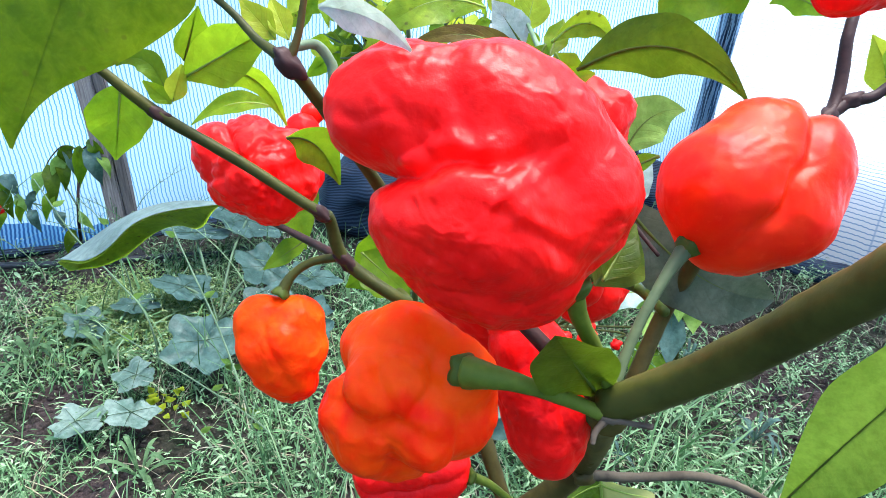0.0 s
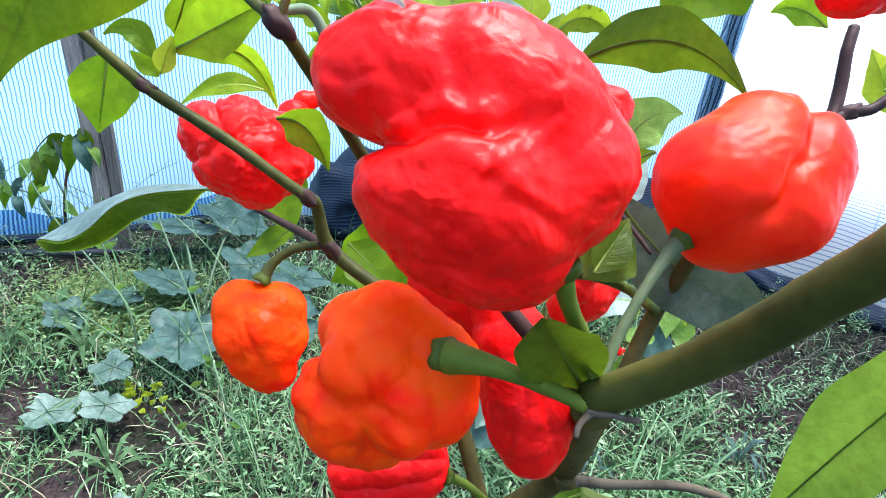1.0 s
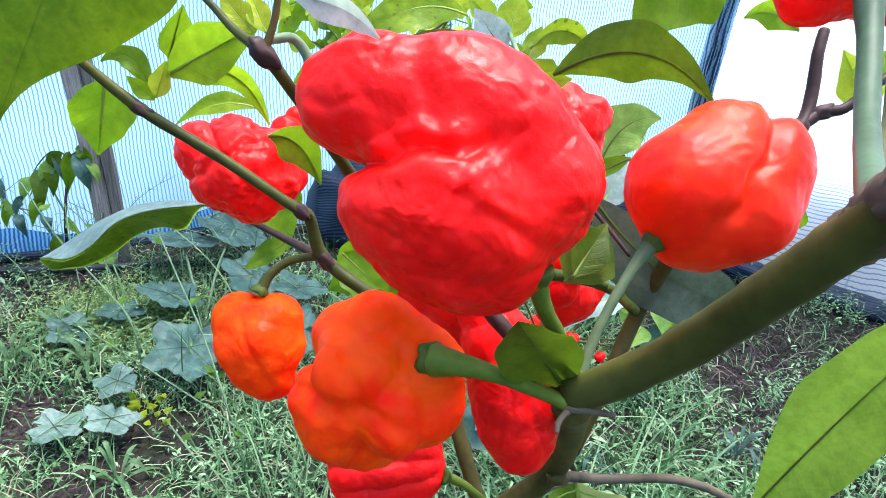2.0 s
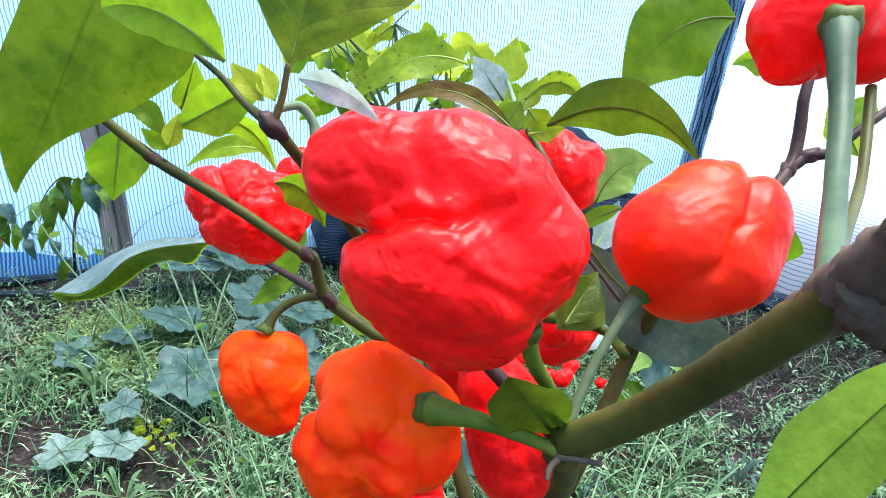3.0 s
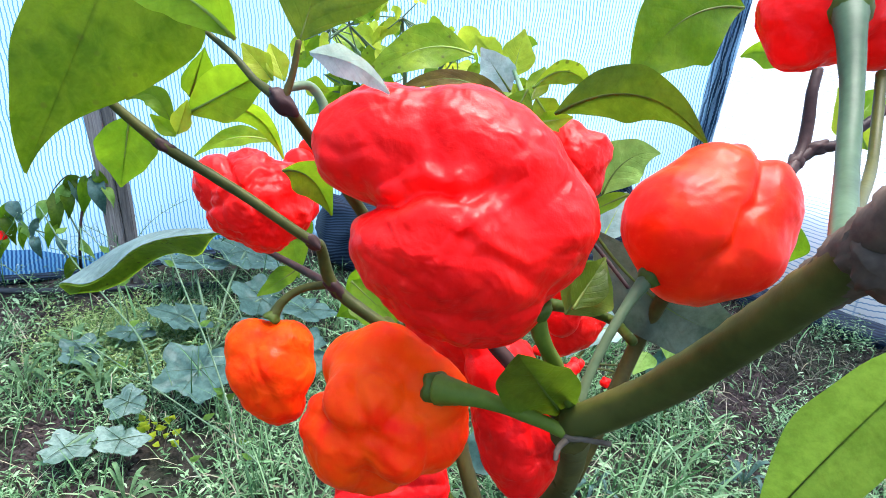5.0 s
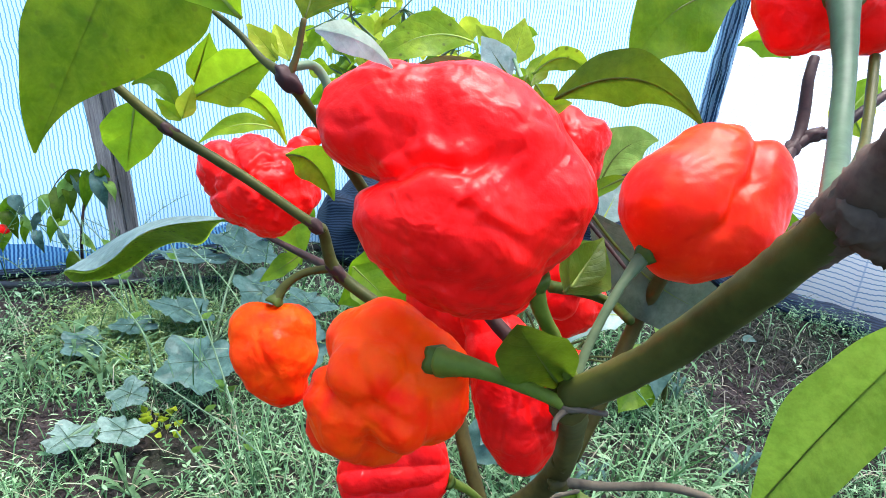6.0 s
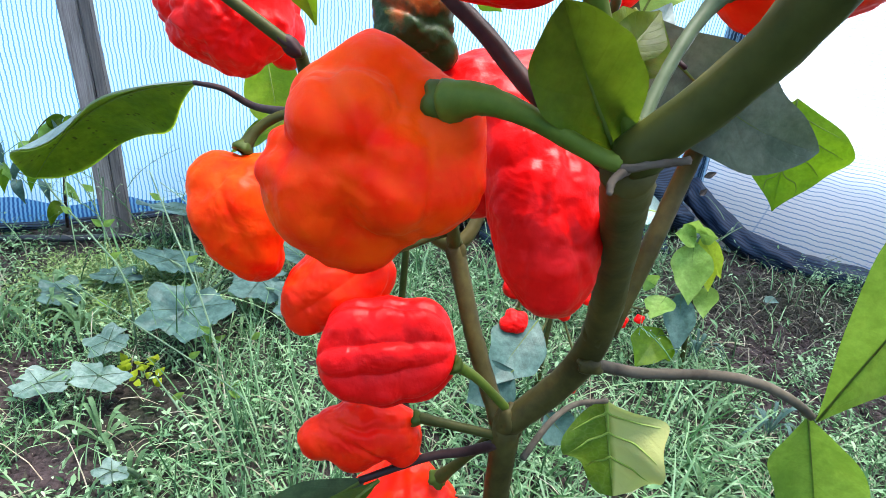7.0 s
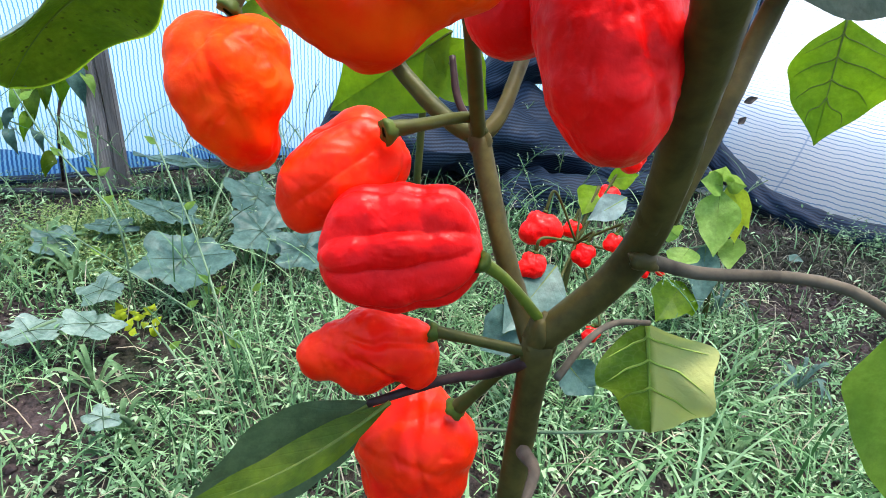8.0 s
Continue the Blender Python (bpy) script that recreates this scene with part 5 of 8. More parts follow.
limb = part("twig", tube([(0.0018, 0.2181, 0.1771), (0.0422, 0.2039, 0.1926), (0.0634, 0.2049, 0.1943), (0.0839, 0.2135, 0.1889)], [0.6, 0.7, 0.6, 0.4], 14, 8, 0.06, 0), STEM_PALE, plant, "")
leaf(plant, (0.0426, 0.1727, 0.3749), (0.0493, 0.1788, 0.3821), (0.0560, 0.1849, 0.3892), (0.2477, -0.8393, 0.4839), 2.3, "fresh", 0.25, 0.0, 0.06, 0.5, "small light green leaf at the fork", 46, twist=0.0, rib=0.7)
# back shoots of the plant
leaf(plant, (0.0093, 0.2993, 0.4394), (-0.0183, 0.2909, 0.4505), (-0.0419, 0.2754, 0.4228), (0.2270, -0.8347, 0.5017), 2.15, "spotted", 0.15, 0.0, 0.06, 0.42, "yellow-green leaf with dark spots", 47, twist=0.0, rib=0.7)
leaf(plant, (0.0288, 0.2472, 0.4220), (-0.0003, 0.2643, 0.4448), (-0.0261, 0.2614, 0.4236), (-0.1775, -0.7571, 0.6287), 0.95, "olive", 0.2, 0.0, 0.06, 0.42, "bronze-tinted narrow leaf", 48, twist=0.0, rib=0.7)
leaf(plant, (0.0331, 0.2525, 0.4336), (0.0479, 0.2645, 0.4478), (0.0606, 0.2621, 0.4307), (0.3187, -0.9427, -0.0989), 1.04, "spotted", 0.25, 0.0, 0.06, 0.42, "", 49, twist=0.0, rib=0.7)
leaf(plant, (0.0286, 0.3025, 0.4227), (0.0207, 0.3068, 0.4321), (0.0127, 0.3112, 0.4414), (-0.1742, -0.9411, 0.2898), 1.83, "white", 0.1, 0.0, 0.06, 0.42, "", 50, twist=0.0, rib=0.7)
leaf(plant, (0.0300, 0.3156, 0.4272), (0.0323, 0.3209, 0.4387), (0.0345, 0.3262, 0.4503), (-0.0487, -0.9042, 0.4244), 1.78, "yellow", 0.1, 0.0, 0.06, 0.42, "yellow young leaf", 51, twist=0.0, rib=0.7)
leaf(plant, (0.0243, 0.3185, 0.4334), (0.0170, 0.3215, 0.4397), (0.0098, 0.3244, 0.4461), (-0.1768, -0.9542, 0.2415), 1.26, "yellow", 0.25, 0.0, 0.06, 0.42, "", 52, twist=0.0, rib=0.7)
leaf(plant, (0.0314, 0.2573, 0.4321), (0.0273, 0.2532, 0.4232), (0.0233, 0.2492, 0.4143), (-0.0208, -0.9064, 0.4219), 1.18, "mid", 0.25, 0.0, 0.06, 0.42, "", 53, twist=0.0, rib=0.7)
leaf(plant, (0.0352, 0.2559, 0.4291), (0.0404, 0.2531, 0.4229), (0.0456, 0.2503, 0.4168), (-0.1900, -0.9442, 0.2692), 1.32, "bright", 0.25, 0.0, 0.06, 0.42, "", 54, twist=0.0, rib=0.7)
leaf(plant, (0.0329, 0.2554, 0.4279), (0.0358, 0.2610, 0.4341), (0.0386, 0.2666, 0.4403), (0.0463, -0.7518, 0.6578), 0.95, "mid", 0.25, 0.0, 0.06, 0.42, "", 55, twist=0.0, rib=0.7)
leaf(plant, (0.0352, 0.2466, 0.4207), (0.0427, 0.2473, 0.4223), (0.0501, 0.2479, 0.4238), (0.0259, -0.9602, 0.2782), 0.83, "bright", 0.25, 0.0, 0.06, 0.42, "", 56, twist=0.0, rib=0.7)
leaf(plant, (0.0195, 0.2648, 0.4123), (0.0258, 0.2641, 0.4110), (0.0322, 0.2635, 0.4097), (-0.0477, -0.9669, 0.2506), 0.75, "bright", 0.25, 0.0, 0.06, 0.42, "", 57, twist=0.0, rib=0.7)
leaf(plant, (0.0531, 0.2583, 0.3985), (0.0625, 0.2595, 0.3892), (0.0719, 0.2607, 0.3799), (0.1269, -0.9919, 0.0002), 1.53, "grey", 0.25, 0.0, 0.06, 0.42, "", 58, twist=0.0, rib=0.7)
shrub = thing("chilli_plant", (-0.0357, 0.4189, 0.0000), "young chilli plant with yellow-green leaves", "plant")
limb = part("trunk", tube([(-0.0310, 0.4190, -0.0100), (-0.0232, 0.4182, 0.3386), (-0.0573, 0.4227, 0.3960), (-0.0635, 0.4372, 0.4276)], [3.0, 2.2, 1.6, 1.0], 14, 8, 0.06, 0), STEM_GREEN, shrub, "")
leaf(shrub, (-0.0601, 0.4066, 0.4073), (-0.0562, 0.4109, 0.4120), (-0.0508, 0.4036, 0.4099), (-0.1226, -0.8393, -0.5297), 0.64, "yellow", 0.25, 0.0, 0.06, 0.42, "", 59, twist=0.0, rib=0.4)
limb = part("leaf_stalk", tube([(-0.0601, 0.4066, 0.4073), (-0.0596, 0.4139, 0.4000), (-0.0591, 0.4219, 0.3942)], [0.5, 0.7, 0.9], 14, 8, 0.06, 0), STEM_PALE, shrub, "")
leaf(shrub, (-0.0494, 0.4163, 0.4093), (-0.0449, 0.4206, 0.4164), (-0.0396, 0.4173, 0.4158), (0.4357, -0.7148, -0.5470), 0.60, "bright", 0.25, 0.0, 0.06, 0.42, "", 60, twist=0.0, rib=0.4)
leaf(shrub, (-0.0865, 0.4223, 0.3942), (-0.0928, 0.4268, 0.4006), (-0.0971, 0.4217, 0.3997), (-0.2763, -0.7401, -0.6132), 0.94, "bright", 0.25, 0.0, 0.06, 0.42, "", 61, twist=0.0, rib=0.4)
limb = part("leaf_stalk", tube([(-0.0865, 0.4223, 0.3942), (-0.0727, 0.4217, 0.3933), (-0.0591, 0.4219, 0.3942)], [0.5, 0.7, 0.9], 14, 8, 0.06, 0), STEM_PALE, shrub, "")
leaf(shrub, (-0.0940, 0.4591, 0.3808), (-0.0903, 0.4555, 0.3892), (-0.0907, 0.4747, 0.3827), (0.6329, -0.2241, 0.7411), 0.66, "spotted", 0.25, 0.0, 0.06, 0.42, "", 62, twist=0.0, rib=0.4)
leaf(shrub, (-0.0883, 0.4561, 0.4161), (-0.0855, 0.4658, 0.4210), (-0.0768, 0.4435, 0.4211), (-0.3407, -0.5987, -0.7249), 0.65, "yellow", 0.25, 0.0, 0.06, 0.42, "", 63, twist=0.0, rib=0.4)
limb = part("leaf_stalk", tube([(-0.0883, 0.4561, 0.4161), (-0.0733, 0.4384, 0.4039), (-0.0591, 0.4219, 0.3942)], [0.5, 0.7, 0.9], 14, 8, 0.06, 0), STEM_PALE, shrub, "")
leaf(shrub, (-0.0687, 0.4347, 0.4146), (-0.0649, 0.4451, 0.4204), (-0.0567, 0.4223, 0.4215), (0.0198, -0.4714, -0.8817), 0.88, "bright", 0.25, 0.0, 0.06, 0.42, "", 64, twist=0.0, rib=0.4)
leaf(shrub, (-0.0357, 0.4486, 0.4013), (-0.0353, 0.4496, 0.4099), (-0.0352, 0.4573, 0.4078), (-0.3949, -0.5352, 0.7467), 0.63, "bright", 0.25, 0.0, 0.06, 0.42, "", 65, twist=0.0, rib=0.4)
limb = part("leaf_stalk", tube([(-0.0357, 0.4486, 0.4013), (-0.0476, 0.4348, 0.3967), (-0.0591, 0.4219, 0.3942)], [0.5, 0.7, 0.9], 14, 8, 0.06, 0), STEM_PALE, shrub, "")
leaf(shrub, (-0.0669, 0.4107, 0.4136), (-0.0600, 0.4073, 0.4180), (-0.0551, 0.4200, 0.4108), (0.6248, -0.7796, 0.0436), 0.72, "spotted", 0.25, 0.0, 0.06, 0.42, "", 66, twist=0.0, rib=0.4)
leaf(shrub, (-0.0759, 0.4169, 0.4163), (-0.0749, 0.4201, 0.4250), (-0.0736, 0.4226, 0.4252), (0.6203, -0.7235, 0.3031), 0.61, "yellow", 0.25, 0.0, 0.06, 0.42, "", 67, twist=0.0, rib=0.4)
limb = part("leaf_stalk", tube([(-0.0759, 0.4169, 0.4163), (-0.0676, 0.4191, 0.4045), (-0.0591, 0.4219, 0.3942)], [0.5, 0.7, 0.9], 14, 8, 0.06, 0), STEM_PALE, shrub, "")
leaf(shrub, (-0.0862, 0.4168, 0.4232), (-0.0863, 0.4211, 0.4314), (-0.0855, 0.4193, 0.4317), (-0.2393, -0.9260, 0.2921), 0.62, "bright", 0.25, 0.0, 0.06, 0.42, "", 68, twist=0.0, rib=0.4)
leaf(shrub, (-0.0603, 0.4096, 0.3911), (-0.0561, 0.4071, 0.4013), (-0.0543, 0.4266, 0.3979), (-0.0399, -0.3589, 0.9325), 0.71, "bright", 0.25, 0.0, 0.06, 0.42, "", 69, twist=0.0, rib=0.4)
limb = part("leaf_stalk", tube([(-0.0603, 0.4096, 0.3911), (-0.0597, 0.4153, 0.3917), (-0.0591, 0.4219, 0.3942)], [0.5, 0.7, 0.9], 14, 8, 0.06, 0), STEM_PALE, shrub, "")
leaf(shrub, (-0.0491, 0.4472, 0.3866), (-0.0551, 0.4521, 0.3915), (-0.0591, 0.4434, 0.3895), (0.0354, -0.6635, -0.7473), 0.70, "spotted", 0.25, 0.0, 0.06, 0.42, "", 70, twist=0.0, rib=0.4)
leaf(shrub, (-0.0905, 0.4369, 0.4021), (-0.0839, 0.4442, 0.4009), (-0.0717, 0.4187, 0.3969), (-0.7028, -0.7088, -0.0600), 0.70, "yellow", 0.25, 0.0, 0.06, 0.42, "", 71, twist=0.0, rib=0.4)
limb = part("leaf_stalk", tube([(-0.0905, 0.4369, 0.4021), (-0.0745, 0.4289, 0.3972), (-0.0591, 0.4219, 0.3942)], [0.5, 0.7, 0.9], 14, 8, 0.06, 0), STEM_PALE, shrub, "")
leaf(shrub, (-0.0433, 0.4360, 0.4043), (-0.0457, 0.4377, 0.4127), (-0.0484, 0.4433, 0.4111), (0.5783, -0.3019, 0.7579), 0.68, "bright", 0.25, 0.0, 0.06, 0.42, "", 72, twist=0.0, rib=0.4)
leaf(shrub, (-0.0403, 0.4346, 0.4300), (-0.0410, 0.4318, 0.4398), (-0.0440, 0.4531, 0.4384), (0.2820, -0.3493, 0.8936), 0.79, "bright", 0.25, 0.0, 0.06, 0.42, "", 73, twist=0.0, rib=0.4)
limb = part("leaf_stalk", tube([(-0.0403, 0.4346, 0.4300), (-0.0496, 0.4279, 0.4113), (-0.0591, 0.4219, 0.3942)], [0.5, 0.7, 0.9], 14, 8, 0.06, 0), STEM_PALE, shrub, "")
leaf(shrub, (-0.0539, 0.4584, 0.4235), (-0.0548, 0.4589, 0.4315), (-0.0566, 0.4674, 0.4292), (0.6176, -0.2802, 0.7349), 0.64, "spotted", 0.25, 0.0, 0.06, 0.42, "", 74, twist=0.0, rib=0.4)
leaf(shrub, (-0.0699, 0.4497, 0.4220), (-0.0671, 0.4522, 0.4319), (-0.0647, 0.4584, 0.4322), (0.9100, -0.3945, -0.1274), 1.01, "yellow", 0.25, 0.0, 0.06, 0.42, "", 75, twist=0.0, rib=0.4)
limb = part("leaf_stalk", tube([(-0.0699, 0.4497, 0.4220), (-0.0643, 0.4352, 0.4069), (-0.0591, 0.4219, 0.3942)], [0.5, 0.7, 0.9], 14, 8, 0.06, 0), STEM_PALE, shrub, "")
leaf(shrub, (-0.0505, 0.4602, 0.4122), (-0.0440, 0.4627, 0.4205), (-0.0375, 0.4660, 0.4192), (0.1353, -0.8717, 0.4710), 0.76, "bright", 0.25, 0.0, 0.06, 0.42, "", 76, twist=0.0, rib=0.4)
leaf(shrub, (-0.0522, 0.4637, 0.4033), (-0.0589, 0.4621, 0.4104), (-0.0676, 0.4746, 0.4055), (-0.1341, -0.3746, 0.9174), 1.05, "bright", 0.25, 0.0, 0.06, 0.42, "", 77, twist=0.0, rib=0.4)
limb = part("leaf_stalk", tube([(-0.0522, 0.4637, 0.4033), (-0.0558, 0.4422, 0.3975), (-0.0591, 0.4219, 0.3942)], [0.5, 0.7, 0.9], 14, 8, 0.06, 0), STEM_PALE, shrub, "")
leaf(shrub, (-0.0592, 0.4246, 0.3972), (-0.0591, 0.4307, 0.4036), (-0.0569, 0.4213, 0.4036), (0.2995, -0.7999, -0.5201), 0.98, "spotted", 0.25, 0.0, 0.06, 0.42, "", 78, twist=0.0, rib=0.4)
leaf(shrub, (-0.0624, 0.4496, 0.4017), (-0.0675, 0.4545, 0.4088), (-0.0710, 0.4490, 0.4080), (0.0620, -0.9980, -0.0104), 0.69, "yellow", 0.25, 0.0, 0.06, 0.42, "", 79, twist=0.0, rib=0.4)
limb = part("leaf_stalk", tube([(-0.0624, 0.4496, 0.4017), (-0.0607, 0.4352, 0.3968), (-0.0591, 0.4219, 0.3942)], [0.5, 0.7, 0.9], 14, 8, 0.06, 0), STEM_PALE, shrub, "")
leaf(shrub, (-0.0714, 0.4242, 0.4020), (-0.0741, 0.4240, 0.4087), (-0.0783, 0.4318, 0.4046), (-0.2917, -0.5359, 0.7923), 0.90, "bright", 0.25, 0.0, 0.06, 0.42, "", 80, twist=0.0, rib=0.4)
leaf(shrub, (-0.0381, 0.4403, 0.4187), (-0.0446, 0.4481, 0.4238), (-0.0483, 0.4318, 0.4232), (0.4986, -0.7887, -0.3597), 0.86, "bright", 0.25, 0.0, 0.06, 0.42, "", 81, twist=0.0, rib=0.4)
limb = part("leaf_stalk", tube([(-0.0381, 0.4403, 0.4187), (-0.0486, 0.4307, 0.4055), (-0.0591, 0.4219, 0.3942)], [0.5, 0.7, 0.9], 14, 8, 0.06, 0), STEM_PALE, shrub, "")
leaf(shrub, (-0.0782, 0.4350, 0.4188), (-0.0746, 0.4394, 0.4203), (-0.0682, 0.4262, 0.4155), (-0.4292, -0.7012, 0.5693), 0.64, "spotted", 0.25, 0.0, 0.06, 0.42, "", 82, twist=0.0, rib=0.4)
leaf(shrub, (-0.0749, 0.4098, 0.3922), (-0.0716, 0.4138, 0.3999), (-0.0671, 0.4121, 0.4000), (0.5626, -0.7533, -0.3405), 0.81, "yellow", 0.25, 0.0, 0.06, 0.42, "", 83, twist=0.0, rib=0.4)
limb = part("leaf_stalk", tube([(-0.0749, 0.4098, 0.3922), (-0.0670, 0.4154, 0.3923), (-0.0591, 0.4219, 0.3942)], [0.5, 0.7, 0.9], 14, 8, 0.06, 0), STEM_PALE, shrub, "")
leaf(shrub, (-0.0756, 0.4239, 0.4136), (-0.0676, 0.4246, 0.4166), (-0.0595, 0.4238, 0.4108), (0.0624, -0.9180, 0.3916), 0.89, "bright", 0.25, 0.0, 0.06, 0.42, "", 84, twist=0.0, rib=0.4)
leaf(shrub, (-0.0541, 0.4476, 0.4003), (-0.0479, 0.4505, 0.4010), (-0.0402, 0.4399, 0.3945), (-0.1210, -0.7273, 0.6756), 0.93, "bright", 0.25, 0.0, 0.06, 0.42, "", 85, twist=0.0, rib=0.4)
limb = part("leaf_stalk", tube([(-0.0541, 0.4476, 0.4003), (-0.0566, 0.4343, 0.3962), (-0.0591, 0.4219, 0.3942)], [0.5, 0.7, 0.9], 14, 8, 0.06, 0), STEM_PALE, shrub, "")
leaf(shrub, (-0.0617, 0.4263, 0.4193), (-0.0624, 0.4287, 0.4263), (-0.0628, 0.4302, 0.4245), (-0.7606, -0.5863, 0.2789), 0.65, "spotted", 0.25, 0.0, 0.06, 0.42, "", 86, twist=0.0, rib=0.4)
leaf(shrub, (-0.0457, 0.4386, 0.4227), (-0.0386, 0.4335, 0.4250), (-0.0327, 0.4476, 0.4156), (0.6420, -0.7206, 0.2620), 0.98, "yellow", 0.25, 0.0, 0.06, 0.42, "", 87, twist=0.0, rib=0.4)
limb = part("leaf_stalk", tube([(-0.0457, 0.4386, 0.4227), (-0.0524, 0.4298, 0.4075), (-0.0591, 0.4219, 0.3942)], [0.5, 0.7, 0.9], 14, 8, 0.06, 0), STEM_PALE, shrub, "")
leaf(shrub, (-0.0886, 0.4536, 0.3981), (-0.0814, 0.4565, 0.4012), (-0.0726, 0.4498, 0.3963), (-0.0994, -0.7357, 0.6699), 0.88, "bright", 0.25, 0.0, 0.06, 0.42, "", 88, twist=0.0, rib=0.4)
limb = part("branch", tube([(-0.0281, 0.4232, 0.3494), (-0.0024, 0.4208, 0.3925), (-0.0003, 0.4220, 0.4190)], [1.6, 1.2, 0.8], 14, 8, 0.06, 0), STEM_PALE, shrub, "")
leaf(shrub, (-0.0667, 0.4329, 0.4180), (-0.0732, 0.4412, 0.4272), (-0.0798, 0.4494, 0.4363), (0.2381, -0.6304, 0.7388), 2.75, "bright", 0.2, 0.0, 0.06, 0.42, "", 89, twist=0.0, rib=0.5)
leaf(shrub, (-0.0583, 0.4334, 0.4194), (-0.0580, 0.4477, 0.4293), (-0.0576, 0.4620, 0.4391), (0.8339, -0.3268, 0.4448), 1.75, "yellow", 0.2, 0.0, 0.06, 0.42, "", 90, twist=0.0, rib=0.5)
leaf(shrub, (-0.0701, 0.4302, 0.4122), (-0.0805, 0.4395, 0.4152), (-0.0909, 0.4489, 0.4182), (-0.0897, -0.3933, 0.9150), 2.77, "mid", 0.2, 0.0, 0.06, 0.42, "", 91, twist=0.0, rib=0.5)
leaf(shrub, (-0.0611, 0.4290, 0.4096), (-0.0599, 0.4152, 0.4135), (-0.0587, 0.4014, 0.4174), (0.4147, -0.2139, -0.8845), 3.01, "bright", 0.2, 0.0, 0.06, 0.42, "", 92, twist=0.0, rib=0.5)
leaf(shrub, (-0.0677, 0.4266, 0.4044), (-0.0771, 0.4385, 0.3983), (-0.0864, 0.4504, 0.3923), (-0.7736, -0.6319, -0.0473), 2.41, "mid", 0.2, 0.0, 0.06, 0.42, "", 93, twist=0.0, rib=0.5)
leaf(shrub, (-0.0526, 0.4307, 0.4134), (-0.0471, 0.4454, 0.4167), (-0.0416, 0.4601, 0.4201), (0.1697, -0.2789, 0.9452), 2.80, "bright", 0.2, 0.0, 0.06, 0.42, "", 94, twist=0.0, rib=0.5)
leaf(shrub, (-0.0563, 0.4262, 0.4036), (-0.0528, 0.4233, 0.3996), (-0.0492, 0.4204, 0.3955), (0.2314, -0.6835, 0.6923), 2.33, "bright", 0.2, 0.0, 0.06, 0.42, "", 95, twist=0.0, rib=0.5)
leaf(shrub, (-0.0638, 0.4242, 0.3991), (-0.0673, 0.4216, 0.3903), (-0.0708, 0.4191, 0.3816), (0.0372, -0.9633, 0.2658), 2.34, "mid", 0.2, 0.0, 0.06, 0.42, "", 96, twist=0.0, rib=0.5)
leaf(shrub, (-0.0045, 0.4296, 0.4116), (-0.0071, 0.4182, 0.4216), (-0.0097, 0.4068, 0.4317), (-0.2087, -0.6195, -0.7567), 2.25, "yellow", 0.2, 0.0, 0.06, 0.42, "", 97, twist=0.0, rib=0.5)
leaf(shrub, (-0.0005, 0.4268, 0.4055), (0.0001, 0.4212, 0.4090), (0.0007, 0.4155, 0.4125), (0.4826, -0.4236, -0.7666), 2.68, "bright", 0.2, 0.0, 0.06, 0.42, "", 98, twist=0.0, rib=0.5)
leaf(shrub, (-0.0074, 0.4259, 0.4034), (-0.0132, 0.4343, 0.4024), (-0.0191, 0.4426, 0.4014), (-0.7285, -0.5580, -0.3975), 2.38, "bright", 0.2, 0.0, 0.06, 0.42, "", 99, twist=0.0, rib=0.5)
leaf(shrub, (0.0027, 0.4283, 0.4089), (0.0064, 0.4400, 0.4132), (0.0101, 0.4518, 0.4174), (-0.1689, -0.2878, 0.9427), 1.59, "yellow", 0.2, 0.0, 0.06, 0.42, "", 100, twist=0.0, rib=0.5)
leaf(shrub, (-0.0743, 0.4235, 0.3976), (-0.0877, 0.4225, 0.3870), (-0.1010, 0.4216, 0.3763), (0.3904, -0.8212, -0.4162), 1.96, "bright", 0.2, 0.0, 0.06, 0.42, "", 101, twist=0.0, rib=0.5)
leaf(shrub, (-0.0018, 0.4238, 0.3990), (-0.0022, 0.4072, 0.3985), (-0.0026, 0.3905, 0.3980), (-0.5010, -0.0139, 0.8653), 2.25, "mid", 0.2, 0.0, 0.06, 0.42, "", 102, twist=0.0, rib=0.5)
leaf(shrub, (0.0123, 0.4235, 0.3983), (0.0236, 0.4127, 0.3958), (0.0349, 0.4019, 0.3933), (-0.3507, -0.5435, 0.7627), 2.67, "pale", 0.2, 0.0, 0.06, 0.42, "", 103, twist=0.0, rib=0.5)
leaf(shrub, (0.0055, 0.4222, 0.3955), (0.0121, 0.4333, 0.3850), (0.0187, 0.4443, 0.3744), (-0.0927, -0.6581, -0.7472), 2.82, "pale", 0.2, 0.0, 0.06, 0.42, "", 104, twist=0.0, rib=0.5)
leaf(shrub, (0.0093, 0.4204, 0.3917), (0.0182, 0.4093, 0.3828), (0.0272, 0.3983, 0.3739), (-0.7979, -0.6001, -0.0573), 2.30, "bright", 0.2, 0.0, 0.06, 0.42, "", 105, twist=0.0, rib=0.5)
limb = part("leaf_stalk", tube([(-0.0600, 0.4275, 0.4065), (-0.0710, 0.4354, 0.4235)], [1.0, 0.7], 14, 8, 0.06, 0), STEM_PALE, shrub, "")
limb = part("leaf_stalk", tube([(-0.0600, 0.4275, 0.4065), (-0.0425, 0.4280, 0.4076)], [1.0, 0.7], 14, 8, 0.06, 0), STEM_PALE, shrub, "")
limb = part("leaf_stalk", tube([(-0.0011, 0.4249, 0.4014), (-0.0159, 0.4319, 0.4164)], [1.0, 0.7], 14, 8, 0.06, 0), STEM_PALE, shrub, "")
limb = part("leaf_stalk", tube([(-0.0011, 0.4249, 0.4014), (0.0121, 0.4277, 0.4076)], [1.0, 0.7], 14, 8, 0.06, 0), STEM_PALE, shrub, "")
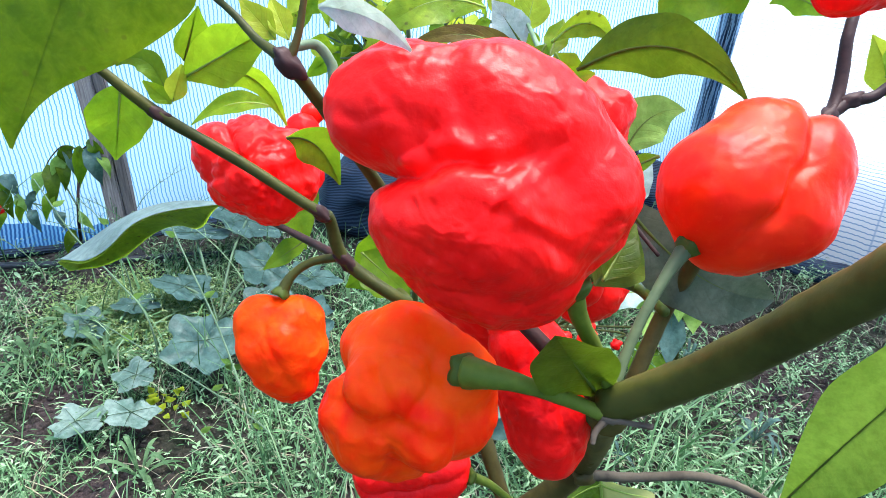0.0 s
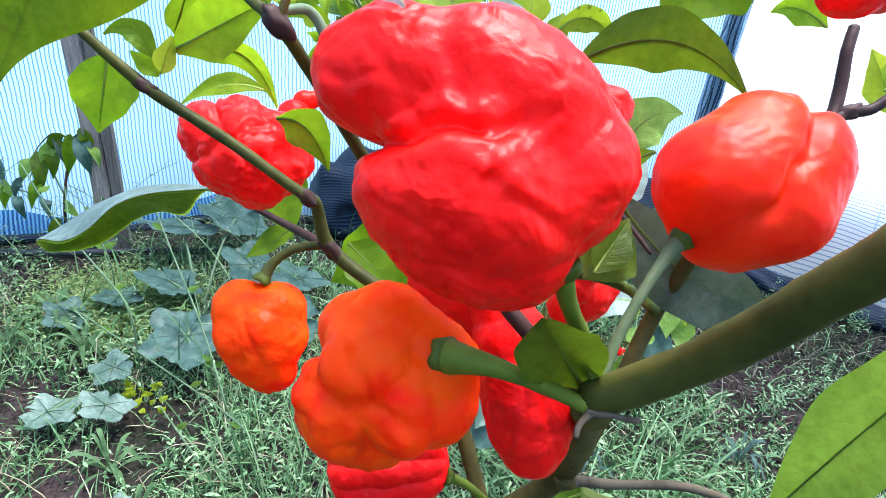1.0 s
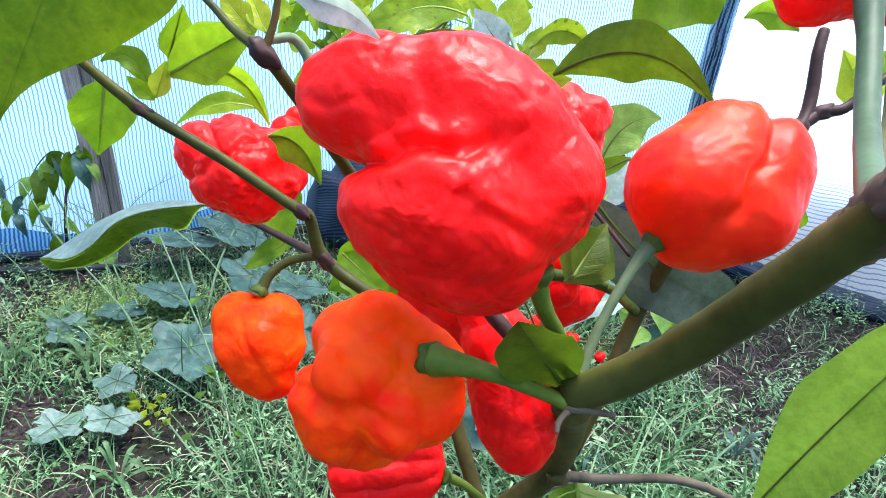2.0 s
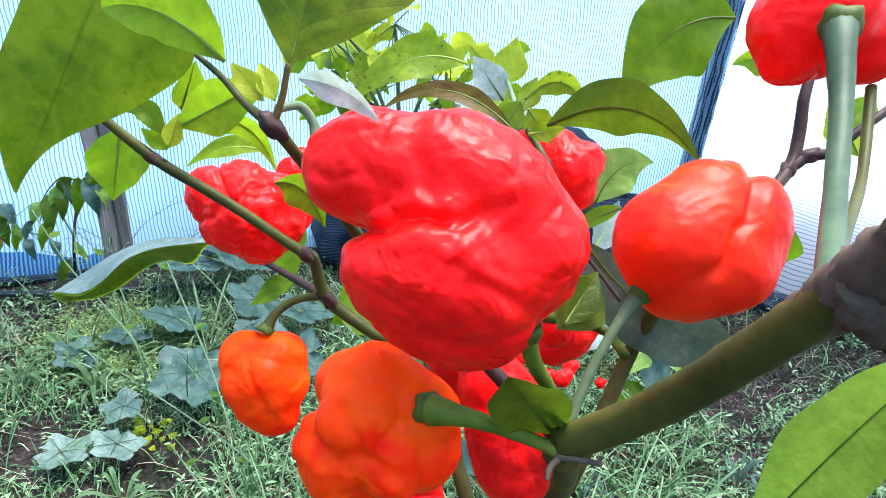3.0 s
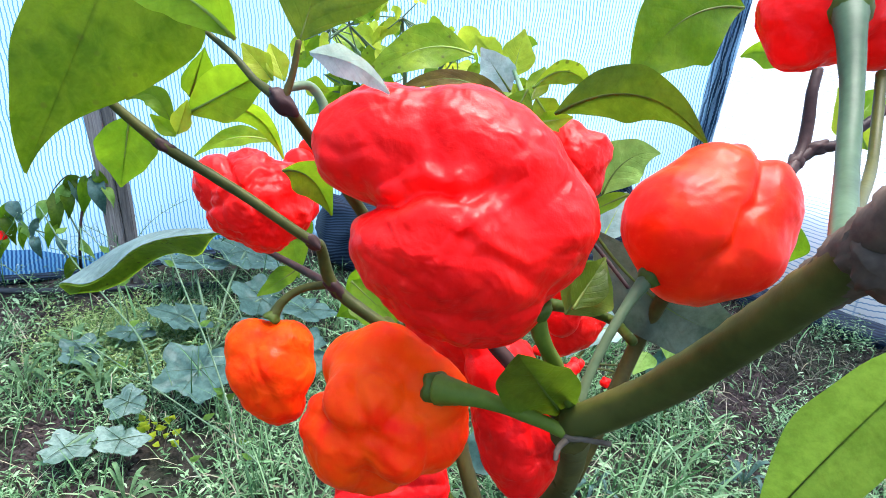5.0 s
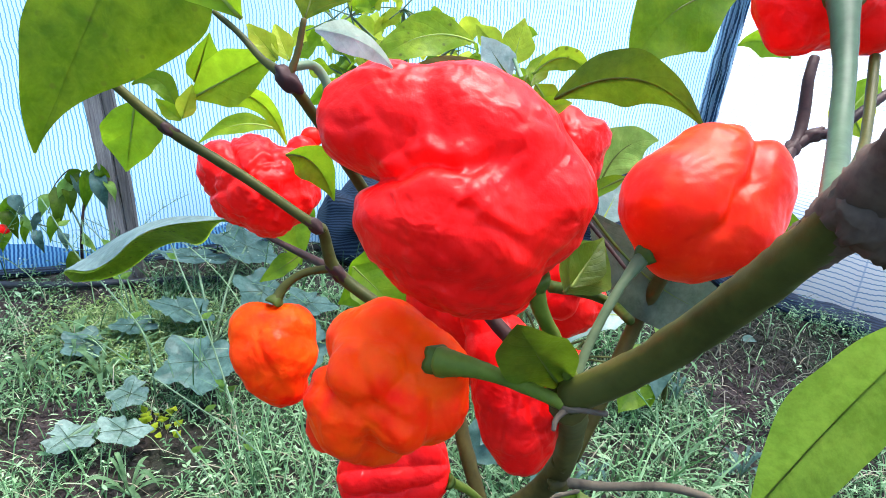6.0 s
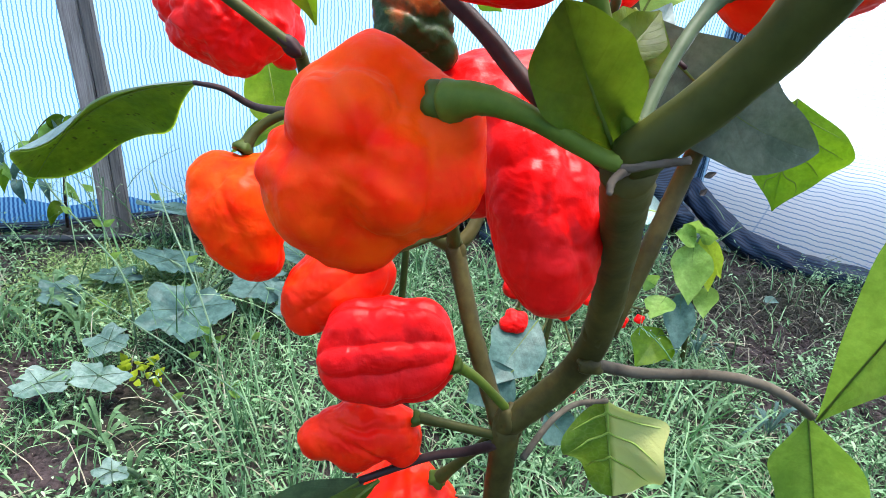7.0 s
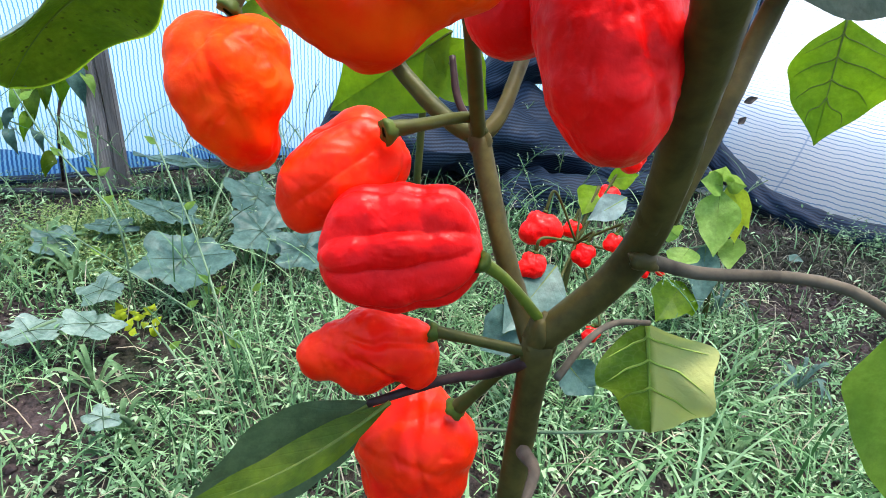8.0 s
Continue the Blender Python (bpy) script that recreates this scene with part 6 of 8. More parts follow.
tops = random.Random(31)
for tip, spread, count in (((-0.080, 0.410, 0.436), 0.02, 13), ((-0.066, 0.395, 0.440), 0.022, 15), ((-0.034, 0.400, 0.446), 0.02, 13), ((0.002, 0.395, 0.428), 0.018, 12), ((0.026, 0.385, 0.425), 0.016, 8)):
    tip = Vector(tip)
    part("branch", tube([(-0.03, 0.4188, 0.36), tuple(Vector((-0.03, 0.419, 0.39)).lerp(tip, 0.6)), tuple(tip)], [1.6, 1.2, 0.7], 8, 6), STEM_PALE, shrub)
    for k in range(count):
        foot = tip + Vector((tops.uniform(-1, 1), tops.uniform(-0.8, 0.8), tops.uniform(-1.3, 0.8))) * spread * 0.8
        way = (foot - tip + Vector((tops.uniform(-1, 1), tops.uniform(-1.2, 0.4), tops.uniform(-0.5, 0.9))) * 0.012).normalized()
        size = tops.uniform(0.011, 0.022)
        up = Vector((tops.uniform(-0.5, 0.5), -0.8, tops.uniform(-0.2, 0.8)))
        leaf(shrub, foot, foot + way * size * 0.55 + Vector((0, 0, 0.002)), foot + way * size - Vector((0, 0, 0.003)), up, size * tops.uniform(55, 85), tops.choice(("yellow", "yellow", "bright", "spotted", "spotted")), seed=k, nu=12, nv=6, rib=0)
        part("leaf_stalk", tube([tuple(tip), tuple((tip + foot) / 2), tuple(foot)], [0.5, 0.45, 0.4], 6, 3), STEM_PALE, shrub)
low = thing("chilli_plant", (0.0984, 0.4695, 0.0000), "low chilli plant with small red peppers", "plant")
limb = part("trunk", tube([(0.0984, 0.4695, -0.0100), (0.1032, 0.4830, 0.1003), (0.1158, 0.5148, 0.1399), (0.1300, 0.5407, 0.1679)], [3, 2.4, 2, 1.4], 14, 8, 0.06, 0), STEM_GREEN, low, "")
fruit = pepper(low, pose(0.0763, 0.4939, 0.1435, 62.6, -4.1, 2.5), [(0.00, 0.00, 0.00, 1.12), (-0.78, -0.34, 0.00, 1.05), (0.75, 0.27, 0.00, 1.02), (0.17, -0.71, 0.00, 0.85), (-0.26, 0.77, 0.00, 0.82), (0.99, -0.20, 0.00, 1.02)], RED_SKIN, "small crinkled red pepper", 3.0, None, 20, 4)
calyx(fruit, (0.0802, 0.5007, 0.1566), (0.0040, 0.0061, 0.0117), 2.4, 20)
stalk(fruit, [(0.0802, 0.5011, 0.1574), (0.0874, 0.5085, 0.1716), (0.1100, 0.4989, 0.1308)], [1.4, 1.2, 1.0], STEM_GREEN)
fruit = pepper(low, pose(0.0662, 0.4442, 0.1347, 62.6, -4.1, 2.5), [(0.00, 0.00, 0.00, 0.78), (-0.54, -0.24, 0.00, 0.73), (0.52, 0.19, 0.00, 0.71), (0.12, -0.49, 0.00, 0.59), (-0.18, 0.53, 0.00, 0.56), (0.39, -0.26, 0.00, 0.71)], RED_SKIN, "small crinkled red pepper", 3.0, None, 21, 4)
calyx(fruit, (0.0689, 0.4490, 0.1438), (0.0028, 0.0041, 0.0080), 2.4, 21)
stalk(fruit, [(0.0689, 0.4492, 0.1443), (0.0739, 0.4543, 0.1541), (0.1100, 0.4989, 0.1308)], [1.4, 1.2, 1.0], STEM_GREEN)
fruit = pepper(low, pose(0.1126, 0.4769, 0.1317, 62.6, -4.1, 2.5), [(0.00, 0.00, 0.00, 0.67), (-0.47, -0.20, 0.00, 0.63), (0.45, 0.16, 0.00, 0.61), (0.10, -0.43, 0.00, 0.51), (-0.15, 0.46, 0.00, 0.49), (0.00, -0.56, 0.00, 0.61)], RED_SKIN, "small crinkled red pepper", 3.0, None, 22, 4)
calyx(fruit, (0.1149, 0.4809, 0.1396), (0.0024, 0.0037, 0.0070), 2.4, 22)
stalk(fruit, [(0.1149, 0.4812, 0.1401), (0.1192, 0.4856, 0.1486), (0.1100, 0.4989, 0.1308)], [1.4, 1.2, 1.0], STEM_GREEN)
fruit = pepper(low, pose(0.0927, 0.4636, 0.1064, 62.6, -4.1, 2.5), [(0.00, 0.00, 0.00, 0.34), (-0.23, -0.10, 0.00, 0.32), (0.22, 0.08, 0.00, 0.31), (0.05, -0.21, 0.00, 0.25), (-0.08, 0.23, 0.00, 0.24), (0.00, -0.11, 0.00, 0.31)], RED_SKIN, "small crinkled red pepper", 3.0, None, 23, 4)
calyx(fruit, (0.0938, 0.4656, 0.1103), (0.0012, 0.0019, 0.0035), 2.4, 23)
stalk(fruit, [(0.0938, 0.4658, 0.1105), (0.0960, 0.4680, 0.1148), (0.1100, 0.4989, 0.1308)], [1.4, 1.2, 1.0], STEM_GREEN)
fruit = pepper(low, pose(0.1167, 0.4220, 0.0909, 62.6, -4.1, 2.5), [(0.00, 0.00, 0.00, 0.49), (-0.34, -0.15, 0.00, 0.46), (0.33, 0.12, 0.00, 0.44), (0.07, -0.31, 0.00, 0.37), (-0.11, 0.33, 0.00, 0.36), (0.10, 0.05, 0.00, 0.44)], RED_SKIN, "small crinkled red pepper", 3.0, None, 24, 4)
calyx(fruit, (0.1184, 0.4250, 0.0966), (0.0017, 0.0026, 0.0051), 2.4, 24)
stalk(fruit, [(0.1183, 0.4251, 0.0969), (0.1215, 0.4284, 0.1031), (0.1100, 0.4989, 0.1308)], [1.4, 1.2, 1.0], STEM_GREEN)
fruit = pepper(low, pose(0.1072, 0.5133, 0.1371, 62.6, -4.1, 2.5), [(0.00, 0.00, 0.00, 0.58), (-0.41, -0.18, 0.00, 0.55), (0.39, 0.14, 0.00, 0.53), (0.09, -0.37, 0.00, 0.44), (-0.13, 0.40, 0.00, 0.42), (0.09, -0.29, 0.00, 0.53)], RED_SKIN, "small crinkled red pepper", 3.0, None, 25, 4)
calyx(fruit, (0.1092, 0.5169, 0.1439), (0.0021, 0.0031, 0.0061), 2.4, 25)
stalk(fruit, [(0.1092, 0.5171, 0.1443), (0.1129, 0.5209, 0.1517), (0.1100, 0.4989, 0.1308)], [1.4, 1.2, 1.0], STEM_GREEN)
fruit = pepper(low, pose(0.1381, 0.5376, 0.1618, 62.6, -4.1, 2.5), [(0.00, 0.00, 0.00, 0.66), (-0.46, -0.20, 0.00, 0.62), (0.44, 0.16, 0.00, 0.60), (0.10, -0.42, 0.00, 0.50), (-0.15, 0.45, 0.00, 0.48), (0.60, -0.15, 0.00, 0.60)], RED_SKIN, "small crinkled red pepper", 3.0, None, 26, 4)
calyx(fruit, (0.1404, 0.5416, 0.1695), (0.0024, 0.0036, 0.0069), 2.4, 26)
stalk(fruit, [(0.1404, 0.5418, 0.1700), (0.1446, 0.5462, 0.1783), (0.1100, 0.4989, 0.1308)], [1.4, 1.2, 1.0], STEM_GREEN)
fruit = pepper(low, pose(0.1358, 0.4821, 0.1417, 62.6, -4.1, 2.5), [(0.00, 0.00, 0.00, 0.55), (-0.38, -0.17, 0.00, 0.52), (0.37, 0.13, 0.00, 0.50), (0.08, -0.35, 0.00, 0.42), (-0.13, 0.38, 0.00, 0.40), (0.00, -0.28, 0.00, 0.50)], RED_SKIN, "small crinkled red pepper", 3.0, None, 27, 4)
calyx(fruit, (0.1377, 0.4855, 0.1481), (0.0020, 0.0030, 0.0057), 2.4, 27)
stalk(fruit, [(0.1377, 0.4857, 0.1485), (0.1412, 0.4893, 0.1554), (0.1100, 0.4989, 0.1308)], [1.4, 1.2, 1.0], STEM_GREEN)
fruit = pepper(low, pose(0.1794, 0.5170, 0.0996, 62.6, -4.1, 2.5), [(0.00, 0.00, 0.00, 0.40), (-0.28, -0.12, 0.00, 0.38), (0.27, 0.10, 0.00, 0.37), (0.06, -0.26, 0.00, 0.31), (-0.09, 0.28, 0.00, 0.29), (0.00, -0.31, 0.00, 0.37)], RED_SKIN, "small crinkled red pepper", 3.0, None, 28, 4)
calyx(fruit, (0.1808, 0.5195, 0.1043), (0.0015, 0.0021, 0.0042), 2.4, 28)
stalk(fruit, [(0.1808, 0.5196, 0.1046), (0.1834, 0.5223, 0.1097), (0.1100, 0.4989, 0.1308)], [1.4, 1.2, 1.0], STEM_GREEN)
fruit = pepper(low, pose(0.2123, 0.5621, 0.0774, 62.6, -4.1, 2.5), [(0.00, 0.00, 0.00, 0.37), (-0.26, -0.11, 0.00, 0.34), (0.24, 0.09, 0.00, 0.33), (0.06, -0.23, 0.00, 0.28), (-0.08, 0.25, 0.00, 0.27), (0.00, -0.20, 0.00, 0.33)], RED_SKIN, "small crinkled red pepper", 3.0, None, 29, 4)
calyx(fruit, (0.2136, 0.5643, 0.0817), (0.0013, 0.0020, 0.0038), 2.4, 29)
stalk(fruit, [(0.2135, 0.5644, 0.0819), (0.2159, 0.5668, 0.0866), (0.1100, 0.4989, 0.1308)], [1.4, 1.2, 1.0], STEM_GREEN)
leaf(low, (0.0666, 0.4094, 0.1109), (0.0490, 0.4029, 0.0984), (0.0313, 0.3964, 0.0860), (-0.1008, -0.8161, 0.5690), 4.59, "blue", 0.25, 0.0, 0.06, 0.42, "blue-green leaf", 106, twist=0.0, rib=0.7)
leaf(low, (0.0876, 0.4539, 0.1314), (0.0667, 0.4242, 0.1177), (0.0458, 0.3945, 0.1041), (0.1806, -0.5128, 0.8393), 5.12, "blue", 0.1, 0.0, 0.06, 0.42, "", 107, twist=0.0, rib=0.7)
leaf(low, (0.1501, 0.5184, 0.1681), (0.1341, 0.5132, 0.1583), (0.1180, 0.5081, 0.1486), (-0.0367, -0.8574, 0.5133), 2.41, "pale", 0.25, 0.0, 0.06, 0.42, "pale leaf", 108, twist=0.0, rib=0.7)
leaf(low, (0.1300, 0.5407, 0.1679), (0.1225, 0.5300, 0.1583), (0.1150, 0.5193, 0.1486), (0.0040, -0.6713, 0.7412), 2.97, "bright", 0.25, 0.0, 0.06, 0.42, "", 109, twist=0.0, rib=0.7)
leaf(low, (0.1371, 0.5433, 0.1729), (0.1506, 0.5451, 0.1760), (0.1641, 0.5468, 0.1792), (0.0242, -0.9143, 0.4043), 2.20, "bright", 0.25, 0.0, 0.06, 0.42, "", 110, twist=0.0, rib=0.7)
leaf(low, (0.0922, 0.3872, 0.0892), (0.1034, 0.3821, 0.0791), (0.1146, 0.3769, 0.0689), (-0.0186, -0.8998, 0.4360), 3.26, "blue", 0.25, 0.0, 0.06, 0.42, "", 111, twist=0.0, rib=0.7)
far_plant = thing("chilli_plant", (0.2737, 0.5822, 0.0000), "small chilli plant with drooping pale green leaves", "plant")
limb = part("trunk", tube([(0.2757, 0.5717, -0.0100), (0.2742, 0.5955, 0.0976), (0.2798, 0.6382, 0.1366)], [3, 2.2, 1.6], 14, 8, 0.06, 0), STEM_GREEN, far_plant, "")
leaf(far_plant, (0.2725, 0.6205, 0.1461), (0.2673, 0.5956, 0.1197), (0.2621, 0.5707, 0.0933), (-0.3725, -0.6374, 0.6745), 4.41, "light", 0.3, 0.0, 0.06, 0.42, "", 112, twist=0.0, rib=0.5)
leaf(far_plant, (0.2807, 0.6235, 0.1518), (0.2877, 0.6042, 0.1361), (0.2947, 0.5849, 0.1204), (-0.6681, -0.6001, 0.4399), 2.83, "yellow", 0.3, 0.0, 0.06, 0.42, "", 113, twist=0.0, rib=0.5)
leaf(far_plant, (0.2752, 0.6220, 0.1489), (0.2595, 0.6132, 0.1539), (0.2437, 0.6044, 0.1589), (0.5398, -0.7027, 0.4636), 2.83, "light", 0.3, 0.0, 0.06, 0.42, "", 114, twist=0.0, rib=0.5)
leaf(far_plant, (0.2718, 0.6245, 0.1538), (0.2697, 0.6182, 0.1634), (0.2675, 0.6119, 0.1730), (-0.4061, -0.7196, -0.5632), 2.83, "light", 0.3, 0.0, 0.06, 0.42, "", 115, twist=0.0, rib=0.5)
leaf(far_plant, (0.2776, 0.6247, 0.1542), (0.2836, 0.6143, 0.1557), (0.2896, 0.6039, 0.1572), (-0.8255, -0.5109, -0.2399), 2.49, "light", 0.3, 0.0, 0.06, 0.42, "", 116, twist=0.0, rib=0.5)
leaf(far_plant, (0.2628, 0.5950, 0.0968), (0.2579, 0.5711, 0.0724), (0.2530, 0.5472, 0.0480), (-0.3613, -0.6288, 0.6885), 3.39, "blue", 0.3, 0.0, 0.06, 0.42, "", 117, twist=0.0, rib=0.5)
leaf(far_plant, (0.2461, 0.5916, 0.0905), (0.2348, 0.5771, 0.0844), (0.2234, 0.5626, 0.0782), (-0.2066, -0.2406, 0.9484), 3.39, "light", 0.3, 0.0, 0.06, 0.42, "", 118, twist=0.0, rib=0.5)
leaf(far_plant, (0.2432, 0.5756, 0.0595), (0.2271, 0.5573, 0.0461), (0.2109, 0.5390, 0.0327), (-0.0633, -0.5527, 0.8310), 4.52, "mid", 0.3, 0.0, 0.06, 0.42, "", 119, twist=0.0, rib=0.5)
leaf(far_plant, (0.2909, 0.5989, 0.1039), (0.2848, 0.5819, 0.0930), (0.2788, 0.5650, 0.0821), (-0.6032, -0.2679, 0.7513), 2.83, "light", 0.3, 0.0, 0.06, 0.42, "", 120, twist=0.0, rib=0.5)
leaf(far_plant, (0.2337, 0.5963, 0.0998), (0.2225, 0.5894, 0.1084), (0.2114, 0.5825, 0.1170), (0.4460, -0.8853, -0.1321), 2.26, "light", 0.3, 0.0, 0.06, 0.42, "", 121, twist=0.0, rib=0.5)
leaf(far_plant, (0.2470, 0.5705, 0.0495), (0.2467, 0.5568, 0.0449), (0.2465, 0.5431, 0.0402), (-0.4575, -0.2783, 0.8445), 2.83, "mid", 0.3, 0.0, 0.06, 0.42, "", 122, twist=0.0, rib=0.5)
leaf(far_plant, (0.2852, 0.6145, 0.1342), (0.2836, 0.5962, 0.1207), (0.2820, 0.5780, 0.1071), (-0.4413, -0.5097, 0.7386), 2.26, "yellow", 0.3, 0.0, 0.06, 0.42, "", 123, twist=0.0, rib=0.5)
limb = part("leaf_stalk", tube([(0.2713, 0.6178, 0.1409), (0.2807, 0.6235, 0.1518)], [1.2, 0.9], 14, 8, 0.06, 0), STEM_PALE, far_plant, "")
limb = part("leaf_stalk", tube([(0.2742, 0.5955, 0.0976), (0.2461, 0.5916, 0.0905)], [1.2, 0.9], 14, 8, 0.06, 0), STEM_PALE, far_plant, "")
limb = part("leaf_stalk", tube([(0.2757, 0.5876, 0.0823), (0.2432, 0.5756, 0.0595)], [1.2, 0.9], 14, 8, 0.06, 0), STEM_PALE, far_plant, "")
left_plant = thing("chilli_plant", (-0.5610, 0.8330, 0.0000), "drooping chilli plant beside a wooden stake", "plant")
limb = part("trunk", tube([(-0.5610, 0.8330, -0.0100), (-0.5090, 0.7726, 0.0988), (-0.5066, 0.8059, 0.1716)], [2.5, 2, 1.4], 14, 8, 0.06, 0), STEM_PURPLE, left_plant, "")
limb = part("branch", tube([(-0.5075, 0.7726, 0.0989), (-0.5447, 0.7950, 0.1474), (-0.5584, 0.7813, 0.1174)], [1.2, 1, 0.7], 14, 8, 0.06, 0), STEM_PALE, left_plant, "")
leaf(left_plant, (-0.5070, 0.8086, 0.1774), (-0.4922, 0.7729, 0.1707), (-0.5058, 0.7836, 0.1247), (0.8599, -0.4534, 0.2347), 2.39, "mid", 0.35, 0.0, 0.06, 0.42, "", 124, twist=0.0, rib=0.4)
leaf(left_plant, (-0.4927, 0.8089, 0.1783), (-0.4746, 0.7700, 0.1745), (-0.4786, 0.7928, 0.1256), (0.4759, -0.7974, 0.3709), 2.40, "blue", 0.35, 0.0, 0.06, 0.42, "", 125, twist=0.0, rib=0.4)
leaf(left_plant, (-0.5148, 0.8074, 0.1747), (-0.5126, 0.7732, 0.1813), (-0.5400, 0.8019, 0.1434), (0.2060, -0.9785, 0.0061), 1.76, "under", 0.35, 0.0, 0.06, 0.42, "", 126, twist=0.0, rib=0.4)
leaf(left_plant, (-0.5262, 0.8038, 0.1667), (-0.5230, 0.7698, 0.1673), (-0.5414, 0.7879, 0.1264), (0.6014, -0.7942, 0.0865), 1.92, "light", 0.35, 0.0, 0.06, 0.42, "", 127, twist=0.0, rib=0.4)
leaf(left_plant, (-0.4993, 0.8101, 0.1808), (-0.4693, 0.7797, 0.1919), (-0.4746, 0.8056, 0.1614), (0.0763, -0.9455, 0.3165), 1.76, "mid", 0.35, 0.0, 0.06, 0.42, "", 128, twist=0.0, rib=0.4)
leaf(left_plant, (-0.5241, 0.8055, 0.1705), (-0.5085, 0.7777, 0.1738), (-0.5097, 0.7855, 0.1434), (0.7654, -0.2516, 0.5924), 1.91, "blue", 0.35, 0.0, 0.06, 0.42, "", 129, twist=0.0, rib=0.4)
leaf(left_plant, (-0.5531, 0.7974, 0.1526), (-0.5220, 0.7609, 0.1455), (-0.5440, 0.7711, 0.0951), (0.4177, -0.7994, 0.4318), 2.07, "under", 0.35, 0.0, 0.06, 0.42, "", 130, twist=0.0, rib=0.4)
leaf(left_plant, (-0.5557, 0.7941, 0.1452), (-0.5436, 0.7598, 0.1492), (-0.5726, 0.7827, 0.1071), (0.1480, -0.9636, 0.2227), 1.76, "light", 0.35, 0.0, 0.06, 0.42, "", 131, twist=0.0, rib=0.4)
leaf(left_plant, (-0.5441, 0.7817, 0.1184), (-0.5362, 0.7532, 0.1189), (-0.5472, 0.7571, 0.0838), (0.3283, -0.7835, 0.5276), 1.59, "mid", 0.35, 0.0, 0.06, 0.42, "", 132, twist=0.0, rib=0.4)
leaf(left_plant, (-0.5408, 0.7718, 0.0968), (-0.5155, 0.7405, 0.1061), (-0.5287, 0.7628, 0.0665), (0.8552, -0.2920, 0.4282), 1.60, "blue", 0.35, 0.0, 0.06, 0.42, "", 133, twist=0.0, rib=0.4)
leaf(left_plant, (-0.5108, 0.7592, 0.0697), (-0.5061, 0.7323, 0.0773), (-0.5194, 0.7422, 0.0437), (0.7183, -0.6669, 0.1984), 1.91, "under", 0.35, 0.0, 0.06, 0.42, "", 134, twist=0.0, rib=0.4)
leaf(left_plant, (-0.5085, 0.7692, 0.0916), (-0.4837, 0.7389, 0.1052), (-0.4881, 0.7653, 0.0684), (0.0393, -0.9792, 0.1992), 1.60, "light", 0.35, 0.0, 0.06, 0.42, "", 135, twist=0.0, rib=0.4)
leaf(left_plant, (-0.6076, 0.7894, 0.1346), (-0.5982, 0.7530, 0.1364), (-0.6243, 0.7773, 0.0898), (0.6228, -0.7821, -0.0209), 2.08, "mid", 0.35, 0.0, 0.06, 0.42, "", 136, twist=0.0, rib=0.4)
leaf(left_plant, (-0.6094, 0.7907, 0.1374), (-0.5883, 0.7608, 0.1439), (-0.5896, 0.7777, 0.1097), (0.4943, -0.5959, 0.6330), 1.91, "blue", 0.35, 0.0, 0.06, 0.42, "", 137, twist=0.0, rib=0.4)
leaf(left_plant, (-0.6165, 0.7849, 0.1246), (-0.5907, 0.7480, 0.1262), (-0.6029, 0.7723, 0.0778), (0.4645, -0.8119, 0.3536), 2.08, "under", 0.35, 0.0, 0.06, 0.42, "", 138, twist=0.0, rib=0.4)
leaf(left_plant, (-0.5977, 0.7777, 0.1091), (-0.5694, 0.7535, 0.1197), (-0.5736, 0.7621, 0.0935), (-0.2121, -0.8351, 0.5075), 1.59, "light", 0.35, 0.0, 0.06, 0.42, "", 139, twist=0.0, rib=0.4)
leaf(left_plant, (-0.5854, 0.7757, 0.1048), (-0.5777, 0.7484, 0.1104), (-0.5831, 0.7570, 0.0785), (0.9203, -0.2763, 0.2770), 1.59, "mid", 0.35, 0.0, 0.06, 0.42, "", 140, twist=0.0, rib=0.4)
leaf(left_plant, (-0.5663, 0.7811, 0.1169), (-0.5604, 0.7512, 0.1250), (-0.5760, 0.7696, 0.0898), (0.8587, -0.5038, -0.0936), 1.44, "blue", 0.35, 0.0, 0.06, 0.42, "", 141, twist=0.0, rib=0.4)
leaf(left_plant, (-0.5389, 0.7985, 0.1550), (-0.5069, 0.7669, 0.1583), (-0.5265, 0.7821, 0.1195), (0.5686, -0.6530, 0.5003), 1.75, "under", 0.35, 0.0, 0.06, 0.42, "", 142, twist=0.0, rib=0.4)
leaf(left_plant, (-0.4838, 0.8032, 0.1658), (-0.4560, 0.7738, 0.1717), (-0.4630, 0.7885, 0.1389), (0.6710, -0.2953, 0.6802), 1.59, "light", 0.35, 0.0, 0.06, 0.42, "", 143, twist=0.0, rib=0.4)
leaf(left_plant, (-0.6108, 0.7700, 0.0923), (-0.5993, 0.7397, 0.1003), (-0.6193, 0.7579, 0.0620), (0.4076, -0.8817, 0.2377), 1.60, "mid", 0.35, 0.0, 0.06, 0.42, "", 144, twist=0.0, rib=0.4)
leaf(left_plant, (-0.5727, 0.7710, 0.0947), (-0.5522, 0.7374, 0.1050), (-0.5653, 0.7661, 0.0621), (0.5254, -0.8157, 0.2419), 1.44, "blue", 0.35, 0.0, 0.06, 0.42, "", 145, twist=0.0, rib=0.4)
limb = part("branch", tube([(-0.5066, 0.8059, 0.1716), (-0.5309, 0.8080, 0.1759), (-0.5495, 0.7999, 0.1580), (-0.5555, 0.7931, 0.1430)], [1.2, 1, 0.8, 0.6], 14, 8, 0.06, 0), STEM_GREEN, left_plant, "")
limb = part("branch", tube([(-0.5066, 0.8059, 0.1716), (-0.4897, 0.8104, 0.1814), (-0.4824, 0.8049, 0.1695)], [1.1, 0.9, 0.7], 14, 8, 0.06, 0), STEM_GREEN, left_plant, "")
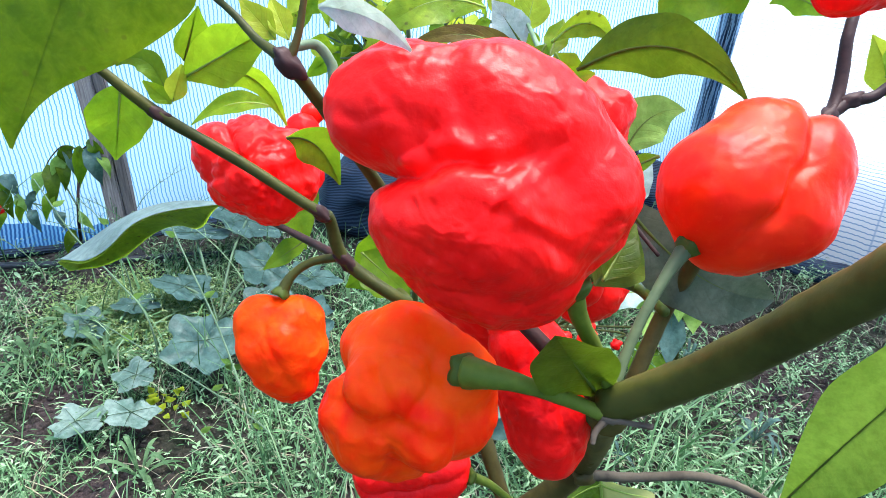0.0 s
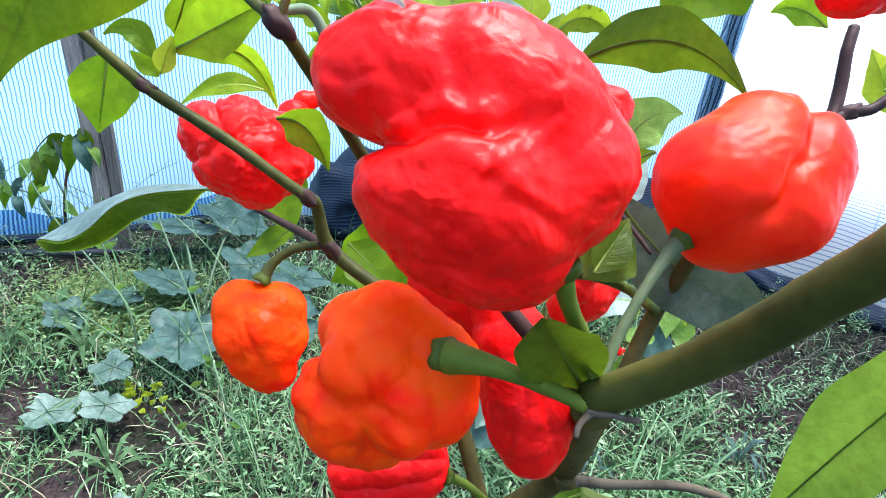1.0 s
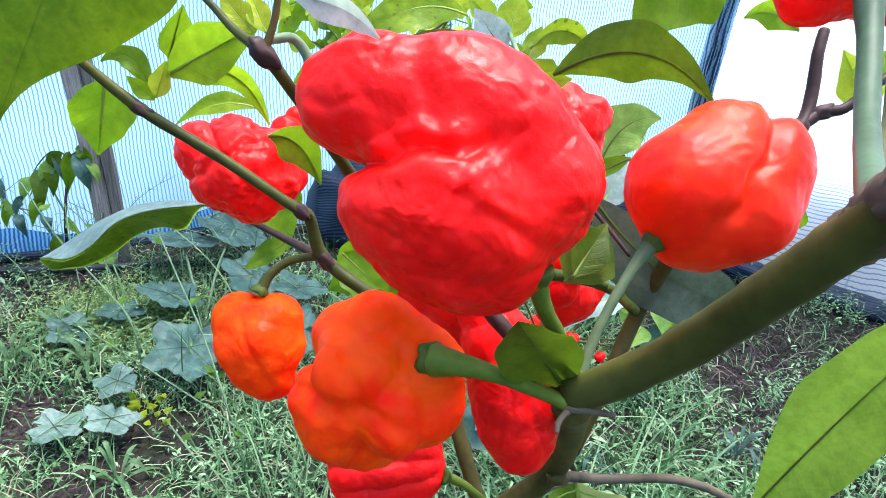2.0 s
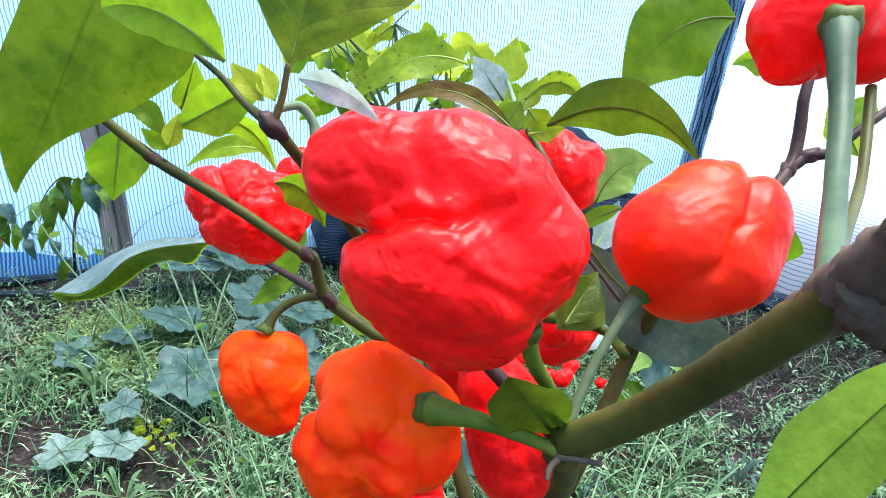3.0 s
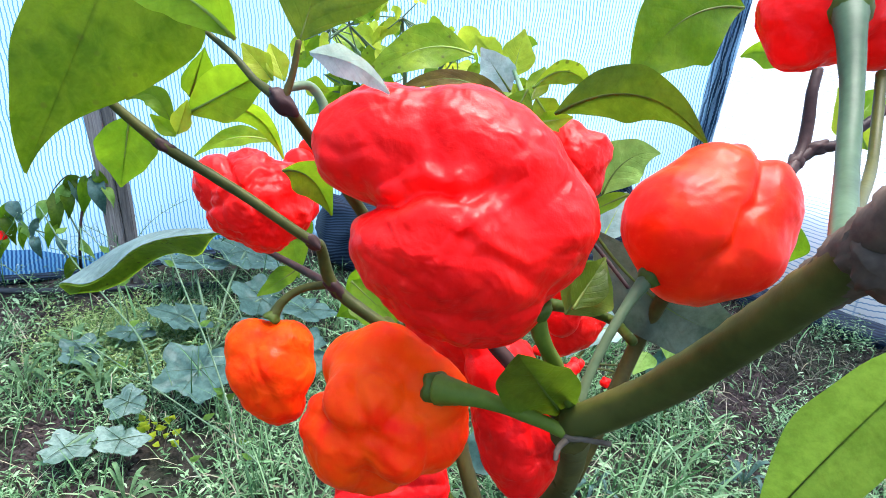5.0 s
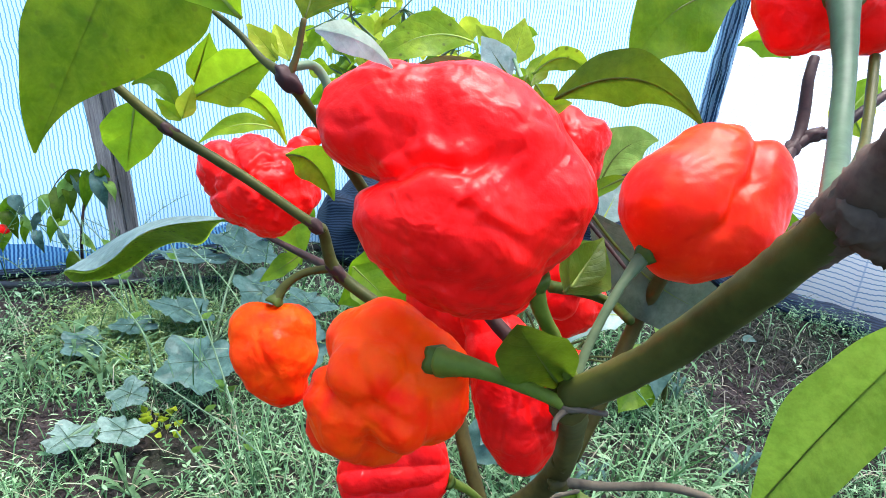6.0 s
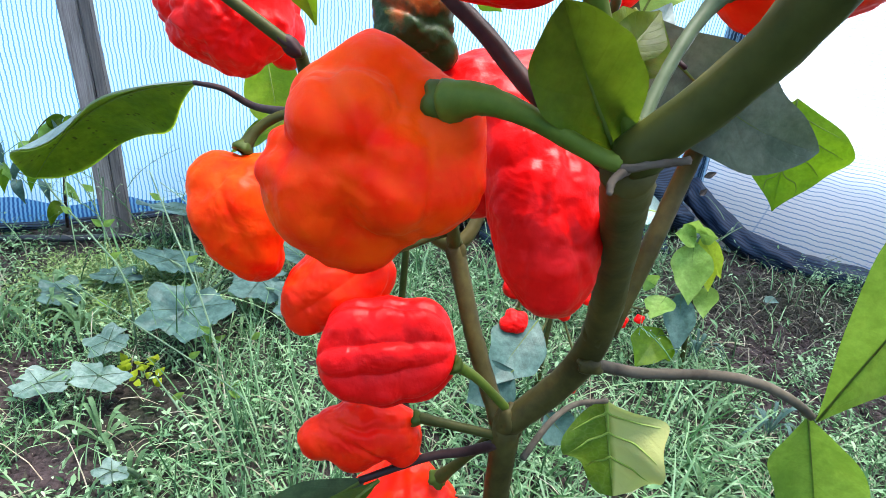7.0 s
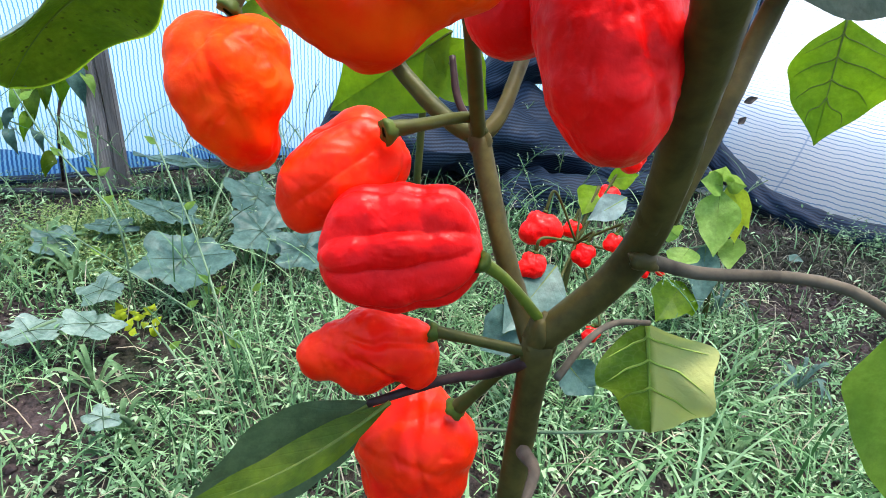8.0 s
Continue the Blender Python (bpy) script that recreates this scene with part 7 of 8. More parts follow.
limb = part("branch", tube([(-0.5408, 0.7718, 0.0968), (-0.5828, 0.7682, 0.1125), (-0.6080, 0.7774, 0.1324)], [1, 0.9, 0.7], 14, 8, 0.06, 0), STEM_PALE, left_plant, "")
fruit = pepper(left_plant, pose(-0.6131, 0.7608, 0.0962, 65.3, -3.7, 1.4), [(0.00, 0.00, 0.00, 0.87), (-0.32, -0.47, 0.00, 0.71)], RED_SKIN, "small red pepper", 1.0, None, 40, 3)
yellow_weed = thing("yellow_weed", (-0.2940, 0.5070, 0.0000), "low weed with yellowing leaves", "weed")
leaf(yellow_weed, (-0.3020, 0.5067, 0.0148), (-0.2993, 0.5010, 0.0202), (-0.2966, 0.4954, 0.0255), (0.7237, -0.2596, -0.6394), 0.69, "yellow", 0.3, 0.0, 0.06, 0.42, "", 146, twist=0.0, rib=0)
leaf(yellow_weed, (-0.3014, 0.4921, 0.0147), (-0.2934, 0.4879, 0.0228), (-0.2855, 0.4837, 0.0310), (-0.2992, -0.9351, -0.1901), 0.68, "yellow", 0.3, 0.0, 0.06, 0.42, "", 147, twist=0.0, rib=0)
leaf(yellow_weed, (-0.2791, 0.5045, 0.0146), (-0.2752, 0.4991, 0.0205), (-0.2714, 0.4938, 0.0264), (0.0197, -0.7342, -0.6786), 0.69, "yellow", 0.3, 0.0, 0.06, 0.42, "", 148, twist=0.0, rib=0)
leaf(yellow_weed, (-0.3046, 0.5066, 0.0145), (-0.3040, 0.5024, 0.0226), (-0.3035, 0.4981, 0.0308), (0.7169, -0.5972, -0.3598), 0.69, "yellow", 0.3, 0.0, 0.06, 0.42, "", 149, twist=0.0, rib=0)
leaf(yellow_weed, (-0.2633, 0.4771, 0.0156), (-0.2569, 0.4718, 0.0215), (-0.2504, 0.4664, 0.0275), (-0.6256, -0.7798, -0.0230), 0.66, "yellow", 0.3, 0.0, 0.06, 0.42, "", 150, twist=0.0, rib=0)
leaf(yellow_weed, (-0.2865, 0.4824, 0.0154), (-0.2806, 0.4783, 0.0236), (-0.2748, 0.4741, 0.0318), (-0.1042, -0.9154, -0.3889), 0.67, "yellow", 0.3, 0.0, 0.06, 0.42, "", 151, twist=0.0, rib=0)
leaf(yellow_weed, (-0.2776, 0.5114, 0.0147), (-0.2732, 0.5069, 0.0221), (-0.2688, 0.5023, 0.0296), (0.0154, -0.8492, -0.5278), 0.70, "yellow", 0.3, 0.0, 0.06, 0.42, "", 152, twist=0.0, rib=0)
leaf(yellow_weed, (-0.2898, 0.5046, 0.0149), (-0.2864, 0.4989, 0.0201), (-0.2830, 0.4932, 0.0253), (0.3840, -0.4867, -0.7846), 0.69, "yellow", 0.3, 0.0, 0.06, 0.42, "", 153, twist=0.0, rib=0)
leaf(yellow_weed, (-0.2581, 0.4749, 0.0157), (-0.2542, 0.4697, 0.0219), (-0.2504, 0.4644, 0.0280), (-0.0170, -0.7657, -0.6430), 0.66, "yellow", 0.3, 0.0, 0.06, 0.42, "", 154, twist=0.0, rib=0)
leaf(yellow_weed, (-0.2659, 0.4890, 0.0147), (-0.2588, 0.4849, 0.0230), (-0.2517, 0.4808, 0.0314), (-0.2768, -0.9346, -0.2235), 0.67, "yellow", 0.3, 0.0, 0.06, 0.42, "", 155, twist=0.0, rib=0)
leaf(yellow_weed, (-0.2841, 0.4935, 0.0150), (-0.2796, 0.4885, 0.0216), (-0.2750, 0.4835, 0.0282), (-0.0884, -0.8224, -0.5621), 0.68, "yellow", 0.3, 0.0, 0.06, 0.42, "", 156, twist=0.0, rib=0)
leaf(yellow_weed, (-0.2999, 0.4967, 0.0149), (-0.2928, 0.4910, 0.0202), (-0.2857, 0.4854, 0.0255), (-0.6791, -0.7202, 0.1420), 0.68, "yellow", 0.3, 0.0, 0.06, 0.42, "", 157, twist=0.0, rib=0)
leaf(yellow_weed, (-0.2963, 0.4811, 0.0152), (-0.2948, 0.4762, 0.0220), (-0.2933, 0.4713, 0.0288), (0.7512, -0.4457, -0.4869), 0.67, "yellow", 0.3, 0.0, 0.06, 0.42, "", 158, twist=0.0, rib=0)
leaf(yellow_weed, (-0.2873, 0.4968, 0.0149), (-0.2785, 0.4915, 0.0209), (-0.2697, 0.4862, 0.0269), (-0.5891, -0.7910, 0.1653), 0.68, "yellow", 0.3, 0.0, 0.06, 0.42, "", 159, twist=0.0, rib=0)
leaf(yellow_weed, (-0.2930, 0.5033, 0.0146), (-0.2879, 0.4980, 0.0206), (-0.2829, 0.4927, 0.0266), (-0.3365, -0.8281, -0.4483), 0.69, "yellow", 0.3, 0.0, 0.06, 0.42, "", 160, twist=0.0, rib=0)
leaf(yellow_weed, (-0.2824, 0.4778, 0.0151), (-0.2806, 0.4729, 0.0220), (-0.2788, 0.4680, 0.0289), (0.6856, -0.4971, -0.5319), 0.66, "yellow", 0.3, 0.0, 0.06, 0.42, "", 161, twist=0.0, rib=0)
leaf(yellow_weed, (-0.2765, 0.5113, 0.0145), (-0.2778, 0.5056, 0.0198), (-0.2790, 0.4999, 0.0252), (0.9645, -0.2591, -0.0506), 0.70, "yellow", 0.3, 0.0, 0.06, 0.42, "", 162, twist=0.0, rib=0)
leaf(yellow_weed, (-0.2700, 0.4858, 0.0151), (-0.2692, 0.4805, 0.0211), (-0.2685, 0.4751, 0.0271), (0.8831, -0.2899, -0.3689), 0.67, "yellow", 0.3, 0.0, 0.06, 0.42, "", 163, twist=0.0, rib=0)
leaf(yellow_weed, (-0.2957, 0.4899, 0.0148), (-0.2968, 0.4851, 0.0220), (-0.2978, 0.4804, 0.0291), (0.8732, -0.4551, -0.1741), 0.68, "yellow", 0.3, 0.0, 0.06, 0.42, "", 164, twist=0.0, rib=0)
leaf(yellow_weed, (-0.2580, 0.4713, 0.0153), (-0.2525, 0.4674, 0.0239), (-0.2470, 0.4635, 0.0326), (-0.0768, -0.9263, -0.3688), 0.65, "yellow", 0.3, 0.0, 0.06, 0.42, "", 165, twist=0.0, rib=0)
leaf(yellow_weed, (-0.3057, 0.4966, 0.0149), (-0.2972, 0.4924, 0.0230), (-0.2887, 0.4883, 0.0311), (-0.3252, -0.9355, -0.1381), 0.68, "yellow", 0.3, 0.0, 0.06, 0.42, "", 166, twist=0.0, rib=0)
leaf(yellow_weed, (-0.2758, 0.4691, 0.0155), (-0.2712, 0.4648, 0.0236), (-0.2665, 0.4606, 0.0316), (0.0602, -0.8679, -0.4930), 0.65, "yellow", 0.3, 0.0, 0.06, 0.42, "", 167, twist=0.0, rib=0)
# tall weeds
weed = thing("tall_weed", (-0.1952, 0.4793, 0.0000), "thin tall weed stem with sparse small leaves", "weed", "tall weeds")
limb = part("stem", tube([(-0.3179, 0.6301, 0.1733), (-0.2776, 0.5839, 0.1268), (-0.2362, 0.5372, 0.0793), (-0.1952, 0.4793, 0.0321), (-0.1991, 0.4889, 0.0000)], [0.6, 1.0, 1.0, 1.0, 1.0], 14, 8, 0.06, 0), STEM_PALE, weed, "")
leaf(weed, (-0.3024, 0.6163, 0.1463), (-0.3065, 0.6131, 0.1511), (-0.3106, 0.6099, 0.1558), (0.6708, -0.7371, 0.0824), 0.68, "light", 0.2, 0.0, 0.06, 0.42, "", 168, twist=0.0, rib=0)
leaf(weed, (-0.2610, 0.5693, 0.0983), (-0.2531, 0.5668, 0.1043), (-0.2453, 0.5643, 0.1102), (-0.2612, -0.9634, -0.0602), 0.66, "light", 0.2, 0.0, 0.06, 0.42, "", 169, twist=0.0, rib=0)
leaf(weed, (-0.2210, 0.5205, 0.0468), (-0.2252, 0.5177, 0.0524), (-0.2294, 0.5149, 0.0579), (0.6959, -0.6964, 0.1753), 0.64, "light", 0.2, 0.0, 0.06, 0.42, "", 170, twist=0.0, rib=0)
weed = thing("tall_weed", (-0.2963, 0.5147, 0.0000), "thin tall weed stem with sparse small leaves", "weed", "tall weeds")
limb = part("stem", tube([(-0.4375, 0.6050, 0.2135), (-0.3951, 0.5796, 0.1638), (-0.3422, 0.5503, 0.1280), (-0.2963, 0.5147, 0.1021), (-0.3022, 0.5250, 0.0000)], [0.54, 0.9, 0.9, 0.9, 0.9], 14, 8, 0.06, 0), STEM_PALE, weed, "")
leaf(weed, (-0.4163, 0.5923, 0.1887), (-0.4073, 0.5894, 0.1939), (-0.3982, 0.5865, 0.1990), (-0.1611, -0.9537, -0.2539), 0.64, "light", 0.2, 0.0, 0.06, 0.42, "", 171, twist=0.0, rib=0)
leaf(weed, (-0.3717, 0.5695, 0.1439), (-0.3746, 0.5663, 0.1486), (-0.3775, 0.5631, 0.1533), (0.7658, -0.6421, 0.0353), 0.64, "light", 0.2, 0.0, 0.06, 0.42, "", 172, twist=0.0, rib=0)
leaf(weed, (-0.3247, 0.5413, 0.1105), (-0.3165, 0.5388, 0.1162), (-0.3082, 0.5362, 0.1220), (-0.2245, -0.9685, -0.1074), 0.63, "light", 0.2, 0.0, 0.06, 0.42, "", 173, twist=0.0, rib=0)
weed = thing("tall_weed", (-0.1493, 0.4247, 0.0000), "thin tall weed stem with sparse small leaves", "weed", "tall weeds")
limb = part("stem", tube([(-0.3843, 0.5562, 0.0746), (-0.2716, 0.5010, 0.0534), (-0.1813, 0.4505, 0.0414), (-0.1493, 0.4247, 0.0346), (-0.1523, 0.4332, 0.0000)], [0.48, 0.8, 0.8, 0.8, 0.8], 14, 8, 0.06, 0), STEM_PALE, weed, "")
leaf(weed, (-0.3376, 0.5454, 0.0532), (-0.3411, 0.5426, 0.0587), (-0.3446, 0.5398, 0.0642), (0.7482, -0.6471, 0.1467), 0.66, "light", 0.2, 0.0, 0.06, 0.42, "", 174, twist=0.0, rib=0)
leaf(weed, (-0.2334, 0.4919, 0.0353), (-0.2261, 0.4897, 0.0417), (-0.2187, 0.4874, 0.0481), (-0.3205, -0.9466, 0.0353), 0.62, "light", 0.2, 0.0, 0.06, 0.42, "", 175, twist=0.0, rib=0)
leaf(weed, (-0.1683, 0.4455, 0.0316), (-0.1721, 0.4428, 0.0373), (-0.1759, 0.4401, 0.0430), (0.7312, -0.6593, 0.1752), 0.57, "light", 0.2, 0.0, 0.06, 0.42, "", 176, twist=0.0, rib=0)
weed = thing("tall_weed", (-0.1301, 0.3393, 0.0000), "thin tall weed stem with sparse small leaves", "weed", "tall weeds")
limb = part("stem", tube([(-0.2453, 0.4510, 0.0433), (-0.2039, 0.4180, 0.0225), (-0.1620, 0.3760, 0.0058), (-0.1301, 0.3393, -0.0221), (-0.1327, 0.3461, 0.0000)], [0.66, 1.1, 1.1, 1.1, 1.1], 14, 8, 0.06, 0), STEM_PALE, weed, "")
leaf(weed, (-0.2287, 0.4423, 0.0262), (-0.2216, 0.4401, 0.0327), (-0.2145, 0.4378, 0.0392), (-0.3461, -0.9367, 0.0538), 0.57, "light", 0.2, 0.0, 0.06, 0.42, "", 177, twist=0.0, rib=0)
leaf(weed, (-0.1881, 0.4081, 0.0030), (-0.1915, 0.4056, 0.0090), (-0.1948, 0.4030, 0.0150), (0.7804, -0.5984, 0.1814), 0.55, "light", 0.2, 0.0, 0.06, 0.42, "", 178, twist=0.0, rib=0)
leaf(weed, (-0.1489, 0.3645, -0.0166), (-0.1429, 0.3625, -0.0097), (-0.1369, 0.3605, -0.0027), (-0.4776, -0.8632, 0.1639), 0.52, "light", 0.2, 0.0, 0.06, 0.42, "", 179, twist=0.0, rib=0)
weed = thing("tall_weed", (-0.2162, 0.5226, 0.0000), "thin tall weed stem with sparse small leaves", "weed", "tall weeds")
limb = part("stem", tube([(-0.2775, 0.6209, 0.0677), (-0.2416, 0.5594, 0.0353), (-0.2162, 0.5226, 0.0073), (-0.2205, 0.5331, 0.0000)], [0.48, 0.8, 0.8, 0.8], 14, 8, 0.06, 0), STEM_PALE, weed, "")
leaf(weed, (-0.2673, 0.6073, 0.0411), (-0.2722, 0.6045, 0.0467), (-0.2772, 0.6018, 0.0524), (0.6426, -0.7387, 0.2034), 0.73, "light", 0.2, 0.0, 0.06, 0.42, "", 180, twist=0.0, rib=0)
leaf(weed, (-0.2325, 0.5493, 0.0155), (-0.2248, 0.5472, 0.0222), (-0.2170, 0.5450, 0.0289), (-0.3080, -0.9500, 0.0514), 0.68, "light", 0.2, 0.0, 0.06, 0.42, "", 181, twist=0.0, rib=0)
leaf(weed, (-0.2325, 0.5493, 0.0155), (-0.2371, 0.5466, 0.0213), (-0.2418, 0.5439, 0.0271), (0.6765, -0.7045, 0.2145), 0.68, "light", 0.2, 0.0, 0.06, 0.42, "", 182, twist=0.0, rib=0)
weed = thing("tall_weed", (-0.1897, 0.4631, 0.0000), "thin tall weed stem with sparse small leaves", "weed", "tall weeds")
limb = part("stem", tube([(-0.1819, 0.5647, 0.0447), (-0.1929, 0.5069, 0.0201), (-0.1897, 0.4631, 0.0006), (-0.1935, 0.4724, 0.0000)], [0.48, 0.8, 0.8, 0.8], 14, 8, 0.06, 0), STEM_PALE, weed, "")
leaf(weed, (-0.1941, 0.5523, 0.0208), (-0.1866, 0.5502, 0.0274), (-0.1792, 0.5480, 0.0341), (-0.3301, -0.9417, 0.0654), 0.68, "light", 0.2, 0.0, 0.06, 0.42, "", 183, twist=0.0, rib=0)
leaf(weed, (-0.1965, 0.4969, 0.0006), (-0.2009, 0.4943, 0.0066), (-0.2053, 0.4917, 0.0125), (0.6994, -0.6801, 0.2200), 0.64, "light", 0.2, 0.0, 0.06, 0.42, "", 184, twist=0.0, rib=0)
leaf(weed, (-0.1965, 0.4969, 0.0006), (-0.1893, 0.4948, 0.0073), (-0.1821, 0.4927, 0.0141), (-0.3595, -0.9284, 0.0946), 0.64, "light", 0.2, 0.0, 0.06, 0.42, "", 185, twist=0.0, rib=0)
weed = thing("tall_weed", (-0.3967, 0.6642, 0.0000), "thin tall weed stem with sparse small leaves", "weed", "tall weeds")
limb = part("stem", tube([(-0.4264, 0.7017, 0.1391), (-0.4161, 0.6812, 0.0993), (-0.3967, 0.6642, 0.0660), (-0.4046, 0.6775, 0.0000)], [0.48, 0.8, 0.8, 0.8], 14, 8, 0.06, 0), STEM_PALE, weed, "")
leaf(weed, (-0.4212, 0.6914, 0.1192), (-0.4256, 0.6885, 0.1244), (-0.4300, 0.6855, 0.1295), (0.6599, -0.7379, 0.1411), 0.77, "light", 0.2, 0.0, 0.06, 0.42, "", 186, twist=0.0, rib=0)
leaf(weed, (-0.4064, 0.6727, 0.0827), (-0.3968, 0.6704, 0.0891), (-0.3873, 0.6682, 0.0955), (-0.1606, -0.9814, -0.1054), 0.77, "light", 0.2, 0.0, 0.06, 0.42, "", 187, twist=0.0, rib=0)
leaf(weed, (-0.4064, 0.6727, 0.0827), (-0.4109, 0.6699, 0.0881), (-0.4154, 0.6670, 0.0935), (0.6660, -0.7259, 0.1719), 0.77, "light", 0.2, 0.0, 0.06, 0.42, "", 188, twist=0.0, rib=0)


# ---- weeds ----
rng = np.random.default_rng(7)
BARE = [(-0.46, 0.72, 0.075), (-0.40, 0.468, 0.045), (-0.258, 0.46, 0.05), (-0.25, 0.39, 0.03), (-0.30, 0.37, 0.03), (0.5, 0.82, 0.13), (0.62, 0.85, 0.12), (0.4, 0.68, 0.08), (-0.6, 0.7, 0.05), (0.5, 0.76, 0.17), (0.68, 0.8, 0.17), (0.42, 0.62, 0.09), (0.5, 0.66, 0.11), (0.37, 0.74, 0.08), (0.6, 0.7, 0.12), (0.75, 0.8, 0.16), (0.1, 0.95, 0.08), (-0.3, 0.62, 0.04), (0.46, 0.72, 0.09), (0.54, 0.8, 0.12), (0.46, 0.53, 0.04), (0.9, 0.7, 0.16), (0.15, 0.9, 0.06), (-0.02, 0.4, 0.03), (0.02, 0.33, 0.025)]


FOOT_X = [-1.4, -0.9, -0.64, -0.47, -0.3, -0.05, 0.2, 0.36, 0.45, 0.5, 0.56, 0.66, 0.82, 1.1, 1.6]
FOOT_Y = [0.62, 0.73, 0.805, 0.885, 0.98, 0.93, 0.9, 0.98, 0.99, 0.92, 0.86, 0.8, 0.71, 0.53, 0.2]


def scatter(count, x0, x1, y0, y1, keep=0.05):
    """Places on the ground, thinner on the bare patches and towards the foot of the net."""
    pts = np.column_stack([rng.uniform(x0, x1, count), rng.uniform(y0, y1, count)])
    chance = np.ones(count)
    for x, y, r in BARE:
        d = np.hypot(pts[:, 0] - x, pts[:, 1] - y) / r
        chance = np.minimum(chance, keep + np.clip(d - 0.75, 0, 1) * 2)
    gap = np.interp(pts[:, 0], FOOT_X, FOOT_Y) - pts[:, 1]
    chance = np.minimum(chance, np.clip((gap - 0.01) / 0.14, 0, 1) + 0.04 * (gap > -0.02))
    pts = pts[rng.random(count) < chance]
    return np.column_stack([pts, [ground_height(x, y) for x, y in pts]])


def blades(places, length, width, lean, seed, segs=3):
    """Bent tapering blades, one for each place."""
    n = len(places)
    r = np.random.default_rng(seed)
    az, tilt = r.uniform(0, 2 * np.pi, n), r.uniform(*lean, n)
    ln, wd = r.uniform(*length, n), r.uniform(*width, n)
    way = np.column_stack([np.cos(az), np.sin(az), np.zeros(n)])
    side = np.column_stack([-np.sin(az), np.cos(az), np.zeros(n)])
    rows = []
    for k in range(segs + 1):
        s = k / segs
        a = tilt * (0.35 + 0.85 * s)
        c = places + way * (ln * s * np.sin(a))[:, None] + np.array([0, 0, 1.0]) * (ln * s * np.cos(a))[:, None]
        half = wd * (1 - s) ** 0.7 * 0.5 + 0.0002
        rows += [c - side * half[:, None], c + side * half[:, None]]
    verts = np.stack(rows, 1).reshape(-1, 3)
    m = 2 * (segs + 1)
    faces = [(b + 2 * k, b + 2 * k + 1, b + 2 * k + 3, b + 2 * k + 2) for b in range(0, n * m, m) for k in range(segs)]
    return verts, faces


def small_leaves(places, size, seed, rise=(0.005, 0.05), tilt=0.7):
    """Small pointed oval leaves, slightly folded, at various heights."""
    n = len(places)
    r = np.random.default_rng(seed)
    az = r.uniform(0, 2 * np.pi, n)
    el = r.uniform(-0.3, tilt, n)
    ln = r.uniform(*size, n)
    wd = ln * r.uniform(0.1, 0.34, n)
    roll = r.uniform(-0.5, 0.5, n)
    way = np.column_stack([np.cos(az) * np.cos(el), np.sin(az) * np.cos(el), np.sin(el)])
    side = np.column_stack([-np.sin(az), np.cos(az), np.zeros(n)])
    up = np.cross(way, side)
    side = side * np.cos(roll)[:, None] + up * np.sin(roll)[:, None]
    up = np.cross(way, side)
    base = places + np.array([0, 0, 1.0]) * r.uniform(*rise, n)[:, None]
    rows = []
    for s, h, z in ((0, 0, 0), (0.3, 0.8, 0.05), (0.3, 0, 0), (0.3, -0.8, 0.05), (0.62, 0.85, 0.0), (0.62, 0, -0.06), (0.62, -0.85, 0.0), (1.0, 0, -0.2)):
        rows.append(base + way * (ln * s)[:, None] + side * (wd * h * 0.6)[:, None] + up * (ln * z)[:, None])
    verts = np.stack(rows, 1).reshape(-1, 3)
    quad = [(0, 2, 1), (0, 3, 2), (1, 2, 5, 4), (2, 3, 6, 5), (4, 5, 7), (5, 6, 7)]
    faces = [tuple(b + i for i in f) for b in range(0, n * 8, 8) for f in quad]
    return verts, faces


def stuff(name, data, material, label, category):
    verts, faces = data
    ob = part(name, mesh_of(name, verts, faces), material, None)
    return tagged(ob, label, category, kind="stuff")


def clumped(count, x0, x1, y0, y1, keep=0.12, cell=9.0, seed=0.0):
    """Places that gather in tufts, with gaps between them."""
    pts = scatter(count, x0, x1, y0, y1, keep)
    dense = np.array([noise.noise(Vector((x * cell, y * cell, seed))) + 0.5 * noise.noise(Vector((x * cell * 3, y * cell * 3, seed + 4))) for x, y, z in pts])
    return pts[rng.random(len(pts)) < np.clip(0.7 + dense * 1.4, 0.06, 1)]


stuff("grass", blades(clumped(52000, -1.3, 1.4, 0.2, 1.1), (0.012, 0.05), (0.0007, 0.0018), (0.2, 1.45), 1), GRASS, "tangled green grass covering the soil", "grass")
stuff("sparse_grass", blades(np.column_stack([rng.uniform(-2.3, 2.0, 9000), rng.uniform(-1.8, 0.2, 9000), np.zeros(9000)]), (0.02, 0.07), (0.002, 0.004), (0.2, 1.4), 21), GRASS, "sparse grass on the soil of the shade house", "grass")
stuff("long_grass", blades(clumped(550, -1.2, 0.6, 0.2, 1.05, 0.3), (0.06, 0.15), (0.0008, 0.0018), (0.5, 1.4), 12, 7), GRASS, "long bowed blades of pale green grass", "grass")
tufts = np.vstack([np.column_stack([rng.normal(x, 0.02, 16), rng.normal(y, 0.02, 16), np.zeros(16)]) for x, y in ((-0.1, 0.36), (-0.1, 0.42), (-0.15, 0.47), (-0.05, 0.34), (-0.16, 0.42), (-0.16, 0.33), (0.2, 0.41), (0.1, 0.4), (-0.25, 0.53))])
stuff("grass_tufts", blades(tufts, (0.05, 0.12), (0.0009, 0.0022), (0.1, 0.8), 17, 6), GRASS, "upright tufts of long green grass", "grass")
stuff("fine_grass", blades(scatter(3500, -1.3, 1.4, 0.2, 1.1, 0.15), (0.02, 0.07), (0.0006, 0.0012), (0.4, 1.55), 2), STRAW, "pale thin dry grass among weeds", "grass")
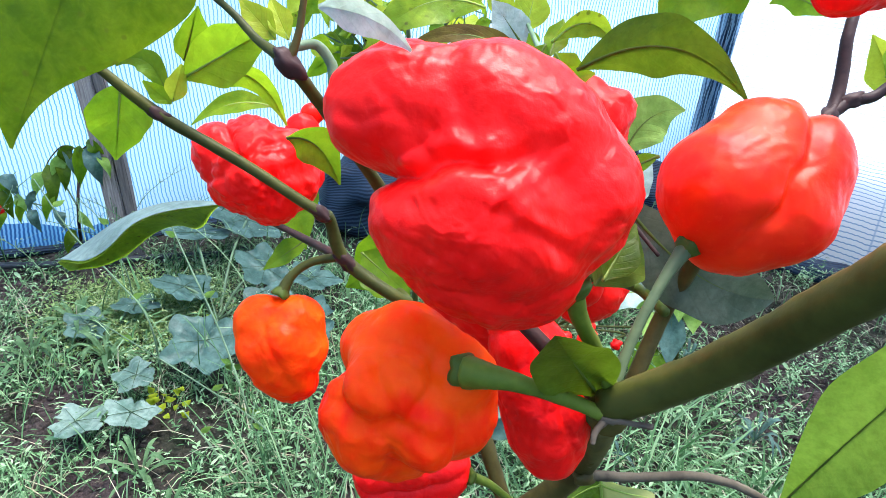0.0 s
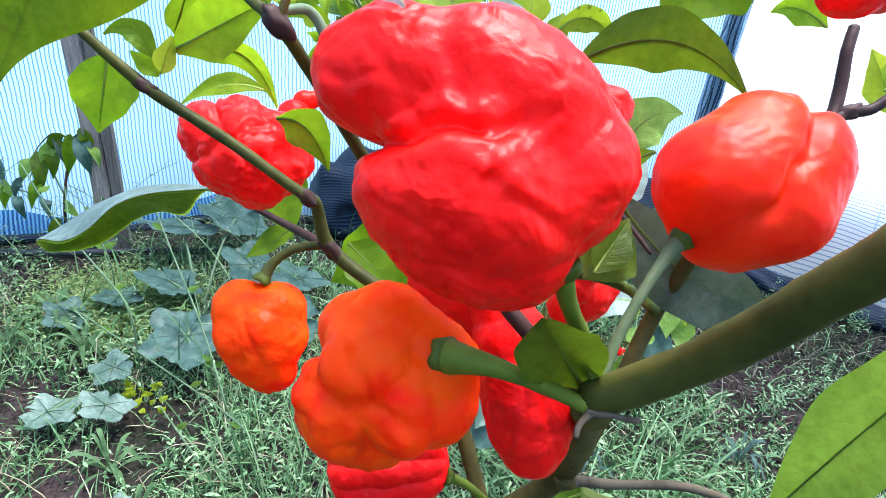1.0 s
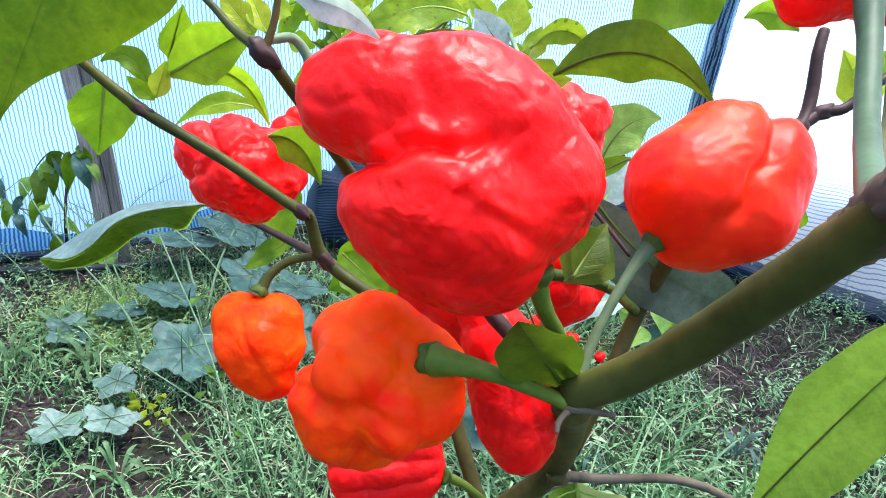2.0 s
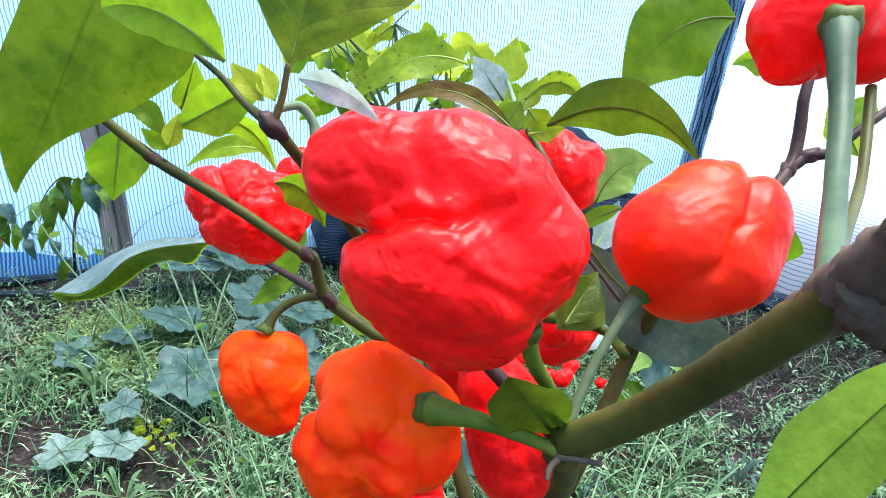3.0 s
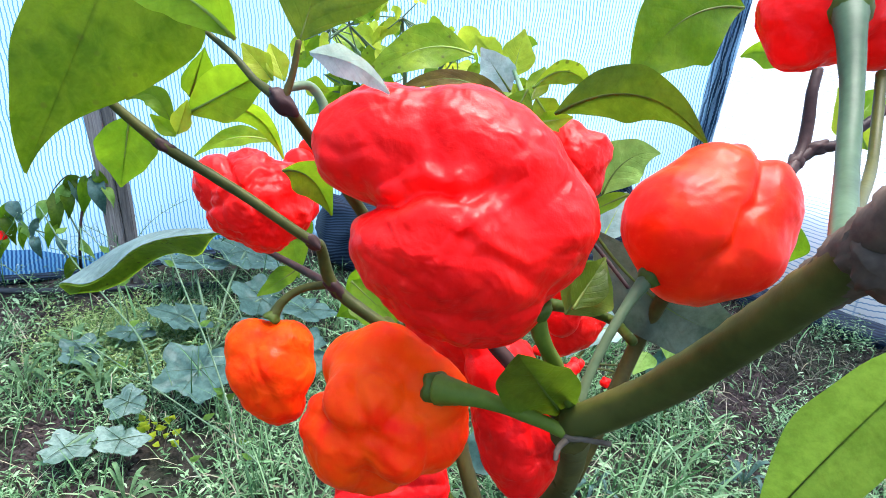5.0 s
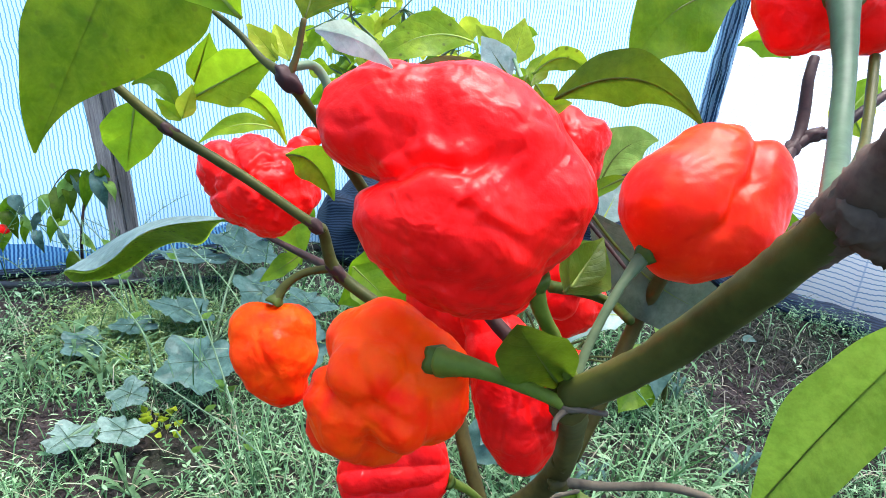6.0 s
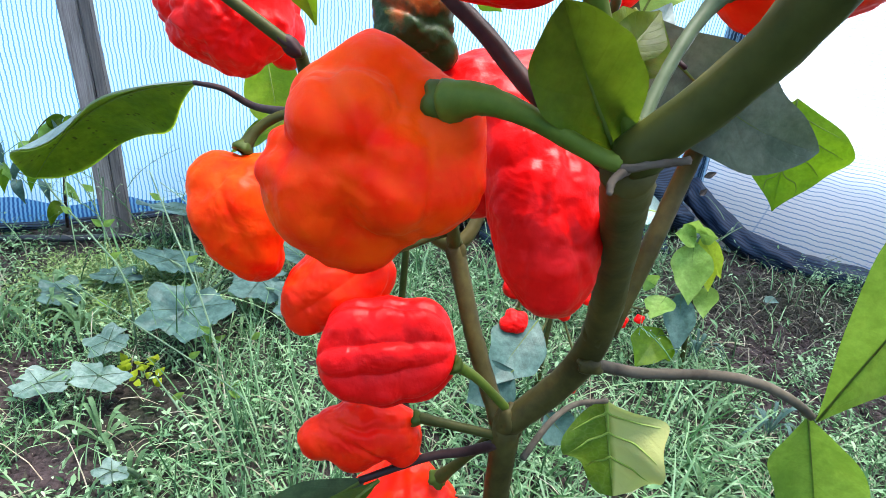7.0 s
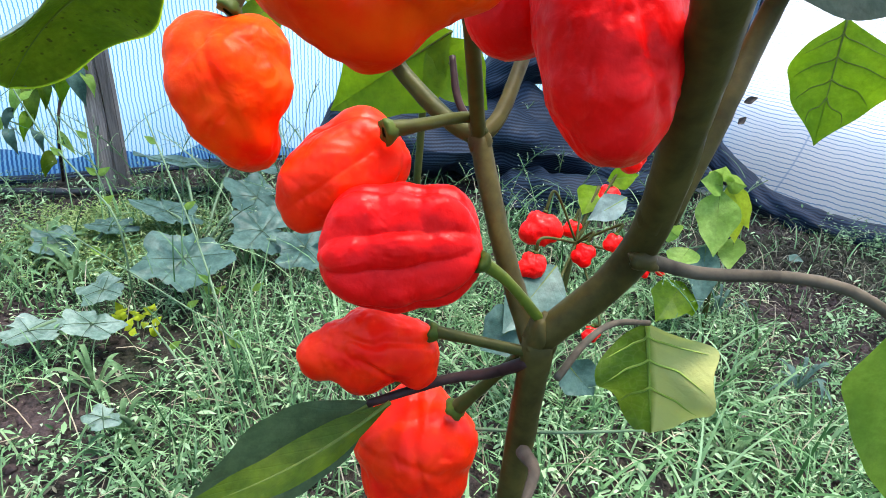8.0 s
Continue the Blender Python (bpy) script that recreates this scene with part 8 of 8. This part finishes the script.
stuff("weeds", small_leaves(clumped(85000, -1.3, 1.4, 0.2, 1.08, 0.1, 11.0, 3.0), (0.003, 0.010), 3, (0.002, 0.035)), WEED, "low leafy green weeds covering the soil", "weeds")
sprigs = clumped(14500, -1.1, 1.1, 0.2, 1.05, 0.06, 8.0, 9.0)
steps = np.linspace(0.15, 1.0, 9)
turn, tilt = rng.uniform(0, 6.283, len(sprigs)), rng.uniform(0.1, 1.2, len(sprigs))
axis = np.column_stack([np.cos(turn) * np.sin(tilt), np.sin(turn) * np.sin(tilt), np.cos(tilt)]) * rng.uniform(0.015, 0.04, len(sprigs))[:, None]
lace = (sprigs[:, None] + axis[:, None] * steps[None, :, None]).reshape(-1, 3)
stuff("feathery_weeds", small_leaves(lace, (0.003, 0.0085), 23, (0.0, 0.002), 0.9), WEED, "feathery sprigs of small-leaved weeds", "weeds")
cushion = np.column_stack([rng.normal(-0.40, 0.045, 2200), rng.normal(0.66, 0.04, 2200), np.zeros(2200)])
turn, tilt = rng.uniform(0, 6.283, 2200), rng.uniform(0.1, 1.1, 2200)
axis = np.column_stack([np.cos(turn) * np.sin(tilt), np.sin(turn) * np.sin(tilt), np.cos(tilt)]) * rng.uniform(0.015, 0.035, 2200)[:, None]
cushion = (cushion[:, None] + axis[:, None] * steps[None, :, None]).reshape(-1, 3)
stuff("cushion_weeds", small_leaves(cushion, (0.003, 0.008), 29, (0.0, 0.002), 0.9), MOSSY, "cushion of feathery yellow-green weeds", "weeds")
stuff("broad_weeds", small_leaves(clumped(7000, -1.3, 1.4, 0.2, 1.1, 0.05, 7.0, 6.0), (0.007, 0.018), 4, (0.006, 0.03)), WEED, "broader weed leaves among the grass", "weeds")
stuff("leaf_litter", small_leaves(scatter(16000, -1.2, 1.0, 0.22, 1.05, 0.9), (0.003, 0.010), 31, (0.001, 0.006), 0.2), WITHERED, "small brown scraps of dead leaves on the soil", "litter")
dry = np.column_stack([rng.normal(0.48, 0.12, 1100), rng.normal(0.72, 0.09, 1100)])
dry = np.column_stack([dry, [ground_height(x, y) for x, y in dry]])
stuff("withered_weeds", blades(dry, (0.01, 0.05), (0.0006, 0.0018), (0.6, 1.6), 14), WITHERED, "sparse withered weeds on bare soil", "weeds")


straps = np.random.default_rng(61)
feet = np.column_stack([straps.uniform(-0.5, 0.4, 2600), straps.uniform(0.24, 0.8, 2600), np.zeros(2600)])
feet = feet[[noise.noise(Vector((x * 6, y * 6, 2.5))) > 0.02 and all(math.hypot(x - bx, y - by) > br for bx, by, br in BARE) for x, y, z in feet]]
stuff("strap_grass", blades(feet, (0.03, 0.1), (0.0018, 0.004), (0.4, 1.35), 62, 5), LUSH, "broad fresh green blades of grass", "grass")

tuft_feet = np.vstack([np.column_stack([rng.normal(x, 0.012, 26), rng.normal(y, 0.012, 26), np.zeros(26)]) for x, y in ((0.55, 0.815), (0.585, 0.795), (0.63, 0.775), (0.47, 0.60), (0.41, 0.58), (0.52, 0.63))])
turn, tilt = rng.uniform(0, 6.283, len(tuft_feet)), rng.uniform(0.05, 0.7, len(tuft_feet))
axis = np.column_stack([np.cos(turn) * np.sin(tilt), np.sin(turn) * np.sin(tilt), np.cos(tilt)]) * rng.uniform(0.025, 0.055, len(tuft_feet))[:, None]
tuft_leaves = (tuft_feet[:, None] + axis[:, None] * np.linspace(0.2, 1.0, 14)[None, :, None]).reshape(-1, 3)
stuff("feathery_tufts", small_leaves(tuft_leaves, (0.003, 0.008), 37, (0.0, 0.002), 0.9), WEED, "feathery tufts of weed below the netting", "weeds")


def clods(places, size, seed):
    """Crumbs of soil: small rough lumps."""
    u, tri = unit_sphere(1)
    r = np.random.default_rng(seed)
    n, m = len(places), len(u)
    rad = r.uniform(0.2, 1.0, n) ** 2 * (size[1] - size[0]) + size[0]
    shape = u[None] * (rad[:, None, None] * r.uniform(0.6, 1.25, (n, m, 1)))
    verts = (places[:, None] + shape * np.array([1, 1, 0.75])).reshape(-1, 3)
    faces = [tuple(b + i for i in f) for b in range(0, n * m, m) for f in tri]
    return verts, faces


crumbs = np.column_stack([rng.uniform(-1.0, 1.1, 5200), rng.uniform(0.25, 1.05, 5200)])
crumbs = np.vstack([crumbs] + [np.column_stack([rng.normal(x, r * 0.6, 420), rng.normal(y, r * 0.6, 420)]) for x, y, r in BARE])
crumbs = np.column_stack([crumbs, [ground_height(x, y) for x, y in crumbs]])
stuff("soil_crumbs", clods(crumbs, (0.0012, 0.007), 8), SOIL, "dark crumbs of garden soil", "soil")


def flower_stems(count, seed):
    """Thin bowed stems of a tall weed, each with a loose spray of small pale heads."""
    r = random.Random(seed)
    stems, heads = [], []
    for _ in range(count):
        x, y = r.uniform(-0.75, 0.35), r.uniform(0.42, 1.0)
        a, h, bow = r.uniform(0, 6.28), r.uniform(0.08, 0.2), r.uniform(0.03, 0.12)
        pts = [Vector((x + math.cos(a) * bow * s * s, y + math.sin(a) * bow * s * s, h * s * (1 - 0.25 * s))) for s in np.linspace(0, 1, 9)]
        stems.append((pts, 0.0008))
        for k in range(12):
            p = pts[4 + k // 3] + Vector((r.uniform(-1, 1), r.uniform(-1, 1), r.uniform(-0.2, 1))) * 0.016
            stems.append(([pts[4 + k // 3], (pts[4 + k // 3] + p) / 2 + Vector((0, 0, 0.002)), p], 0.0004))
            heads.append(p)
    verts, faces = [], []
    for pts, w in stems:
        b = len(verts)
        for p in pts:
            verts += [p + Vector((w, 0, 0)), p + Vector((-w * 0.5, w * 0.87, 0)), p + Vector((-w * 0.5, -w * 0.87, 0))]
        faces += [(b + 3 * k + j, b + 3 * k + (j + 1) % 3, b + 3 * k + 3 + (j + 1) % 3, b + 3 * k + 3 + j) for k in range(len(pts) - 1) for j in range(3)]
    return (verts, faces), np.array([p[:] for p in heads])


stem_data, heads = flower_stems(90, 5)
stuff("tall_weed_stems", stem_data, GRASS, "thin bowed stems of tall weeds", "weeds")
stuff("seed_heads", small_leaves(heads, (0.0022, 0.0045), 6, (0.0, 0.001)), FLOWER, "tiny pale seed heads on thin stems", "weeds")


def squash_leaf(parent, centre, size, facing, height, material, seed):
    """A broad lobed leaf with a toothed edge on a stalk from the ground."""
    r = random.Random(seed)
    rings, sides = 7, 60
    verts, uvs = [Vector((0, 0, 0))], [(0.5, 0.5)]
    for k in range(1, rings + 1):
        s = k / rings
        for j in range(sides):
            a = 2 * math.pi * j / sides
            rad = 1 - 0.3 * abs(math.sin(2.5 * a)) ** 1.5 - 0.62 * math.exp(-((min(a, 2 * math.pi - a)) / 0.22) ** 2)
            rad += 0.07 * ((j % 4) / 3 - 0.5) * s
            z = 0.12 * s * s - 0.1 * abs(math.sin(2.5 * a)) * s + 0.09 * noise.noise(Vector((3 * s * math.cos(a), 3 * s * math.sin(a), seed)))
            verts.append(Vector((rad * s * math.cos(a), rad * s * math.sin(a), z)) * size)
            uvs.append((0.5 + 0.5 * s * math.cos(a), 0.5 + 0.5 * s * math.sin(a)))
    faces = [(0, 1 + j, 1 + (j + 1) % sides) for j in range(sides)]
    faces += [(1 + (k - 1) * sides + j, 1 + k * sides + j, 1 + k * sides + (j + 1) % sides, 1 + (k - 1) * sides + (j + 1) % sides) for k in range(1, rings) for j in range(sides)]
    me = mesh_of("leaf", verts, faces, uvs)
    m = Matrix.Translation((centre[0], centre[1], height)) @ Euler((radians(r.uniform(5, 25)), radians(r.uniform(-15, 15)), facing)).to_matrix().to_4x4()
    me.transform(m)
    ob = part("leaf", me, LEAF[material], parent)
    root = (parent.location.x, parent.location.y, 0.0)
    part("leaf_stalk", tube([root, ((root[0] + centre[0]) / 2, (root[1] + centre[1]) / 2, height * 0.8), (centre[0], centre[1], height)], [2.2, 1.8, 1.6], 8, 5), STEM_PALE, ob)
    for k in range(5):
        a = math.pi + (k - 2) * 1.05
        tip = m @ (Vector((math.cos(a), math.sin(a), 0.08)) * size * 0.78)
        part("vein", tube([m @ Vector((0, 0, 0.001)), (m @ Vector((0, 0, 0)) + tip) / 2 + Vector((0, 0, 0.001)), tip], [0.5, 0.35, 0.2], 5, 3), STEM_TEAL, ob)
    return ob


SQUASH = [
    ((-0.29, 0.66), [(-0.26, 0.555, 0.052, 80, 0.05, "blue"), (-0.205, 0.63, 0.042, 20, 0.05, "blue"), (-0.33, 0.67, 0.045, 140, 0.045, "blue"), (-0.36, 0.79, 0.065, 120, 0.06, "blue"), (-0.3, 0.84, 0.06, 60, 0.06, "blue"), (-0.24, 0.72, 0.045, 40, 0.05, "blue"), (-0.15, 0.6, 0.036, 10, 0.05, "blue"), (-0.17, 0.7, 0.04, 70, 0.05, "blue")], "squash plant with dull blue-green lobed leaves in the grass"),
    ((-0.4, 0.62), [(-0.42, 0.6, 0.03, 30, 0.03, "blue"), (-0.38, 0.64, 0.03, 150, 0.035, "blue")], "young squash plant with dull green leaves"),
    ((-0.33, 0.5), [(-0.3, 0.455, 0.028, 100, 0.035, "frosted"), (-0.35, 0.445, 0.03, 200, 0.03, "frosted"), (-0.32, 0.51, 0.026, 40, 0.035, "frosted")], "small squash plant with pale mildewed leaves"),
    ((-0.21, 0.36), [(-0.225, 0.338, 0.014, 60, 0.045, "frosted")], "single light green seedling leaf in the grass"),
]
for x, y, z, size, mat, label in ((0.452, 0.745, 0.012, 0.011, "frosted", "small pale fallen leaf on the soil"), (0.1, 0.6, 0.02, 0.012, "olive", "small brown fallen leaf")):
    scrap = thing("fallen_leaf", (x, y, z), label, "leaf")
    leaf(scrap, (x - size, y, z), (x, y + 0.003, z + 0.006), (x + size, y, z), (0, -0.4, 1), size * 120, mat, seed=3, nu=12, nv=6, rib=0.3)
ROSETTES = [(-0.44, 0.615, 0.055, 22, "weed"), (-0.38, 0.56, 0.045, 16, "weed"), (-0.46, 0.55, 0.045, 15, "weed"), (-0.27, 0.40, 0.04, 12, "weed"), (-0.22, 0.345, 0.03, 10, "weed"), (0.165, 0.45, 0.035, 11, "blue"), (0.23, 0.38, 0.04, 12, "weed"), (0.33, 0.48, 0.035, 11, "blue"), (-0.22, 0.61, 0.04, 12, "weed"), (0.1, 0.55, 0.035, 11, "weed"), (0.3, 0.6, 0.03, 10, "blue")]
for x, y, size, count, mat in ROSETTES:
    weed = thing("weed_rosette", (x, y, 0.0), "low weed with a ring of narrow leaves" if mat != "blue" else "low weed with dull blue-green narrow leaves", "weed", "weed rosettes")
    for k in range(count):
        turn = 6.283 * k / count + rng.uniform(-0.3, 0.3)
        reach, rise = size * rng.uniform(0.65, 1.1), rng.uniform(0.012, 0.04)
        foot, out = Vector((x, y, 0.008)), Vector((math.cos(turn), math.sin(turn), 0.0))
        leaf(weed, foot, foot + out * reach * 0.55 + Vector((0, 0, rise * 1.6)), foot + out * reach + Vector((0, 0, rise * 0.5)), (0, 0, 1), size * rng.uniform(7, 13), mat, seed=k, nu=10, nv=4, rib=0, shape=0.55)
for root, leaves, label in SQUASH:
    plant_ob = thing("squash_plant", (*root, 0.0), label, "plant")
    for k, (x, y, size, turn, height, mat) in enumerate(leaves):
        squash_leaf(plant_ob, (x, y), size, radians(turn), height, mat, k + int(root[0] * 100))
